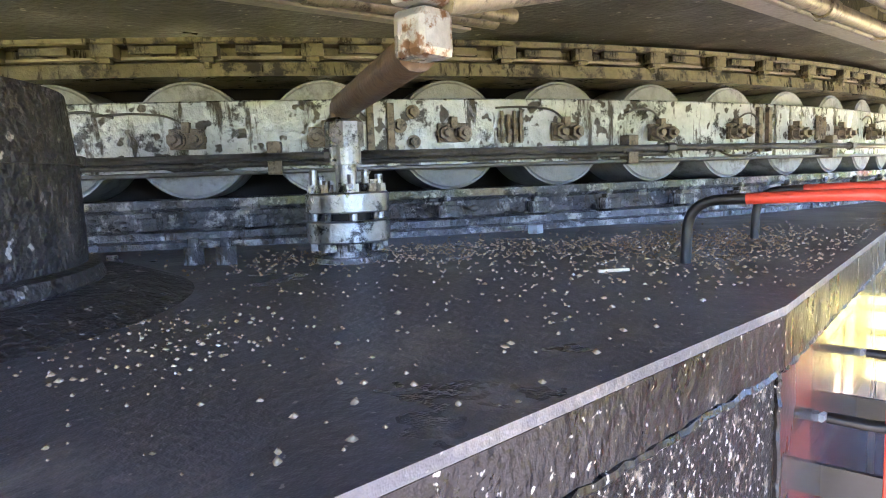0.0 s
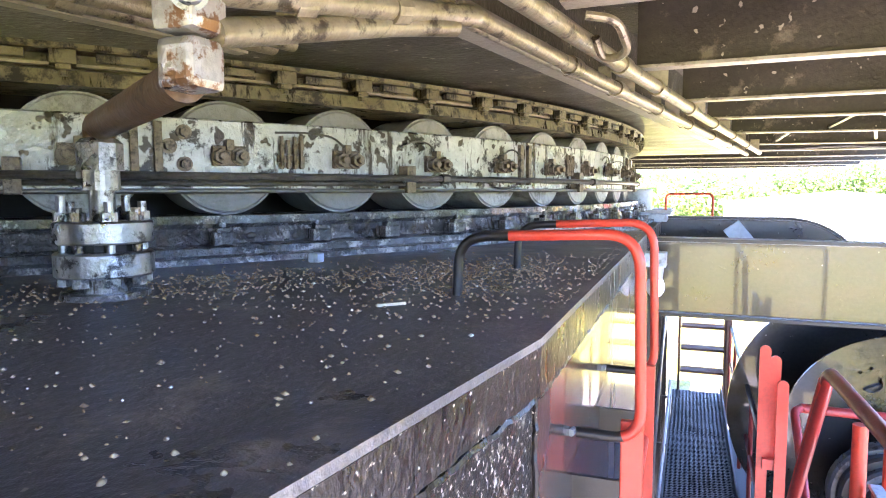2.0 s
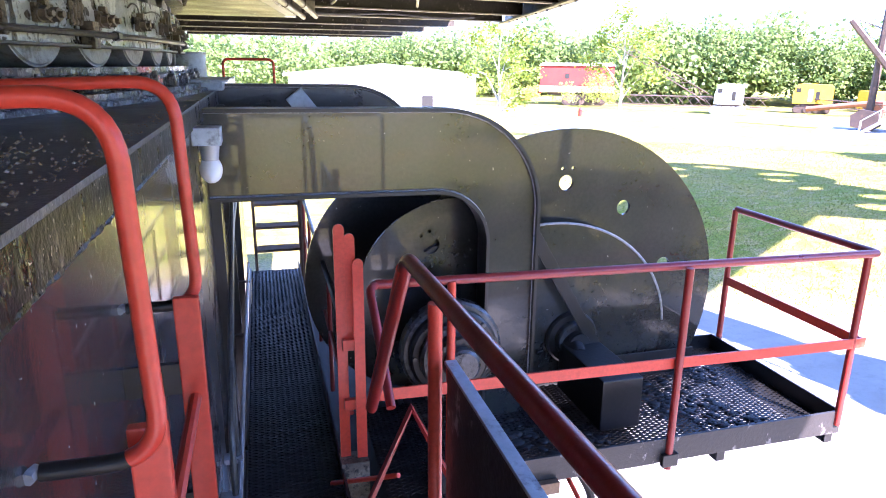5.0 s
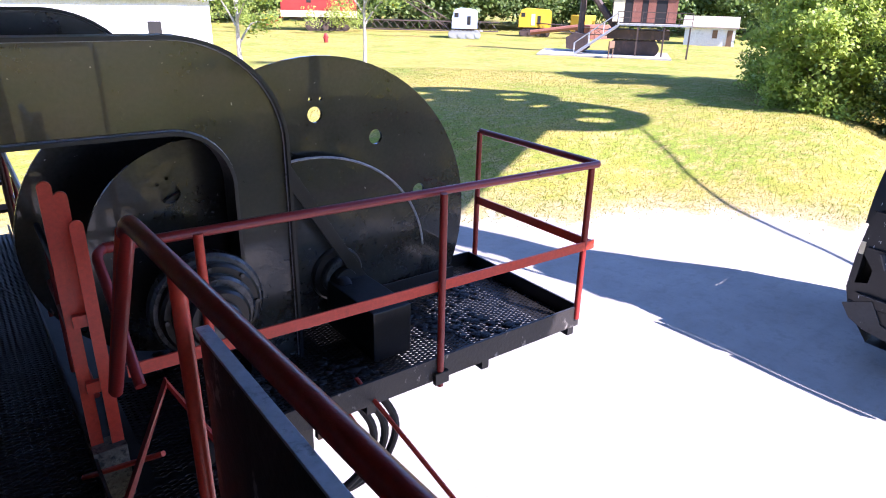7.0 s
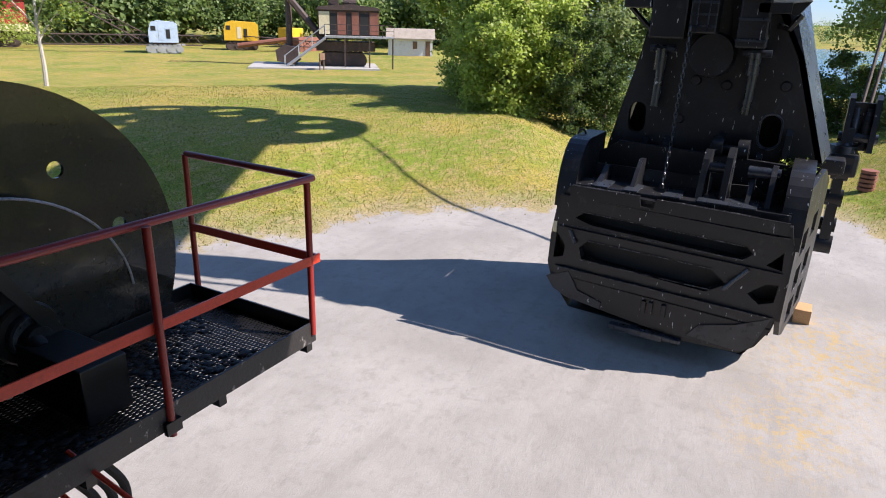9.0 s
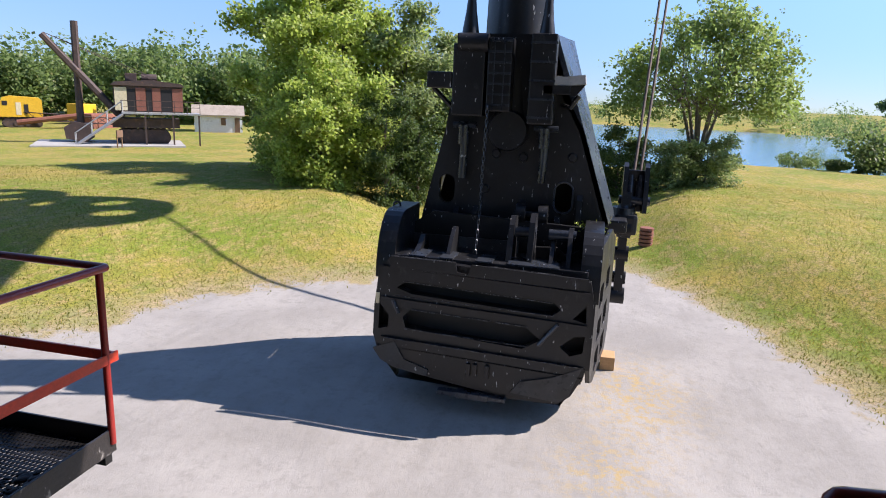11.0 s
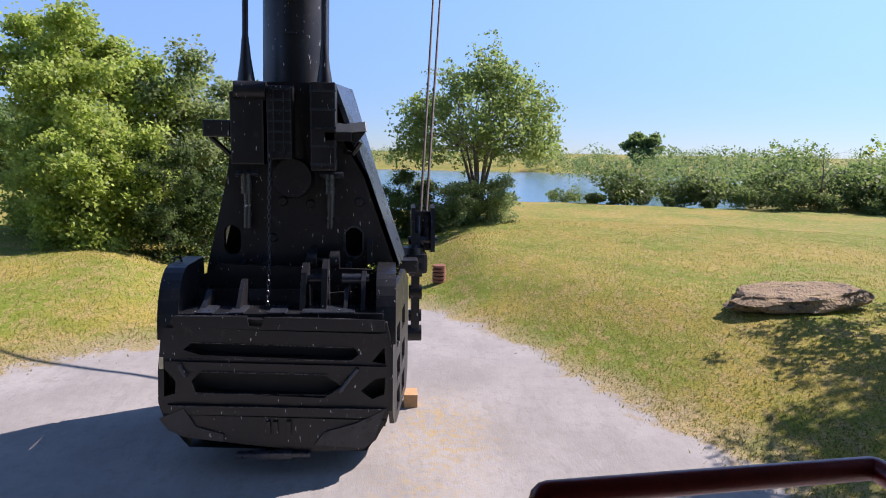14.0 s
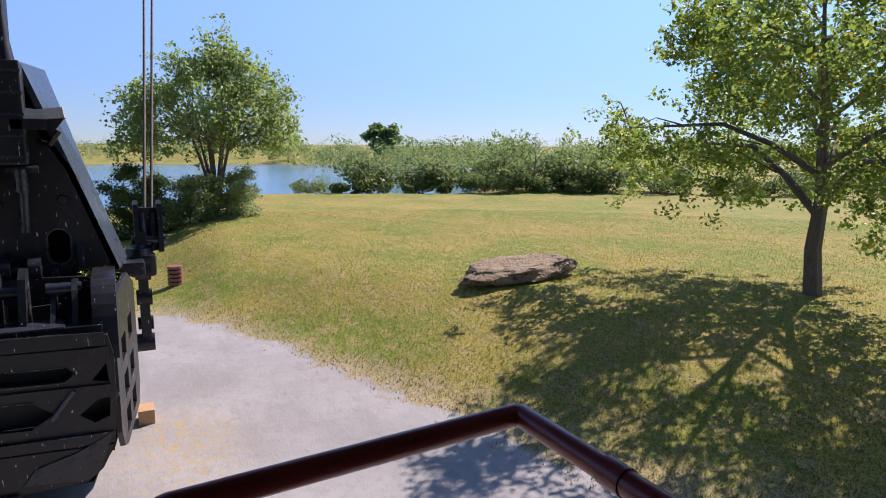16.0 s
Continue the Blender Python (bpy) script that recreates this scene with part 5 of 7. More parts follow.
part("top_rail", tube(B(), rounded([(0.27, rail_y(0.27), 4.70), (2.83, 2.685, 4.70), (2.85, 3.76, 4.70)], 0.02, 3), 0.0205, 14), M["maroon"], rail, smooth=True)
part("mid_rail", box(box(B(), 0.27, 2.86, -0.005, 0.005, 4.18, 4.235, m=Matrix.Translation((0, 2.70 + 0.065, 0)) @ Matrix.Rotation(radians(-1.6), 4, "Z")), 2.83, 2.842, 2.685, 3.76, 4.18, 4.235), M["red"], rail)
for x, y, z in ((1.735, 2.695, 3.63), (2.79, 2.70, 3.72), (2.84, 3.76, 3.72), (0.60, 2.78, 3.72)):
    part("post", rod(B(), (x, y, z), (x, y, 4.70), 0.0195, 0.0195, 14), M["maroon"] if x > 1 else M["red"], rail, smooth=True)
part("lug", box(B(), 1.69, 1.78, 2.672, 2.70, 3.65, 3.72, 0.005), M["black"], rail)
part("end_bend", tube(B(), rounded([(0.27, rail_y(0.27), 4.70), (0.235, 2.75, 4.70), (0.235, 2.6, 4.62), (0.235, 2.3, 4.4)], 0.06), 0.018, 12), M["maroon"], rail, smooth=True)
gate = thing("safety_gate", (0.17, 2.95, FLOOR), "bright red flat-bar gate posts with rounded tops", "gate")
for x, y, top, bot in ((0.138, 2.97, 4.935, 3.78), (0.212, 2.93, 4.785, 3.80), (0.185, 2.99, 4.885, 4.35)):
    outline = [(x - 0.024, bot), (x + 0.024, bot)] + [(x + 0.024 * math.cos(a), top - 0.024 + 0.024 * math.sin(a)) for a in [k * math.pi / 8 for k in range(9)]]
    part("flat_bar", prism(B(), outline, "y", y - 0.006, y + 0.006), M["red"], gate)
for z in (4.35, 4.05):
    part("tie", box(B(), 0.138, 0.212, 2.937, 2.963, z, z + 0.05), M["red"], gate)
part("brace", rod(B(), (0.06, 2.9, FLOOR), (0.32, 2.6, 3.9), 0.012, 0.012, 8), M["red"], gate)
part("footing", box(B(), 0.11, 0.24, 2.9, 3.0, 3.4, 3.79), M["grease_bolt"], gate)
vee = thing("bent_bar", (0.4, 2.35, FLOOR), "bent dark red flat bar below the railing", "bar")
part("bar", tube(B(), [(0.02, 2.3, 3.72), (0.31, 2.3, 4.39), (0.62, 2.3, 3.72)], 0.019, 4), M["maroon"], vee)

# ---- landing and its rails, where the walk is filmed from ----
landing = thing("landing", (0.3, 0.0, 3.9), "black steel landing beside the machine wall", "landing")
part("floor_plate", box(B(), -0.36, 1.05, -0.75, 1.45, 3.96, 3.98), M["grating"], landing)
for x, y in ((1.0, -0.7), (1.0, 1.4), (-0.3, -0.7)):
    part("column", box(B(), x - 0.05, x + 0.05, y - 0.05, y + 0.05, 0, 3.96), M["black"], landing)
stair_rail = thing("stair_rail", (0.2, 1.4, 3.98), "weathered dark red pipe handrail with a slanting end", "handrail")
part("top_rail", tube(B(), rounded([(0.235, -0.05, 5.13), (0.177, 1.745, 5.132), (0.162, 2.28, 4.42)], 0.035, 5), 0.0195, 14), M["maroon"], stair_rail, smooth=True)
part("slant_leg", tube(B(), [(0.1745, 1.775, 5.098), (0.162, 2.30, 4.415)], 0.0205, 14), M["red"], stair_rail, "bright red slanting leg", smooth=True)
part("post", rod(B(), (0.318, 1.98, 3.72), (0.313, 1.98, 4.915), 0.023, 0.023, 14), M["red"], stair_rail, smooth=True)
part("rear_post", rod(B(), (0.235, -0.05, 3.98), (0.235, -0.05, 5.13), 0.0195, 0.0195, 12), M["maroon"], stair_rail, smooth=True)
panel = thing("steel_screen", (0.34, 1.4, 4.2), "scuffed black steel side panel below the handrail", "panel")
part("plate", box(B(), 0.345, 0.355, 0.4, 1.95, 3.9, 4.725), M["scuffed"], panel)
part("top_angle", box(B(), 0.335, 0.372, 0.4, 1.95, 4.727, 4.738, 0.002), M["tank"], panel, "worn bluish top edge")
end_rail = thing("end_rail", (1.03, -0.4, 3.98), "weathered dark red pipe railing with an angled corner", "railing")
part("top_rail", tube(B(), rounded([(1.014, -0.108, 3.98), (1.015, -0.11, 5.076), (1.068, -0.708, 5.08), (0.5, -0.735, 5.07), (-0.3, -0.74, 5.07)], 0.012, 3), 0.0205, 14), M["maroon"], end_rail, smooth=True)
part("coupling", rod(B(), (0.80, -0.7215, 5.075), (0.845, -0.719, 5.076), 0.0235, 0.0235, 14), M["maroon"], end_rail, smooth=True)
for k in range(3):
    hose = thing("hanging_hose", (1.35 + 0.06 * k, 2.95, 3.4), "black rubber hose hanging in a loop under the platform", "hose", "hoses")
    x = 1.30 + 0.07 * k
    part("hose", tube(B(), rounded([(x, 2.85, 3.62), (x + 0.13, 2.83, 3.38), (x + 0.02, 2.84, 3.12), (x - 0.25, 2.9, 3.0), (x - 0.5, 3.0, 3.15)], 0.2), 0.022, 10), M["dark_void"], hose, smooth=True)
for a, c in (((1.31, 2.84, 3.75), (1.52, 1.51, 3.13)), ((1.22, 2.80, 3.62), (1.38, 1.60, 2.95))):
    bar = thing("red_stay", a, "thin red steel stay running down under the platform", "stay", "stays")
    part("stay", rod(B(), a, c, 0.012, 0.012, 8), M["red"], bar, smooth=True)


# ---- dipper ----
dip = thing("shovel_dipper", (11.6, 2.0, 0.1), "huge black steel shovel dipper with a slotted door", "dipper")


def door_plate():
    """Slotted lower door, seen from the machine: outline in (y, z)."""
    out = [(0.60, 0.44), (1.45, 0.42), (2.78, 0.60), (3.62, 0.74), (3.90, 0.95), (4.02, 1.35), (4.0, 1.9), (3.92, 2.55), (3.72, 2.82), (0.20, 2.70), (0.13, 2.4), (0.14, 1.5), (0.2, 0.98), (0.38, 0.62)]
    s1 = [(3.58, 2.26), (3.40, 2.40), (0.78, 2.29), (0.66, 2.17), (0.80, 2.05), (3.30, 2.17)]
    s2 = [(3.46, 1.72), (3.30, 1.89), (1.28, 1.82), (0.96, 1.59), (1.27, 1.39), (3.40, 1.52)]
    s3 = [(0.45, 2.03), (0.24, 2.28), (0.22, 1.98)]
    s4 = [(0.64, 1.51), (0.40, 1.72), (0.22, 1.74), (0.24, 1.44), (0.45, 1.36)]
    s5 = [(3.90, 1.95), (3.72, 1.72), (3.74, 1.50), (3.92, 1.45)]
    return out, [s1, s2, s3, s4, s5]


out, slots = door_plate()
b = prism(B(), out, "x", 10.85, 11.05, [s[::-1] for s in slots])
door = part("door", b, M["dipper"], dip, "slotted black door plate")
# added black sheet that gives the door slots their deep shade
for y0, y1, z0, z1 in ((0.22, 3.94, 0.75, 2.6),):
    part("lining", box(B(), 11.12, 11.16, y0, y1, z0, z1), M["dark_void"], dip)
# raised bars across the door and a chamfered toe under it
for z, h, dx in ((2.52, 0.2, 0.07), (1.98, 0.16, 0.05), (1.22, 0.16, 0.05)):
    pts = [(3.86, z - 0.06), (0.2, z - 0.19), (0.2, z - 0.19 + h), (3.86, z - 0.06 + h)]
    part("door_bar", prism(B(), pts, "x", 10.85 - dx, 10.848), M["dipper"], door)
# hinge lugs standing in the recess above the door
for y, top, w in ((3.35, 3.05, 0.09), (2.75, 3.25, 0.07), (1.66, 3.55, 0.1), (1.30, 3.62, 0.1), (0.92, 3.2, 0.07), (0.62, 3.4, 0.08)):
    part("hinge_lug", prism(B(), [(11.06, 2.55), (11.95, 2.55), (11.95, top), (11.7, top + 0.04), (11.5, top - 0.1), (11.2, 2.85)], "y", y - w / 2, y + w / 2), M["dipper"], door)
for y in (1.48, 0.77):
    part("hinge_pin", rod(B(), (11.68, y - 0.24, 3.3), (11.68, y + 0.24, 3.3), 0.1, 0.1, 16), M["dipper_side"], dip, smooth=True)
toe_front = [(3.95, 1.15), (0.2, 0.98), (0.45, 0.62), (1.4, 0.5), (2.7, 0.66), (3.6, 0.8)]
b = B()
fr = [b.verts.new((10.82, y, z)) for y, z in toe_front]
bk = [b.verts.new((11.6, y * 0.94 + 0.12, z - 0.28)) for y, z in toe_front]
for k in range(6):
    j = (k + 1) % 6
    b.faces.new((fr[k], fr[j], bk[j], bk[k]))
b.faces.new(fr)
b.faces.new(bk[::-1])
part("door_toe", b, M["dipper"], dip)
for outline in ([(4.0, 1.09), (3.59, 1.26), (3.4, 0.93), (2.94, 0.79), (2.97, 0.66), (3.6, 0.76), (3.85, 0.88)], [(1.43, 0.57), (1.26, 0.8), (0.72, 0.95), (0.22, 1.19), (0.42, 0.62), (0.6, 0.5)]):
    part("toe_facet", prism(B(), outline, "x", 10.785, 10.818), M["plate_grey"], door, "grey corner facet, lighter than the door")
part("notched_plate", prism(B(), [(3.68, 2.66), (3.68, 2.86), (2.5, 2.85), (2.47, 2.68), (2.27, 2.66), (2.22, 2.84), (0.24, 2.78), (0.24, 2.58)], "x", 10.74, 10.778), M["dipper"], door)
for (ya, za), (yb, zb) in (((3.62, 2.135), (0.79, 2.075)), ((3.40, 1.525), (1.09, 1.47)), ((3.78, 1.315), (0.3, 1.2)), ((3.68, 2.862), (2.5, 2.852)), ((1.9, 2.832), (0.7, 2.796)), ((3.44, 2.41), (0.8, 2.30)), ((3.28, 1.90), (1.2, 1.83))):
    rg = random.Random(int(ya * 100 + za * 10))
    at = 0.0
    while at < 1.0:
        to = min(1.0, at + rg.uniform(0.05, 0.3))
        e0, e1 = [Vector((10.775, ya + (yb - ya) * q, za + (zb - za) * q)) for q in (at, to)]
        part("chipped_edge", rod(B(), e0, e1, 0.009, 0.008, 5), M["chipped"], door)
        at = to + rg.uniform(0.0, 0.05)
for (ya, za), (yb, zb) in (((0.69, 1.93), (1.0, 1.52)), ((3.63, 2.04), (3.52, 1.81))):
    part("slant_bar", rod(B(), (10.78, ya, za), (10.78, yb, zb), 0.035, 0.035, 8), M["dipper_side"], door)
part("marker_tape", box(B(), 10.83, 10.846, 3.9, 3.97, 1.94, 2.14), M["cream"], door, "faded yellow marker strip")
part("lift_ring", tube(B(), [(12.0, 3.97 + 0.07 * math.cos(q), 3.56 + 0.07 * math.sin(q)) for q in [k * math.tau / 12 for k in range(13)]], 0.02, 6), M["dipper"], dip)
part("recess_panel", prism(B(), [(3.75, 2.4), (3.75, 3.0), (1.6, 3.0), (1.6, 2.4)], "x", 12.2, 12.24), M["plate_grey"], dip)
part("recess_panel", prism(B(), [(1.4, 2.4), (1.38, 2.95), (0.88, 2.98), (0.72, 2.86), (0.61, 2.86), (0.45, 2.98), (0.45, 2.4)], "x", 12.1, 12.14), M["plate_grey"], dip)
part("latch_bar", box(box(B(), 10.74, 10.9, 1.5, 2.75, 0.36, 0.45, 0.02), 10.72, 10.92, 1.8, 2.4, 0.34, 0.47, 0.02), M["dipper_side"], door)
for y in (2.08, 2.2, 1.86):
    part("latch_lug", box(B(), 10.76, 10.82, y - 0.04, y + 0.04, 0.78, 1.02, 0.015), M["dipper"], door)

# body behind the door: rounded bucket, wider towards the mouth
def body_section(x, wide, top):
    return [(x, 2.08 + wide, 0.9), (x, 2.08 + wide, top - 0.3), (x, 2.08 + wide - 0.25, top), (x, 2.08 - wide + 0.25, top - 0.05), (x, 2.08 - wide, top - 0.35), (x, 2.08 - wide, 0.85),
            (x, 2.08 - wide + 0.35, 0.32), (x, 2.08 + wide - 0.35, 0.45)]


b = B()
rows = [[b.verts.new(p) for p in body_section(x, w, t)] for x, w, t in ((11.06, 1.88, 2.75), (11.8, 1.95, 2.75), (13.2, 2.08, 2.9), (14.4, 2.18, 2.9))]
for p, q in zip(rows, rows[1:]):
    for k in range(8):
        b.faces.new((p[k], p[(k + 1) % 8], q[(k + 1) % 8], q[k]))
part("bucket_body", b, M["dipper"], dip)
# side plate with windows, on the flank towards the field
holes = []
for cx, cz in ((11.95, 2.2), (12.0, 1.55), (12.0, 0.95), (12.9, 2.3), (12.9, 1.6), (12.9, 0.95)):
    holes.append([(cx - 0.28, cz - 0.2), (cx + 0.28, cz - 0.2), (cx + 0.28, cz + 0.2), (cx - 0.28, cz + 0.2)])
b = prism(B(), [(11.06, 1.05), (11.3, 0.72), (11.7, 0.58), (13.6, 0.55), (13.9, 0.9), (13.9, 2.9), (13.0, 3.25), (11.5, 3.2), (11.06, 2.7)], "y", 0.1, 0.18, [h[::-1] for h in holes])
for v in b.verts:
    v.co.y -= (v.co.x - 11.0) * 0.115
part("side_plate", b, M["dipper"], dip, "black steel side plate with square windows")
for y, lo in ((0.22, 2.3), (3.85, 2.4)):
    pts = [(10.95 + 0.7 * (1 - math.cos(a)), lo + 1.15 * math.sin(a)) for a in [k * math.pi / 2 / 8 for k in range(9)]] + [(12.6, lo + 1.15), (12.6, lo)]
    part("shoulder", prism(B(), pts, "y", y - 0.17, y + 0.17), M["dipper"], dip)
part("top_deck", prism(B(), [(11.5, 0.35), (13.6, -0.1), (13.6, 4.1), (11.5, 3.75)], "z", 2.2, 2.28), M["dipper"], dip)
part("rear_wall", prism(B(), [(3.72, 2.7), (3.70, 3.2), (3.3, 3.45), (0.3, 3.35), (0.2, 2.7)], "x", 12.3, 12.4), M["dipper"], dip)

# tapered back with oval ports
taper = [(3.72, 2.75), (3.66, 3.3), (3.25, 5.0), (3.06, 6.1), (3.08, 6.82), (1.2, 6.82), (1.16, 6.1), (0.58, 5.1), (-0.02, 3.4), (-0.02, 2.75)]


def oval(y, z, w, h):
    return [(y + w * math.cos(a), z + h * (1 if math.sin(a) > 0 else -1) * 0.5 + w * math.sin(a)) for a in [(k + 0.5) * math.tau / 16 for k in range(16)]]


b = prism(B(), taper, "x", 12.75, 12.9, [oval(0.86, 3.82, 0.17, 0.25)[::-1], oval(3.17, 3.85, 0.16, 0.25)[::-1]])
part("back_plate", b, M["dipper"], dip)
# two more black sheets put in as the dark inside the bucket
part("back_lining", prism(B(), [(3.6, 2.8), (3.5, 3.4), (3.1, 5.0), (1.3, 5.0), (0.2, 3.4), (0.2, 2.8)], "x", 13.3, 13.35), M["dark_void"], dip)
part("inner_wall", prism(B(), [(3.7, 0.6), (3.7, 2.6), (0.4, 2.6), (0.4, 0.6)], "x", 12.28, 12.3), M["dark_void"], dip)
for y0, z0, y1, z1 in ((0.86, 3.82, 0.17, 0.25),):
    part("port_rim", tube(B(), [(12.74, p[0], p[1]) for p in oval(y0, z0, 0.18, 0.25)] + [(12.74, *oval(y0, z0, 0.18, 0.25)[0])], 0.02, 6), M["dipper_side"], dip)
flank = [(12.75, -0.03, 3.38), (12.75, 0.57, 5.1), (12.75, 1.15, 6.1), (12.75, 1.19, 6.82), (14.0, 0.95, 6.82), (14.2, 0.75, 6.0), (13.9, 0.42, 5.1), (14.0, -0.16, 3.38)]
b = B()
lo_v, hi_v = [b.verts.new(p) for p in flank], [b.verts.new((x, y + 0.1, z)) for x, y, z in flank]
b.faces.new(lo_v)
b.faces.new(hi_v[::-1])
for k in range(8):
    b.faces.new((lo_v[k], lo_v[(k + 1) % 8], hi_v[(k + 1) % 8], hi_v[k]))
# sunlit side: lighter colour than the opposite flank, which stays plain black
part("flank_plate", b, M["dipper_side"], dip, "black flank plate with its sunlit blue-grey sheen put into the colour")
other = [(12.9, 3.6, 3.3), (12.9, 3.2, 5.0), (12.9, 3.02, 6.8), (14.0, 3.1, 6.8), (14.6, 3.7, 3.3)]
b = B()
lo_v, hi_v = [b.verts.new(p) for p in other], [b.verts.new((x, y - 0.1, z)) for x, y, z in other]
b.faces.new(lo_v)
b.faces.new(hi_v[::-1])
for k in range(5):
    b.faces.new((lo_v[k], lo_v[(k + 1) % 5], hi_v[(k + 1) % 5], hi_v[k]))
part("flank_plate", b, M["dipper"], dip)
# ribs, hinges and fittings on the back
for y, z0, z1, d in ((2.95, 2.28, 3.5, 0.5), (2.55, 2.28, 3.55, 0.45), (1.62, 2.28, 3.75, 0.55), (1.2, 2.28, 3.6, 0.55), (0.95, 2.28, 3.45, 0.35), (0.55, 2.28, 3.9, 0.3), (3.4, 2.28, 3.4, 0.4)):
    pts = [(12.75, z1), (12.75 - d * 0.35, z1 - 0.1), (12.75 - d, z0), (12.75, z0)]
    b = prism(B(), pts, "y", y - 0.05, y + 0.05)
    part("rib", b, M["dipper"], dip)
for y in (1.62, 1.2):
    part("hinge_eye", rod(B(), (12.45, y - 0.09, 3.5), (12.45, y + 0.09, 3.5), 0.2, 0.2, 20), M["dipper"], dip, smooth=True)
part("hinge_pin", rod(B(), (12.45, 1.1, 3.5), (12.45, 1.75, 3.5), 0.07, 0.07, 12), M["dipper"], dip)
for y, z in ((2.85, 5.0), (1.3, 5.0)):
    part("cylinder", rod(rod(B(), (12.6, y, z - 0.9), (12.6, y - 0.02, z - 0.2), 0.07, 0.07, 12), (12.6, y, z - 0.25), (12.6, y, z + 0.12), 0.1, 0.1, 12), M["dipper_side"], dip, smooth=True)
    part("cross_pin", rod(B(), (12.6, y - 0.25, z + 0.12), (12.6, y + 0.2, z + 0.12), 0.06, 0.06, 10), M["dipper_side"], dip)
for y, z in ((1.68, 4.55), (0.75, 4.6), (2.2, 4.6), (2.4, 3.9)):
    part("boss", rod(B(), (12.745, y, z), (12.68, y, z), 0.09, 0.07, 14), M["dipper"], dip)
part("round_case", rod(B(), (12.744, 2.0, 5.05), (12.55, 2.0, 5.05), 0.4, 0.36, 28), M["dipper"], dip, smooth=True)
part("gear_box", box(B(), 12.3, 12.74, 1.95, 2.4, 5.4, 6.72, 0.03), M["dipper"], dip)
for k in range(7):
    part("gear_box_rib", box(B(), 12.27, 12.297, 1.96, 2.39, 5.5 + 0.19 * k, 5.54 + 0.19 * k), M["dipper_side"], dip)
for y in (2.08, 2.26):
    part("gear_box_bar", box(B(), 12.25, 12.268, y, y + 0.02, 5.42, 6.7), M["dipper_side"], dip)
part("box_drum", rod(B(), (12.35, 2.4, 6.62), (12.35, 2.95, 6.62), 0.17, 0.17, 20), M["dipper"], dip, smooth=True)
part("post_box", box(B(), 12.3, 12.74, 2.45, 3.05, 5.3, 6.6, 0.03), M["dipper"], dip)
part("post_box", box(B(), 12.3, 12.74, 1.16, 1.62, 5.2, 6.8, 0.03), M["dipper"], dip)
for k in range(5):
    part("band", box(B(), 12.27, 12.299, 1.15, 1.63, 5.3 + 0.33 * k, 5.34 + 0.33 * k), M["dipper_side"], dip)
part("step_box", box(B(), 12.3, 12.9, 3.06, 3.54, 5.79, 6.09, 0.03), M["dipper"], dip)
part("step_brace", tube(B(), [(12.6, 3.48, 5.8), (12.6, 3.07, 5.42)], 0.05, 6), M["dipper"], dip)
part("step_bar", box(B(), 12.3, 12.38, 0.87, 1.36, 5.75, 5.91, 0.01), M["dipper"], dip)
# pale metal colour carries the sunlight on the step's top
part("step_plate", prism(B(), [(1.34, 5.915), (1.11, 6.08), (1.0, 6.06), (0.63, 6.11), (0.61, 5.95), (0.86, 5.915)], "x", 12.32, 12.95), M["galvanised"], dip, "pale step with a serrated plate")
part("step_cheek", prism(B(), [(0.86, 5.91), (0.61, 5.94), (0.77, 5.73), (0.9, 5.74)], "x", 12.4, 12.5), M["dipper"], dip)
part("step_brace", tube(B(), [(12.6, 0.72, 5.74), (12.6, 0.86, 5.52), (12.7, 1.02, 5.56)], 0.05, 6), M["dipper"], dip)
# chain in front of the back plate
chain = [Vector((12.2 - 0.9 * max(0, (3.6 - z)) / 1.4, 2.36 + 0.02 * math.sin(z * 2), z)) for z in np.arange(2.75, 5.5, 0.085)]
for k, p in enumerate(chain):
    link = B()
    turn = Matrix.Translation(p) @ Matrix.Rotation(math.pi / 2 * (k % 2), 4, "Z")
    tube(link, [turn @ Vector((0.026 * math.sin(a), 0, 0.055 * math.cos(a))) for a in [j * math.tau / 8 for j in range(9)]], 0.011, 5)
    part("chain_link", link, M["dipper_side"], dip)
part("top_bar", box(B(), 11.0, 11.6, 0.25, 3.75, 2.70, 2.84, 0.03), M["dipper"], dip)
# thin lighter strips that stand for sunlit stretches of the top bar
for y0, y1 in ((3.1, 3.4), (2.6, 2.85), (1.9, 2.2), (0.75, 1.65)):
    part("top_pad", box(B(), 10.95, 11.5, y0, y1, 2.84, 2.87, 0.01), M["dipper_side"], dip)

# handle tube with sockets, rods and the saddle above
handle = thing("dipper_handle", (13.3, 2.0, 6.5), "thick black tubular dipper handle rising out of the dipper", "dipper handle")
handle_tube = part("tube", rod(B(), (13.3, 2.02, 5.2), (13.9, 1.95, 15.0), 0.63, 0.63, 40), M["dipper"], handle, smooth=True)
for z in (7.7, 8.3, 9.0):
    part("mark_plate", box(B(), 12.74 + (z - 7.7) * 0.06, 12.8 + (z - 7.7) * 0.06, 1.9, 2.15, z, z + 0.03), M["dipper_side"], handle_tube)
for y, z in ((2.80, 6.85), (1.38, 6.75)):
    part("rope_socket", rod(rod(B(), (12.6, y, z - 0.1), (12.6, y, z + 0.35), 0.17, 0.1, 16), (12.6, y, z + 0.35), (12.6, y, z + 0.75), 0.1, 0.06, 16), M["dipper"], handle, smooth=True)
    part("crowd_rope", rod(B(), (12.6, y, z + 0.7), (13.4, y, 15.0), 0.055, 0.055, 10), M["dipper"], handle, smooth=True)
saddle = thing("saddle_sheaves", (14.3, 1.8, 13.0), "tall black saddle block with spoked rope sheaves on the boom", "saddle block")
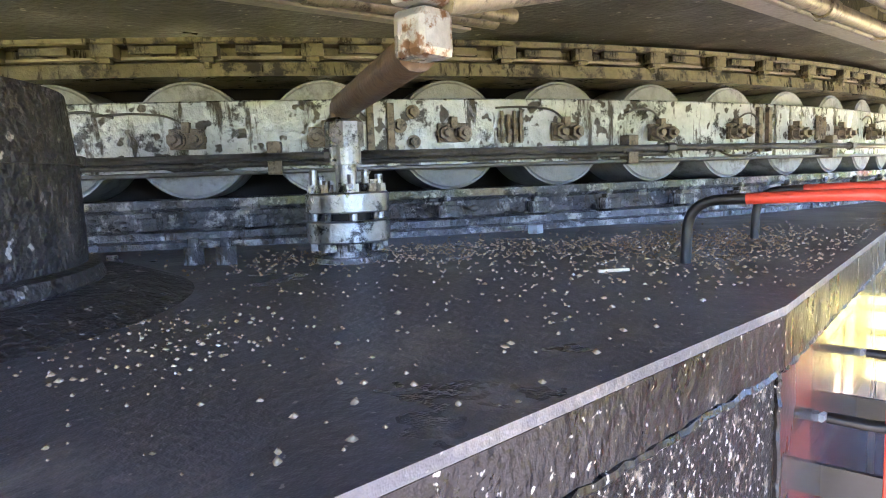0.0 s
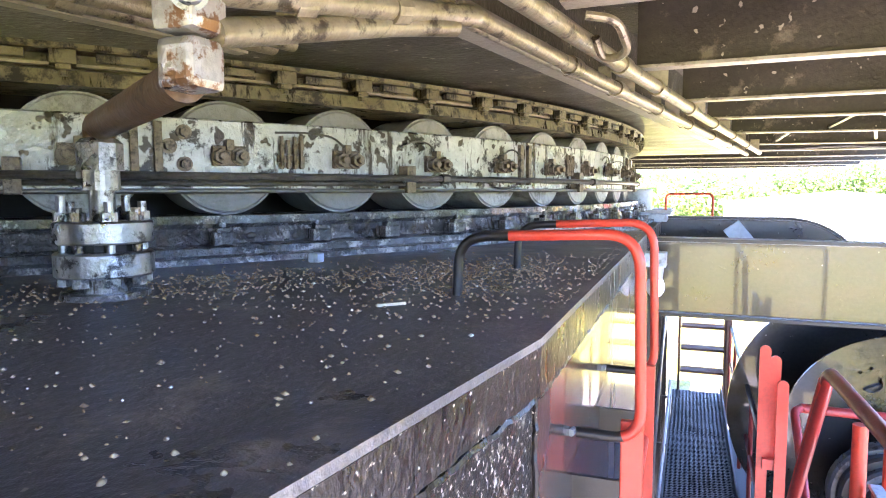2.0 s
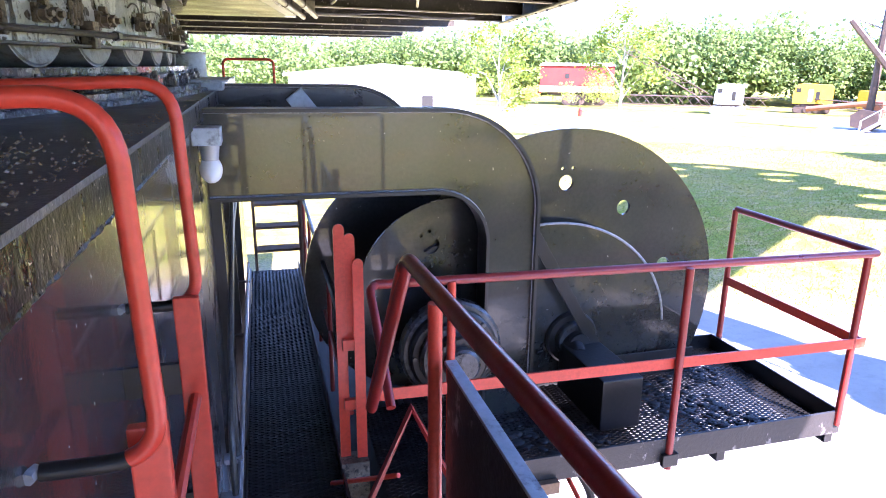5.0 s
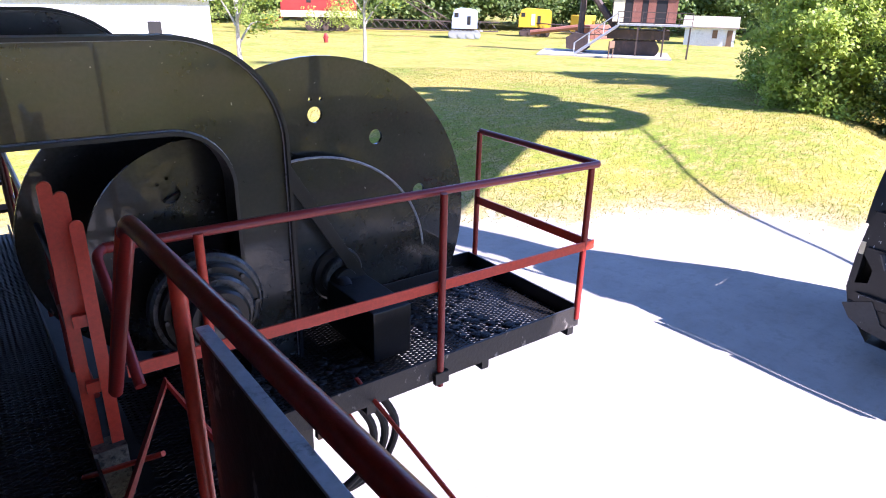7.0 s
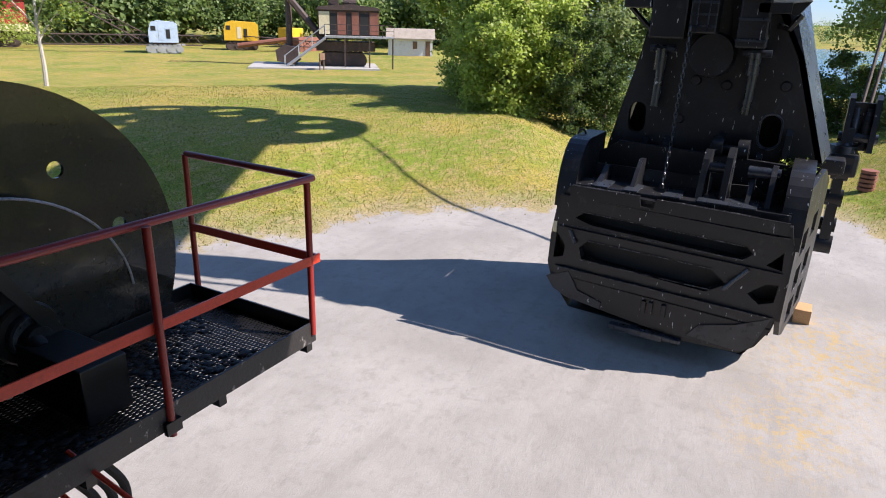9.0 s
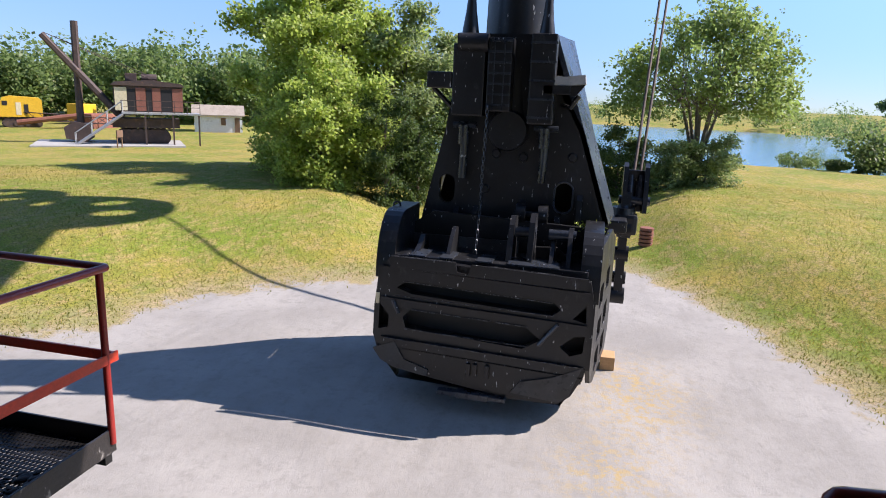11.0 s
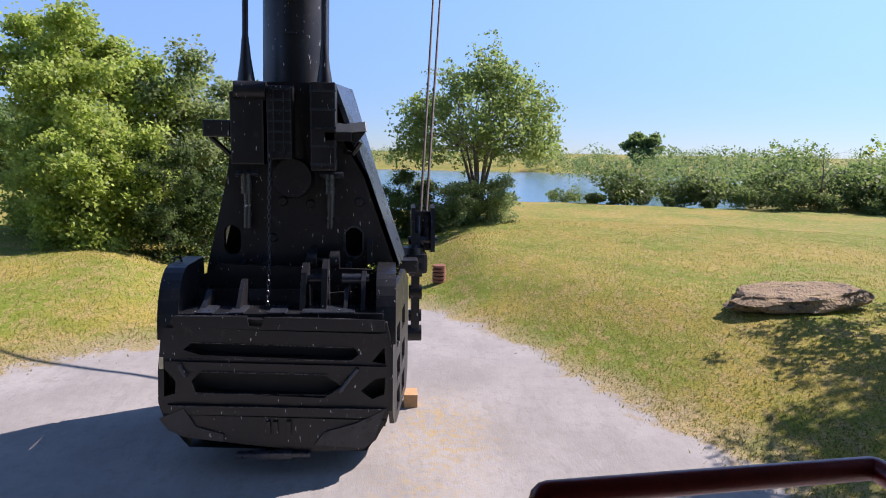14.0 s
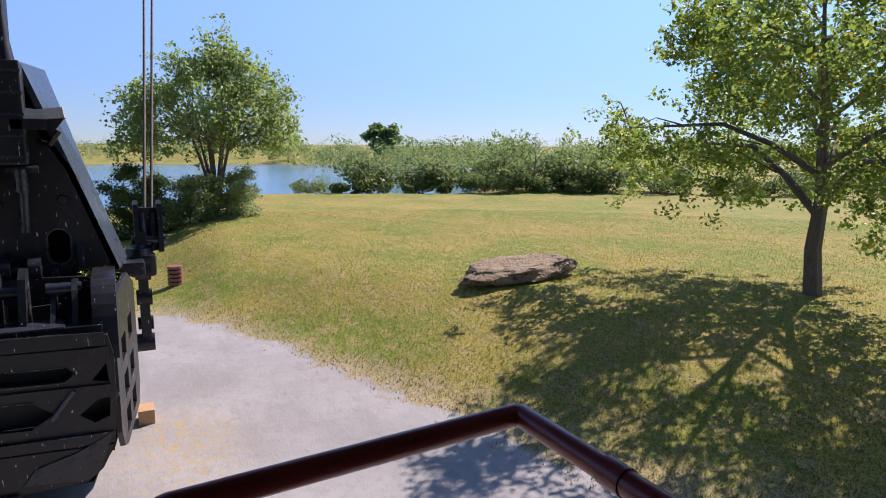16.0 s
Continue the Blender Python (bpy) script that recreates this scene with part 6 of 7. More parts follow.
for yy in (1.1, 2.6):
    hubs = [[(14.6 + 1.25 * math.cos(a) + 0.42 * math.cos(t), 15.2 + 1.25 * math.sin(a) + 0.42 * math.sin(t)) for t in [-j * math.tau / 10 for j in range(10)]] for a in [k * math.tau / 5 + 0.4 for k in range(5)]]
    part("sheave", prism(B(), circle(14.6, 15.2, 2.1, 40), "y", yy - 0.2, yy + 0.2, hubs), M["dipper"], saddle)
part("saddle_body", box(B(), 13.2, 14.8, 0.9, 2.9, 12.6, 16.5, 0.1), M["dipper"], saddle)

# hoist bail, equaliser and ropes on the flank towards the field
bail = thing("hoist_bail", (15.8, -0.5, 3.0), "black hoist bail with pinned rope sockets beside the dipper", "bail")
part("arm", prism(B(), [(15.75, 0.95), (16.05, 0.9), (16.5, 3.1), (16.4, 3.6), (16.0, 3.6), (15.85, 2.9)], "y", -0.56, -0.36), M["dipper"], bail)
part("foot_boss", rod(B(), (15.9, -0.62, 1.1), (15.9, -0.2, 1.1), 0.2, 0.2, 20), M["dipper"], bail, smooth=True)
part("cross_beam", box(B(), 15.2, 16.4, -0.5, 0.9, 2.75, 3.05, 0.05), M["dipper"], bail)
part("pin_boss", rod(rod(B(), (16.0, -0.42, 3.0), (16.0, -0.42, 3.25), 0.3, 0.26, 20), (16.0, -0.42, 3.25), (16.0, -0.42, 3.32), 0.15, 0.12, 12), M["dipper"], bail, smooth=True)
for y in (-0.88, -0.40):
    part("socket_cheek", prism(B(), [(15.85, 3.15), (16.5, 3.05), (16.5, 4.15), (16.35, 4.28), (16.1, 4.2), (15.95, 3.7)], "y", y - 0.05, y + 0.05), M["dipper"], bail)
part("socket_back", box(B(), 16.4, 16.5, -0.83, -0.45, 3.1, 4.1, 0.02), M["dipper"], bail)
for dy in (-0.11, 0.11):
    part("rope_socket", rod(rod(B(), (16.15, -0.64 + dy, 3.25), (16.22, -0.64 + dy, 3.75), 0.09, 0.085, 14), (16.22, -0.64 + dy, 3.75), (16.26, -0.645 + dy, 4.0), 0.085, 0.05, 14), M["dipper_side"], bail, smooth=True)
part("socket_pin", rod(B(), (16.15, -1.0, 3.4), (16.15, -0.28, 3.4), 0.1, 0.1, 14), M["dipper_side"], bail, smooth=True)
for k in range(3):
    part("arm_boss", rod(B(), (15.85 + 0.1 * k, -0.62, 2.75 - 0.62 * k), (15.85 + 0.1 * k, -0.3, 2.75 - 0.62 * k), 0.22 - 0.03 * k, 0.2 - 0.03 * k, 18), M["dipper"], bail, smooth=True)
part("knuckle", box(B(), 15.7, 16.2, -0.75, -0.2, 2.62, 3.12, 0.09), M["dipper"], bail)
for dy in (-0.07, 0.07):
    rope = thing("hoist_rope", (16.2, -0.63, 3.8), "rusty steel hoist rope running up from the bail", "rope", "hoist ropes")
    part("rope", rod(B(), (16.2, -0.63 + dy, 3.6), (29.8, -2.24 + dy * 2.4, 21.6), 0.036, 0.03, 10), M["rope"], rope, smooth=True)
timber = thing("timber_block", (13.9, -0.38, 0), "short orange-brown timber block under the dipper", "timber")
part("block", box(B(), 13.75, 14.2, -0.46, -0.16, -0.01, 0.3, 0.01), M["timber"], timber)


# ---- trees ----
def leaf_mesh(name, centres, sizes, rng, stretch=0.7):
    n = len(centres)
    up = rng.normal(0, 0.62, (n, 3)) + (0.12, -0.3, 0.62)
    u = np.cross(up, rng.normal(0, 1, (n, 3)))
    u /= np.linalg.norm(u, axis=1)[:, None]
    w = np.cross(u, up)
    w /= np.linalg.norm(w, axis=1)[:, None]
    s = np.asarray(sizes)[:, None]
    a, c = u * s * 0.5, w * s * 0.5 * stretch
    verts = np.stack([centres - a, centres - a * 0.1 + c, centres + a, centres - a * 0.1 - c], 1).reshape(-1, 3)
    return from_arrays(name, verts, np.arange(4 * n).reshape(-1, 4))


def grow(rng, h, spread, trunk_r, fork=0.3, limbs=9, droop=0.0, lean=(0, 0)):
    """Limbs of a tree: a list of (path, first radius, last radius), and the twigs' ends."""
    paths, tips = [], []
    trunk = [Vector((lean[0] * (k / 6) ** 2 + rng.normal(0, 0.04), lean[1] * (k / 6) ** 2 + rng.normal(0, 0.04), h * 0.82 * k / 6)) for k in range(7)]
    paths.append((trunk, trunk_r, trunk_r * 0.15))
    for k in range(limbs):
        s = fork + (0.97 - fork) * (k + rng.random() * 0.6) / limbs
        i = min(int(s * 6), 5)
        start = trunk[i].lerp(trunk[i + 1], s * 6 - i)
        a = k * 2.4 + rng.uniform(-0.4, 0.4)
        reach = spread * (1.05 - 0.55 * abs(s - 0.45) / 0.55) * rng.uniform(0.75, 1.1)
        rise = h * (0.28 - 0.1 * s) * rng.uniform(0.6, 1.2) * (1 - droop)
        end = start + Vector((math.cos(a) * reach, math.sin(a) * reach, rise))
        mid = start.lerp(end, 0.5) + Vector((0, 0, rise * 0.25 + reach * 0.08))
        r0 = trunk_r * (1 - s) * 0.55 + trunk_r * 0.08
        paths.append(([start, start.lerp(mid, 0.5) + Vector((0, 0, reach * 0.03)), mid, mid.lerp(end, 0.55), end], r0, r0 * 0.15))
        tips.append(end)
        for j in range(5):
            base = [start.lerp(mid, 0.6), mid, mid.lerp(end, 0.4), mid.lerp(end, 0.75), end][j]
            b = a + rng.choice([-1, 1]) * rng.uniform(0.4, 1.3)
            q = base + Vector((math.cos(b), math.sin(b), rng.uniform(-0.25 - droop, 0.6))) * reach * rng.uniform(0.22, 0.42)
            paths.append(([base, base.lerp(q, 0.5) + Vector((0, 0, 0.06 * reach)), q], r0 * 0.3, r0 * 0.06))
            tips += [q, base.lerp(q, 0.55)]
    tips.append(trunk[-1])
    return paths, tips


def domed(rng, h, spread, trunk_r):
    """Limbs of a round-headed tree: stems that fork low and end on an uneven dome."""
    paths, tips = [], []
    foot = Vector((0, 0, 0))
    for k in range(7):
        a = k * math.tau / 7 + rng.uniform(-0.3, 0.3)
        tilt = rng.uniform(0.25, 0.75)
        knee = Vector((math.cos(a) * spread * tilt * 0.45, math.sin(a) * spread * tilt * 0.45, h * rng.uniform(0.4, 0.5)))
        paths.append(([foot, foot.lerp(knee, 0.5) + Vector((0, 0, h * 0.04)), knee], trunk_r * 0.75, trunk_r * 0.4))
        for j in range(13):
            b, lift = a + rng.uniform(-0.75, 0.75), math.asin(rng.uniform(-0.25, 1.0))
            bulge = rng.uniform(0.82, 1.02)
            end = Vector((math.cos(b) * math.cos(lift) * spread, math.sin(b) * math.cos(lift) * spread, h * 0.52 + math.sin(lift) * h * 0.47)) * 1.0
            end = Vector((end.x * bulge, end.y * bulge, h * 0.52 + (end.z - h * 0.52) * bulge))
            mid = knee.lerp(end, 0.5) + Vector((0, 0, 0.12 * spread * rng.random()))
            paths.append(([knee, mid, end], trunk_r * 0.25, trunk_r * 0.04))
            for _ in range(4):
                q = end + Vector(rng.normal(0, 0.11, 3) * spread)
                paths.append(([mid.lerp(end, 0.6), q], trunk_r * 0.06, trunk_r * 0.02))
                tips.append(q)
            tips += [end, mid.lerp(end, 0.8)]
    return paths, tips


def tree(x, y, h, spread, leaves, size, leaf, bark, seed, label, trunk_r=0.18, fork=0.3, limbs=9, clump=0.5, droop=0.0, skirt=0, group="", lean=(0, 0), base=None, dome=False, hang=0.0):
    rng = np.random.default_rng(seed)
    z = float(ground_height(x, y)) if base is None else base
    t = thing("tree", (x, y, z - 0.05), label, "tree", group)
    paths, tips = domed(rng, h, spread, trunk_r) if dome else grow(rng, h, spread, trunk_r, fork, limbs, droop, lean)
    b = B()
    o = Vector((x, y, z - 0.05))
    for p, r0, r1 in paths:
        tube(b, [o + q for q in p], r0, 7 if r0 > 0.05 else 4, r1)
    part("trunk", b, bark, t, smooth=True)
    if not leaves:
        return t
    pts = np.array([tuple(p) for p in tips])
    if skirt:
        n = skirt
        a, rr = rng.uniform(0, math.tau, n), spread * np.sqrt(rng.random(n))
        zz = h * 0.5 * rng.random(n) ** 1.3
        pts = np.concatenate([pts, np.stack([rr * np.cos(a), rr * np.sin(a), zz], 1)])
    extra = np.concatenate([pts + rng.normal(0, 0.1, pts.shape) * spread * (1, 1, 0.8) - (0, 0, 1) * rng.uniform(0, hang, (len(pts), 1)) for _ in range(6)])
    pts = np.concatenate([pts, extra])
    pick = pts[rng.integers(0, len(pts), leaves)]
    way = rng.normal(0, 1, (leaves, 3))
    way /= np.linalg.norm(way, axis=1)[:, None]
    cen = pick + way * rng.random((leaves, 1)) ** 0.6 * (clump * 1.0, clump * 1.0, clump * 0.8)
    cen[:, 2] = np.maximum(cen[:, 2], 0.05)
    me = leaf_mesh("crown", cen, rng.uniform(0.6, 1.25, leaves) * size, rng)
    part("crown", me, leaf, t)
    return t


tree(12.2, -18.3, 10.4, 5.6, 50000, 0.15, M["leaf_cotton"], M["bark"], 4, "cottonwood with a dark trunk and glossy, yellowing leaves on the field", 0.27, 0.25, 15, 0.42, 0.3, lean=(0.3, 0.2), hang=1.3)
G = "trees beside the yard"
tree(36.4, 17.0, 11.6, 3.7, 30000, 0.24, M["leaf_green"], M["bark"], 11, "tall leafy green tree in the thicket by the yard", 0.18, 0.25, 14, 0.6, 0, 30, G)
tree(37.5, 15.4, 10.4, 3.6, 24000, 0.24, M["leaf_green"], M["bark"], 12, "leafy green tree in the thicket by the yard", 0.16, 0.15, 12, 0.6, 0, 60, G)
tree(38.4, 11.8, 10.2, 3.9, 24000, 0.24, M["leaf_grey"], M["bark"], 13, "grey-green tree behind the thicket by the yard", 0.16, 0.15, 13, 0.6, 0, 50, G)
tree(30.6, 12.9, 6.4, 2.7, 20000, 0.2, M["leaf_green"], M["bark"], 14, "low bushy tree in the thicket by the yard", 0.12, 0.1, 10, 0.5, 0, 70, G)
tree(39.5, 13.6, 9.6, 3.6, 18000, 0.24, M["leaf_green"], M["bark"], 15, "leafy green tree behind the thicket", 0.16, 0.15, 11, 0.65, 0, 40, G)
tree(41.5, 8.2, 8.8, 3.2, 18000, 0.22, M["leaf_grey"], M["bark"], 16, "grey-green tree beyond the dipper", 0.16, 0.15, 11, 0.65, 0, 40, G)
tree(29.8, 13.4, 4.2, 2.1, 13000, 0.19, M["leaf_green"], M["bark"], 17, "low leafy bush at the edge of the bank", 0.08, 0.1, 8, 0.5, 0, 70, G)
tree(33.0, 15.8, 6.8, 2.6, 14000, 0.21, M["leaf_green"], M["bark"], 19, "leafy green bush standing below the taller trees", 0.1, 0.1, 9, 0.5, 0, 70, G)
tree(30.2, 10.2, 5.4, 1.5, 16000, 0.13, M["leaf_dark"], M["bark"], 18, "dark green cedar at the edge of the thicket", 0.1, 0.05, 12, 0.36, 0.2, 60, G)
tree(31.6, 9.0, 4.6, 1.4, 11000, 0.14, M["leaf_dark"], M["bark"], 20, "dark green cedar behind the dipper's shoulder", 0.1, 0.05, 11, 0.36, 0.2, 60, G)
tree(41.7, -5.4, 9.7, 4.7, 24000, 0.22, M["leaf_lake"], M["bark"], 21, "open round-headed green tree with bare lower limbs by the lake", 0.2, 0.12, 9, 0.36, 0, 0, G, dome=True)
tree(40.0, -0.9, 4.4, 1.6, 14000, 0.14, M["leaf_dark"], M["bark"], 22, "dark cedar standing by the lake", 0.1, 0.05, 10, 0.4, 0.2, 60, G)
tree(40.6, -3.2, 3.0, 2.0, 12000, 0.16, M["leaf_grey"], M["bark"], 23, "grey-green shrub under the lakeside tree", 0.06, 0.08, 8, 0.45, 0, 60, G)
tree(41.0, -5.9, 2.7, 1.9, 10000, 0.16, M["leaf_grey"], M["bark"], 24, "grey-green shrub under the lakeside tree", 0.06, 0.08, 8, 0.45, 0, 60, G)
tree(22.6, 39.2, 8.5, 2.4, 2600, 0.22, M["leaf_cotton"], M["pale_bark"], 31, "slim pale-barked tree with a thin crown on the lawn", 0.14, 0.35, 8, 0.6, 0, 0, G)
tree(13.7, 37.9, 7.5, 2.2, 2200, 0.22, M["leaf_cotton"], M["pale_bark"], 32, "slim pale-barked tree with a thin crown on the lawn", 0.15, 0.2, 7, 0.6, 0, 0, G)
tree(51.3, -35.0, 5.8, 2.6, 0, 0.1, M["leaf_grey"], M["bark"], 41, "bare dead tree among the shrubs", 0.12, 0.15, 9, 0.5, 0, 0, G)
tree(150, -58, 11.5, 4.0, 3500, 0.9, M["leaf_far"], M["bark"], 42, "tall round tree above the far shore", 0.3, 0.3, 9, 1.1, 0, 0, G, base=-0.5)


def woods(name, spots, leaf, seed, label, per=320):
    """Far trees and shrubs: heaps of leaf cards, each tree a few uneven lobes."""
    rng = np.random.default_rng(seed)
    cen, size = [], []
    for x, y, z, h, r in spots:
        lobes = rng.integers(4, 8)
        for _ in range(lobes):
            a, q = rng.uniform(0, math.tau), r * math.sqrt(rng.random()) * 0.8
            c = np.array([x + q * math.cos(a), y + q * math.sin(a), z + h * rng.uniform(0.3, 0.8)])
            rad = np.array([r * 0.55, r * 0.55, h * rng.uniform(0.2, 0.34)])
            n = per // lobes
            d = rng.normal(0, 1, (n, 3))
            d /= np.linalg.norm(d, axis=1)[:, None]
            p = c + d * rad * rng.uniform(0.6, 1.08, (n, 1))
            p[:, 2] = np.maximum(p[:, 2], z + 0.05)
            cen.append(p)
            size.append(rng.uniform(0.5, 1.2, n) * max(0.16, min(r, h) * 0.14))
    me = leaf_mesh(name, np.concatenate(cen), np.concatenate(size), rng, 0.8)
    part(name, me, leaf, label=label, category="woods", kind="stuff")


rng = np.random.default_rng(77)


def belt(a0, a1, r0, r1, n, h0, h1, base=None):
    out = []
    for _ in range(n):
        a, r = radians(rng.uniform(a0, a1)), rng.uniform(r0, r1)
        x, y = r * math.cos(a), r * math.sin(a)
        h = rng.uniform(h0, h1)
        out.append((x, y, float(ground_height(x, y)) if base is None else base, h, h * rng.uniform(0.32, 0.55)))
    return out


woods("far_woods", belt(24, 58, 104, 140, 150, 8, 13) + belt(58, 84, 112, 150, 90, 8, 12) + belt(84, 125, 80, 120, 90, 7, 11), M["leaf_far"], 51, "dense green woods behind the parked machines", 1000)
shrubs = []
for s in np.linspace(0, 1, 46):
    x, y = (59 - 13 * s, -17 - 25 * s)
    h = (0.9 + 3.2 * rng.random() ** 1.6) * (1.0 if s > 0.12 else 0.5)
    shrubs.append((x + rng.uniform(0, 4), y + rng.uniform(-2, 2), float(ground_height(x, y)) - 0.2, h, h * rng.uniform(0.5, 0.8)))
for s in np.linspace(0, 1, 34):
    x, y = (46 - 26 * s, -42 - 30 * s)
    h = rng.uniform(1.5, 3.2)
    shrubs.append((x + rng.uniform(0, 4), y + rng.uniform(-3, 3), 1.0, h, h * 0.6))
woods("field_shrubs", shrubs, M["leaf_shrub"], 52, "grey-green shrubs along the field's far edge", 900)
woods("dark_shrubs", [(x + rng.uniform(1, 5), y + rng.uniform(-2, 2), z, h * rng.uniform(0.8, 1.25), r) for x, y, z, h, r in shrubs[::2]], M["leaf_far"], 56, "green bushes among the field's edge shrubs", 900)
woods("shore_trees", belt(-42, -15, 100, 170, 80, 4, 8, -0.4) + belt(-30, 14, 205, 300, 90, 4, 8, 0.0) + belt(-70, -30, 90, 260, 120, 4, 8), M["leaf_far"], 53, "low green trees on the far lake shore", 420)
woods("horizon_woods", belt(-75, 20, 420, 800, 170, 6, 11), M["leaf_far"], 54, "distant hazy line of woods", 160)
woods("lawn_bushes", belt(60, 76, 88, 104, 26, 2, 5), M["leaf_green"], 55, "green bushes beside the red machine house", 320)

def build_weeds():
    rng = np.random.default_rng(61)
    w = thing("weeds", (12.6, 0.33, 3.2), "small green weeds rooted in the dirt on the dipper", "weed")
    part("leaves", leaf_mesh("leaves", np.array([12.6, 0.33, 3.3]) + rng.normal(0, 1, (260, 3)) * (0.16, 0.14, 0.07) - ORIGIN[w.name], rng.uniform(0.05, 0.13, 260), rng, 0.3), M["leaf_green"], w)
    part("soil", box(B(), 12.45, 12.8, 0.15, 0.5, 3.19, 3.23, 0.01), M["brown"], w)


build_weeds()


def build_platform_dirt():
    """Flat black clots that clog the platform's mesh, with dry leaf litter among them."""
    rng = np.random.default_rng(71)
    b = B()
    bmesh.ops.create_icosphere(b, subdivisions=1, radius=1.0)
    unit = np.array([v.co[:] for v in b.verts])
    tri = np.array([[v.index for v in f.verts] for f in b.faces])
    b.free()
    verts, faces = [], []
    for k in range(420):
        cx, cy = [(2.05, 3.2), (2.4, 3.45), (1.3, 2.95), (2.25, 2.95), (0.9, 3.1)][rng.integers(0, 5)]
        x, y = np.clip(cx + rng.normal(0, 0.13), 0.5, 2.78), np.clip(cy + rng.normal(0, 0.1), 2.74, 3.76)
        size = 0.008 + 0.03 * rng.random() ** 2
        p = unit * (size * rng.uniform(0.7, 1.8), size * rng.uniform(0.6, 1.3), 0.006) * rng.uniform(0.7, 1.3, (len(unit), 1))
        faces.append(tri + len(unit) * len(verts))
        verts.append(p + (x, y, FLOOR + 0.003))
    me = from_arrays("platform_dirt", np.concatenate(verts), np.concatenate(faces))
    part("platform_dirt", me, M["dark_void"], label="black clotted dirt clogging the platform mesh", category="dirt", kind="stuff")


build_platform_dirt()

# ---- rock, stump ----
def boulder():
    rng = random.Random(8)
    a, c = Vector((17.95, -9.55, 1.0)), Vector((17.6, -13.5, 1.0))
    t = thing("sandstone_slab", (17.8, -11.5, 1.0), "long tan sandstone boulder lying on the grass", "boulder")
    b = B()
    bmesh.ops.create_icosphere(b, subdivisions=4, radius=1)
    for v in b.verts:
        p = v.co.copy()
        flat = max(-0.8, min(0.75, p.z * 1.6))
        n1 = noise.noise(p * 1.7 + Vector((3, 1, 7))) * 0.24 + noise.noise(p * 5) * 0.12 + noise.noise(p * 11) * 0.05
        n2 = abs(noise.noise(Vector((p.x * 2.5, p.y * 2.5, p.z * 9)))) * 0.16
        k = 1 + n1 + n2 * (1 if abs(p.z) < 0.6 else 0.2)
        v.co = Vector((p.x * 0.85 * k, p.y * 2.05 * k, flat * 0.36 * (1 + n1 * 0.5) + 0.1 * p.x - 0.1 * p.y))
        v.co.x *= 1.0 - 0.22 * (flat < -0.3)
    bmesh.ops.transform(b, matrix=Matrix.Translation((17.8, -11.72, float(ground_height(17.8, -11.7)) + 0.24)) @ Matrix.Rotation(0.06, 4, "Z"), verts=b.verts)
    part("boulder", b, M["rock"], t)


boulder()
roller_scrap = thing("rusty_roller", (26.1, -1.8, float(ground_height(26.1, -1.8))), "small rusty stack of iron plates on the grass", "scrap iron")
gz = float(ground_height(26.1, -1.8))
for k in range(5):
    part("plate", rod(B(), (26.1, -1.8, gz + 0.02 + 0.15 * k), (26.1, -1.8, gz + 0.12 + 0.15 * k), 0.27, 0.27, 14), M["far_rust"], roller_scrap)

# ---- parked machines and buildings beyond the lawn ----
def facing(x, y):
    """Frame at a place with its local x across the view from the yard and local y away from it."""
    a = math.atan2(y, x)
    return Matrix.Translation((x, y, float(ground_height(x, y)))) @ Matrix.Rotation(a - math.pi / 2, 4, "Z")


def crawler(parent, m, x0, x1, y, h=0.9, mat=None):
    mat = mat or M["far_dark"]
    n = 10
    path = [(x0 + h / 2, 0.0)] + [(x1 - h / 2 + math.sin(a) * h / 2, h / 2 - math.cos(a) * h / 2) for a in [k * math.pi / n for k in range(n + 1)]] + [(x0 + h / 2 - math.sin(a) * h / 2, h / 2 + math.cos(a) * h / 2) for a in [k * math.pi / n for k in range(n)]]
    part("track", spun(prism(B(), path, "y", y - 0.35, y + 0.35), m), mat, parent)
    for k in range(int((x1 - x0) / 0.5)):
        part("shoe", spun(box(B(), x0 + 0.4 + k * 0.5, x0 + 0.75 + k * 0.5, y - 0.4, y + 0.4, h, h + 0.08), m), mat, parent)
    for k in range(4):
        cx = x0 + h / 2 + (x1 - x0 - h) * k / 3
        part("wheel", spun(rod(B(), (cx, y - 0.42, h / 2), (cx, y - 0.36, h / 2), h * 0.36, h * 0.36, 16), m), mat, parent)


def lattice(parent, m, a, c, w0, w1, mat, bays=12):
    a, c = Vector(a), Vector(c)
    up = Vector((0, 0, 1))
    side = (c - a).cross(up).normalized()
    top = side.cross(c - a).normalized()
    def at(s, i):
        w = w0 + (w1 - w0) * s
        return a.lerp(c, s) + (side * (1 if i in (0, 1) else -1) + top * (1 if i in (0, 3) else -1)) * w / 2
    for i in range(4):
        part("chord", spun(rod(B(), at(0, i), at(1, i), 0.06, 0.05, 6), m), mat, parent)
    b = B()
    for k in range(bays):
        s, t = k / bays, (k + 1) / bays
        for i in range(4):
            rod(b, at(s, i), at(t, (i + 1) % 4) if k % 2 else at(t, i - 1), 0.03, 0.03, 4)
    part("lacing", spun(b, m), mat, parent)


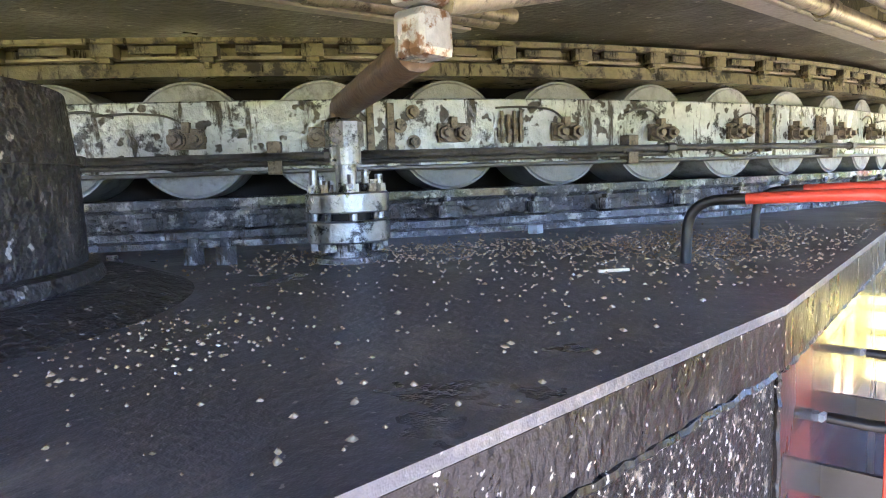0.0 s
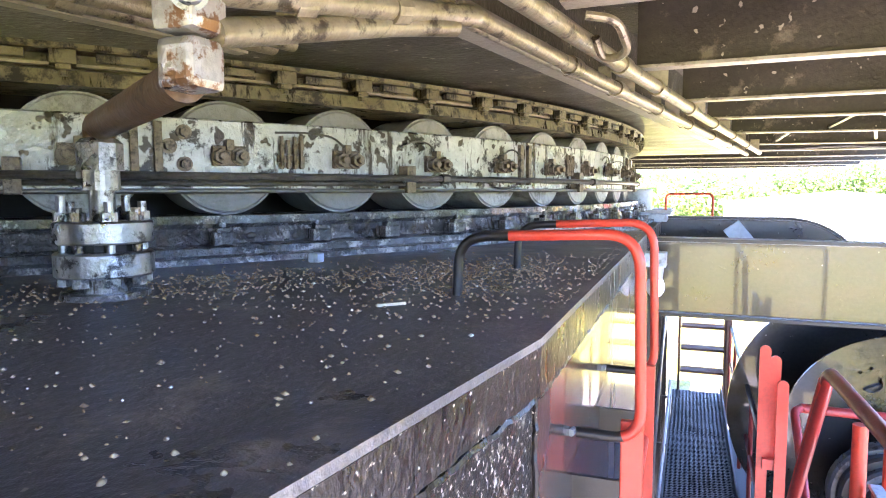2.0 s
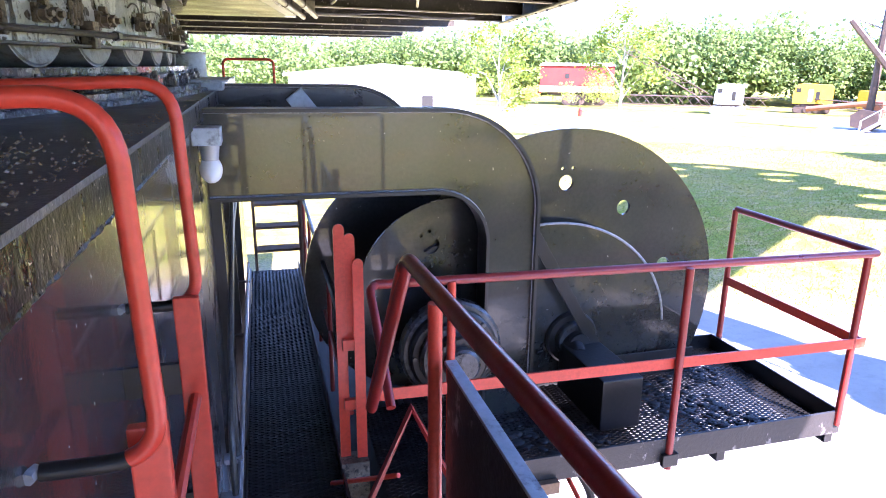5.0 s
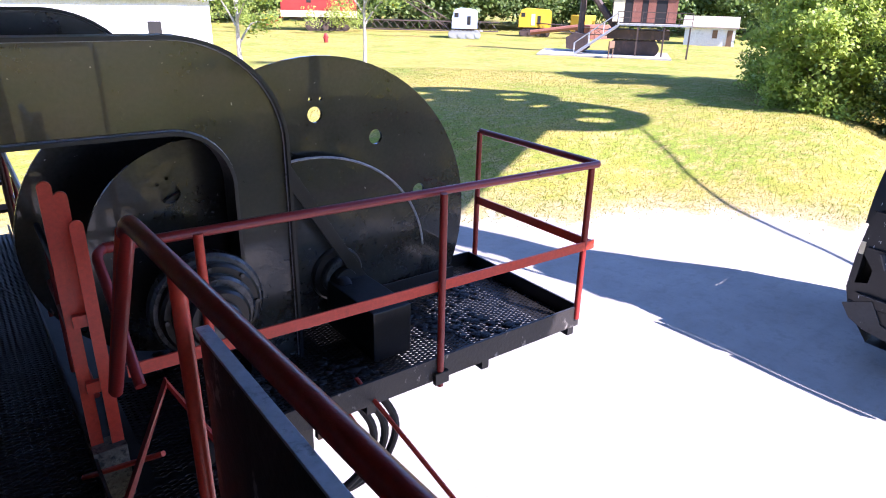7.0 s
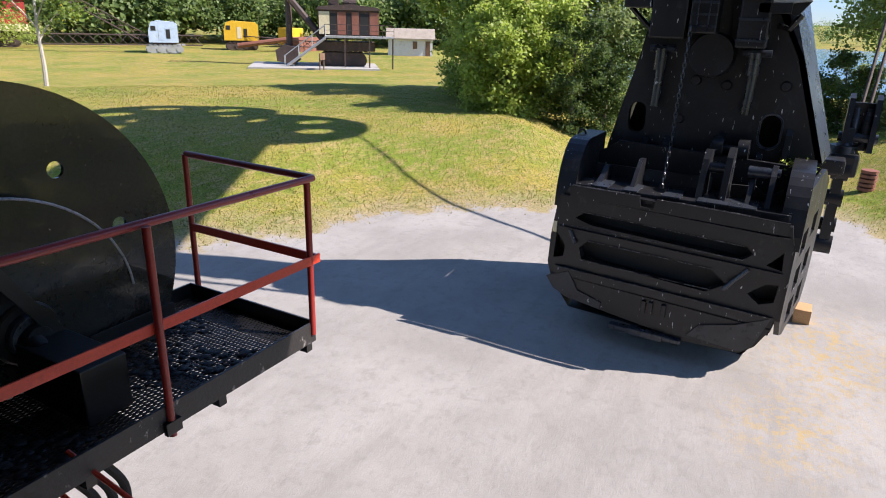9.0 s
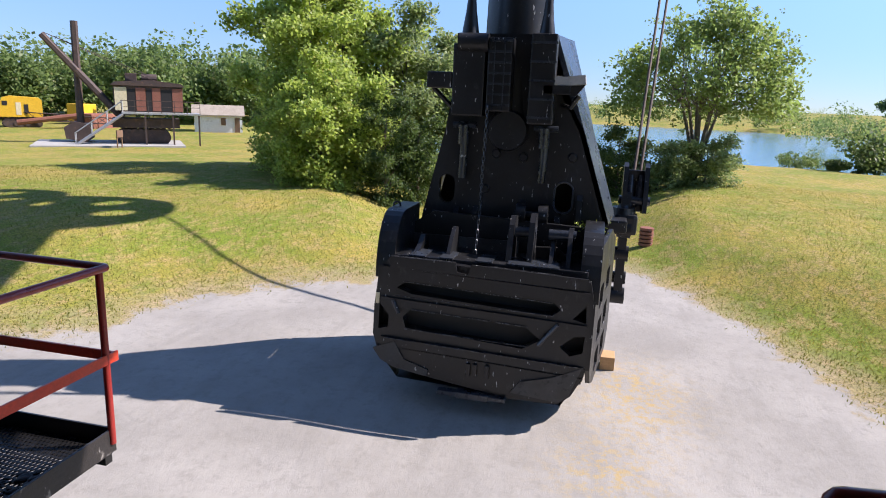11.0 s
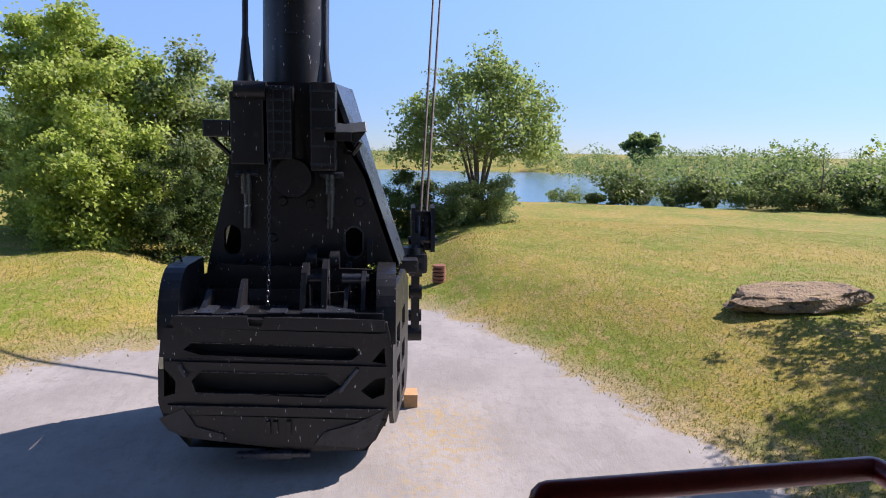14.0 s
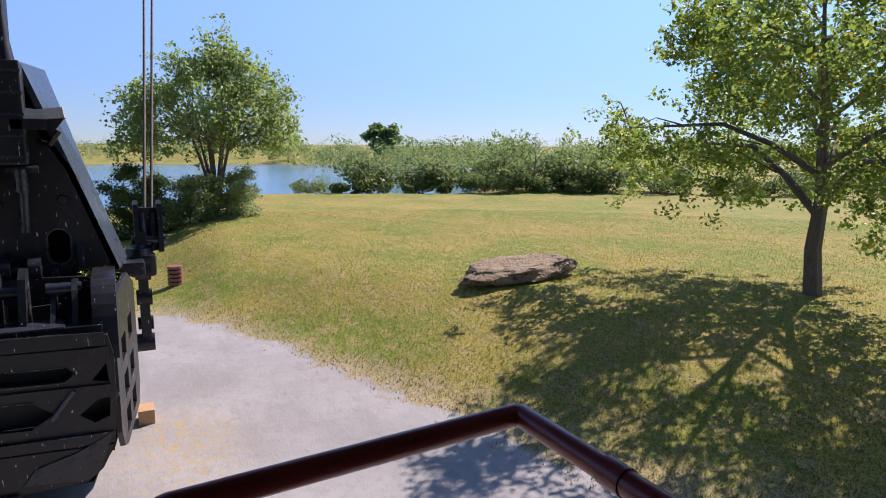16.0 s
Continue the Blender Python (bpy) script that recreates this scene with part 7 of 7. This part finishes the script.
def crane(x, y, mat, label, boom_to, cab_w=3.2, tracks=None):
    m = facing(x, y)
    t = thing("crawler_crane", m.translation, label, "crane", "parked machines")
    for yy in (-0.9, 0.9):
        crawler(t, m, -2.0, 2.0, yy, 0.85, tracks or M["galvanised"])
    part("turntable", spun(box(B(), -1.2, 1.2, -1.0, 1.0, 0.86, 1.15), m), M["far_dark"], t)
    prof = [(-cab_w / 2, 1.16), (cab_w / 2, 1.16), (cab_w / 2, 3.1), (cab_w / 2 - 0.3, 3.35), (-cab_w / 2 + 1.0, 3.5), (-cab_w / 2 + 0.3, 3.3), (-cab_w / 2, 2.4)]
    cab = part("cab", spun(prism(B(), prof, "y", -1.2, 1.2), m), mat, t)
    part("window", spun(box(B(), -cab_w / 2 + 0.3, -cab_w / 2 + 0.8, -1.23, -1.2, 2.45, 2.95), m), M["dark_void"], cab)
    part("door", spun(box(B(), 0.3, 0.72, -1.23, -1.2, 1.6, 2.6), m), M["dark_void"], cab)
    part("side_panel", spun(box(B(), -0.5, 0.0, -1.225, -1.2, 1.4, 2.8), m), M["cream"] if mat == M["yellow"] else mat, cab)
    lattice(t, m, (-cab_w / 2 - 0.1, 0, 1.4), boom_to, 0.9, 0.7, M["far_dark"])
    return t


crane(52.9, 66.8, M["blue"], "faded blue crawler crane with a dark lattice boom", (-14, -1, 8.5), 3.1)
yc = crane(64.2, 66.1, M["yellow"], "yellow crawler shovel with a cream side panel", (9.5, -3.5, 0.9), 4.2, M["far_dark"])
my = facing(64.2, 66.1)
part("dipper_arm", spun(rod(B(), (-0.5, -2.5, 0.6), (5.5, -3.5, 1.5), 0.3, 0.3, 8), my), M["far_rust"], yc)
bin_ = thing("rusty_bin", (69, 59, 0.3), "low rusty steel bin behind the cranes", "bin")
part("bin_wall", box(B(), 67.0, 71.5, 59, 61.5, 0.2, 2.0, 0.05), M["far_rust"], bin_)
barn = thing("yellow_trailer", (74, 66, 0.3), "low yellow machine parked behind the rusty bin", "machine")
part("body", box(B(), 73, 76, 66, 68, 0.6, 2.9, 0.1), M["yellow"], barn)
part("base", box(B(), 73.2, 75.8, 66.2, 67.8, 0.2, 0.6), M["far_dark"], barn)

# steam shovel with a deck and stairs
m = facing(53.6, 41.8)
ss = thing("old_steam_shovel", m.translation, "rusty old shovel with panelled house on a raised deck", "shovel", "parked machines")
for yy in (-1.2, 1.2):
    crawler(ss, m, -2.2, 2.4, yy, 1.3)
part("frame", spun(box(B(), -2.4, 3.2, -1.6, 1.6, 1.5, 2.3), m), M["far_dark"], ss)
house = part("house", spun(box(B(), -2.2, 3.6, -1.0, 2.2, 2.9, 5.2, 0.04), m), M["far_dark"], ss)
for k, (x0, x1, mt) in enumerate(((-2.1, -1.1, "cream"), (-0.35, 0.45, "far_rust"), (1.0, 1.7, "far_rust"), (2.7, 3.58, "far_rust"))):
    part("wall_panel", spun(box(B(), x0, x1, -1.06, -1.01, 3.0, 5.05), m), M[mt], house)
for x0, x1 in ((-1.05, -0.4), (0.5, 0.95), (1.75, 2.65)):
    part("opening", spun(box(B(), x0, x1, -1.04, -1.012, 3.0, 4.9), m), M["dark_void"], house)
part("roof", spun(prism(B(), [(-2.4, 5.2), (3.8, 5.2), (3.5, 5.5), (0.8, 5.75), (-2.1, 5.5)], "y", -1.2, 2.4), m), M["far_dark"], ss)
part("roof_gear", spun(box(rod(B(), (0.2, 0.5, 5.9), (1.5, 0.5, 5.9), 0.4, 0.4, 12), -1.2, -0.2, 0.2, 0.9, 5.6, 6.3, 0.05), m), M["far_dark"], ss)
part("deck", spun(box(B(), -1.6, 4.9, -2.9, -1.07, 2.75, 2.9), m), M["galvanised"], ss)
for x in (0.3, 2.6, 4.8):
    for y in (-2.8,):
        part("deck_post", spun(box(B(), x - 0.07, x + 0.07, y - 0.07, y + 0.07, 0, 2.75), m), M["far_dark"], ss)
part("deck_rail", spun(box(box(B(), -1.6, 4.9, -2.92, -2.88, 3.9, 3.96), -1.6, 4.9, -2.92, -2.88, 3.4, 3.44), m), M["far_dark"], ss)
for k in range(7):
    part("rail_post", spun(box(B(), -1.6 + k * 1.08, -1.55 + k * 1.08, -2.92, -2.88, 2.9, 3.95), m), M["far_dark"], ss)
for k in range(13):
    part("stair_tread", spun(box(B(), -1.75 - 0.28 * k, -1.45 - 0.28 * k, -2.9, -1.9, 2.68 - 0.21 * k, 2.73 - 0.21 * k), m), M["galvanised"], ss)
for y in (-2.95, -1.85):
    part("stringer", spun(rod(B(), (-1.5, y, 2.7), (-5.3, y, 0.0), 0.12, 0.12, 4), m), M["galvanised"], ss)
    part("stair_rail", spun(rod(B(), (-1.5, y, 3.85), (-5.3, y, 1.05), 0.05, 0.05, 6), m), M["galvanised"], ss)
    for s in (0, 0.33, 0.66, 1):
        part("stair_post", spun(rod(B(), (-1.5 - 3.8 * s, y, 2.7 - 2.7 * s), (-1.5 - 3.8 * s, y, 3.85 - 2.8 * s), 0.04, 0.04, 6), m), M["galvanised"], ss)
for y in (-0.5, 0.7):
    part("boom_side", spun(rod(B(), (-1.6, y, 2.3), (-7.4, y, 9.2), 0.32, 0.25, 6), m), M["far_dark"], ss)
part("dipper_stick", spun(rod(B(), (-4.9, 0.1, 10.5), (-5.0, 0.1, 1.3), 0.3, 0.3, 6), m), M["far_dark"], ss)
part("bucket", spun(prism(B(), [(-6.2, 0.4), (-4.6, 0.1), (-4.0, 0.5), (-4.3, 1.7), (-5.5, 1.9), (-6.3, 1.4)], "y", -0.7, 0.9), m), M["far_dark"], ss)
for k, z in enumerate((5.6, 5.9)):
    part("guy_rope", spun(rod(B(), (1.5, 0.3 * k, z), (-7.3, 0.3 * k, 9.4), 0.03, 0.03, 5), m), M["far_dark"], ss)
pad_m = facing(52.6, 42.4)
slab = thing("concrete_pad", pad_m.translation, "pale concrete pad under the old shovel", "pavement", kind="structure")
part("pad", spun(box(B(), -7.5, 4.5, -4.0, 3.0, -0.15, 0.06), pad_m), M["concrete"], slab)
sign = thing("info_sign", (48.5, 40.5, 0), "small brown board on two posts by the stairs", "sign")
sz = float(ground_height(48.5, 40.5))
part("board", box(B(), 48.2, 48.9, 40.1, 40.16, sz + 0.9, sz + 1.5), M["brown"], sign)
for x in (48.25, 48.8):
    part("post", box(B(), x, x + 0.08, 40.17, 40.25, sz, sz + 1.5), M["brown"], sign)

# shed
m = facing(74.6, 47.0)
shed = thing("shed", m.translation, "small white block shed with a tan gable roof", "shed", "buildings")
shed_wall = part("wall", spun(box(B(), -2.8, 2.8, -1.6, 2.2, 0, 2.2), m), M["white"], shed)
part("roof", spun(prism(B(), [(-2.0, 2.15), (0.25, 3.3), (2.6, 2.15), (2.6, 2.02), (0.25, 3.15), (-2.0, 2.02)], "x", -3.1, 3.1), m), M["shed_roof"], shed)
part("gable", spun(prism(B(), [(-1.62, 2.2), (0.25, 3.14), (2.22, 2.2)], "x", -2.82, -2.76), m), M["brown"], shed_wall)
for x0, x1, z0, z1 in ((0.3, 0.85, 0.9, 1.8), (1.9, 2.5, 0.0, 1.85)):
    part("door" if z0 == 0 else "window", spun(box(B(), x0, x1, -1.66, -1.6, z0, z1), m), M["brown"], shed_wall)

# red machine house on crawlers, white hall
m = facing(42.6, 86.4)
rb = thing("red_shovel_house", m.translation, "red and cream machine house on dark crawlers", "shovel", "parked machines")
red_house = part("house", spun(box(B(), -4.6, 5.4, -1.6, 2.0, 2.4, 5.3, 0.05), m), M["orange_red"], rb)
part("band", spun(box(B(), -4.62, 5.42, -1.65, -1.6, 1.8, 2.6), m), M["cream"], red_house)
part("roof", spun(prism(B(), [(-4.8, 5.3), (5.6, 5.3), (5.2, 5.7), (-4.4, 5.7)], "y", -1.8, 2.2), m), M["galvanised"], rb)
part("window", spun(box(B(), -1.2, -0.6, -1.63, -1.6, 3.6, 4.3), m), M["dark_void"], red_house)
for yy in (-1.2, 1.4):
    crawler(rb, m, -1.5, 4.5, yy, 1.4)
part("frame", spun(box(B(), -3.5, 4.5, -1.2, 1.5, 1.4, 2.4), m), M["far_dark"], rb)
part("arm", spun(rod(B(), (-4.4, -1, 1.8), (-7.0, -1.5, 0.5), 0.2, 0.2, 8), m), M["orange_red"], rb)
m = facing(11.5, 59.5)
hall = thing("white_hall", m.translation, "long low white hall with a pale flat roof", "building", "buildings")
hall_wall = part("wall", spun(box(B(), -9.0, 7.4, -1.0, 9.0, 0, 4.2), m), M["white"], hall)
part("roof", spun(prism(B(), [(-9.4, 4.2), (7.8, 4.2), (7.8, 4.45), (-0.8, 5.3), (-9.4, 4.45)], "y", -1.4, 9.4), m), M["galvanised"], hall)
part("window", spun(box(B(), 2.6, 3.6, -1.04, -1.0, 1.6, 2.6), m), M["dark_void"], hall_wall)
part("plinth", spun(box(B(), -9.02, 7.42, -1.03, -1.0, 0.0, 0.5), m), M["concrete"], hall_wall)
fence = thing("lattice_boom_on_ground", (60, 78, 0.4), "long dark lattice boom lying on the grass behind the cranes", "boom")
lattice(fence, Matrix.Identity(4), (47, 84, 1.2), (63, 72, 1.2), 1.2, 1.2, M["far_dark"], 18)
hydrant = thing("red_hydrant", (33.5, 66, 0), "small red hydrant on the lawn", "hydrant")
gz = float(ground_height(33.5, 66))
part("barrel", rod(rod(B(), (33.5, 66, gz), (33.5, 66, gz + 0.7), 0.22, 0.2, 12), (33.5, 66, gz + 0.7), (33.5, 66, gz + 0.95), 0.26, 0.08, 12), M["orange_red"], hydrant, smooth=True)
part("outlet", rod(B(), (33.2, 66, gz + 0.5), (33.8, 66, gz + 0.5), 0.1, 0.1, 10), M["orange_red"], hydrant)
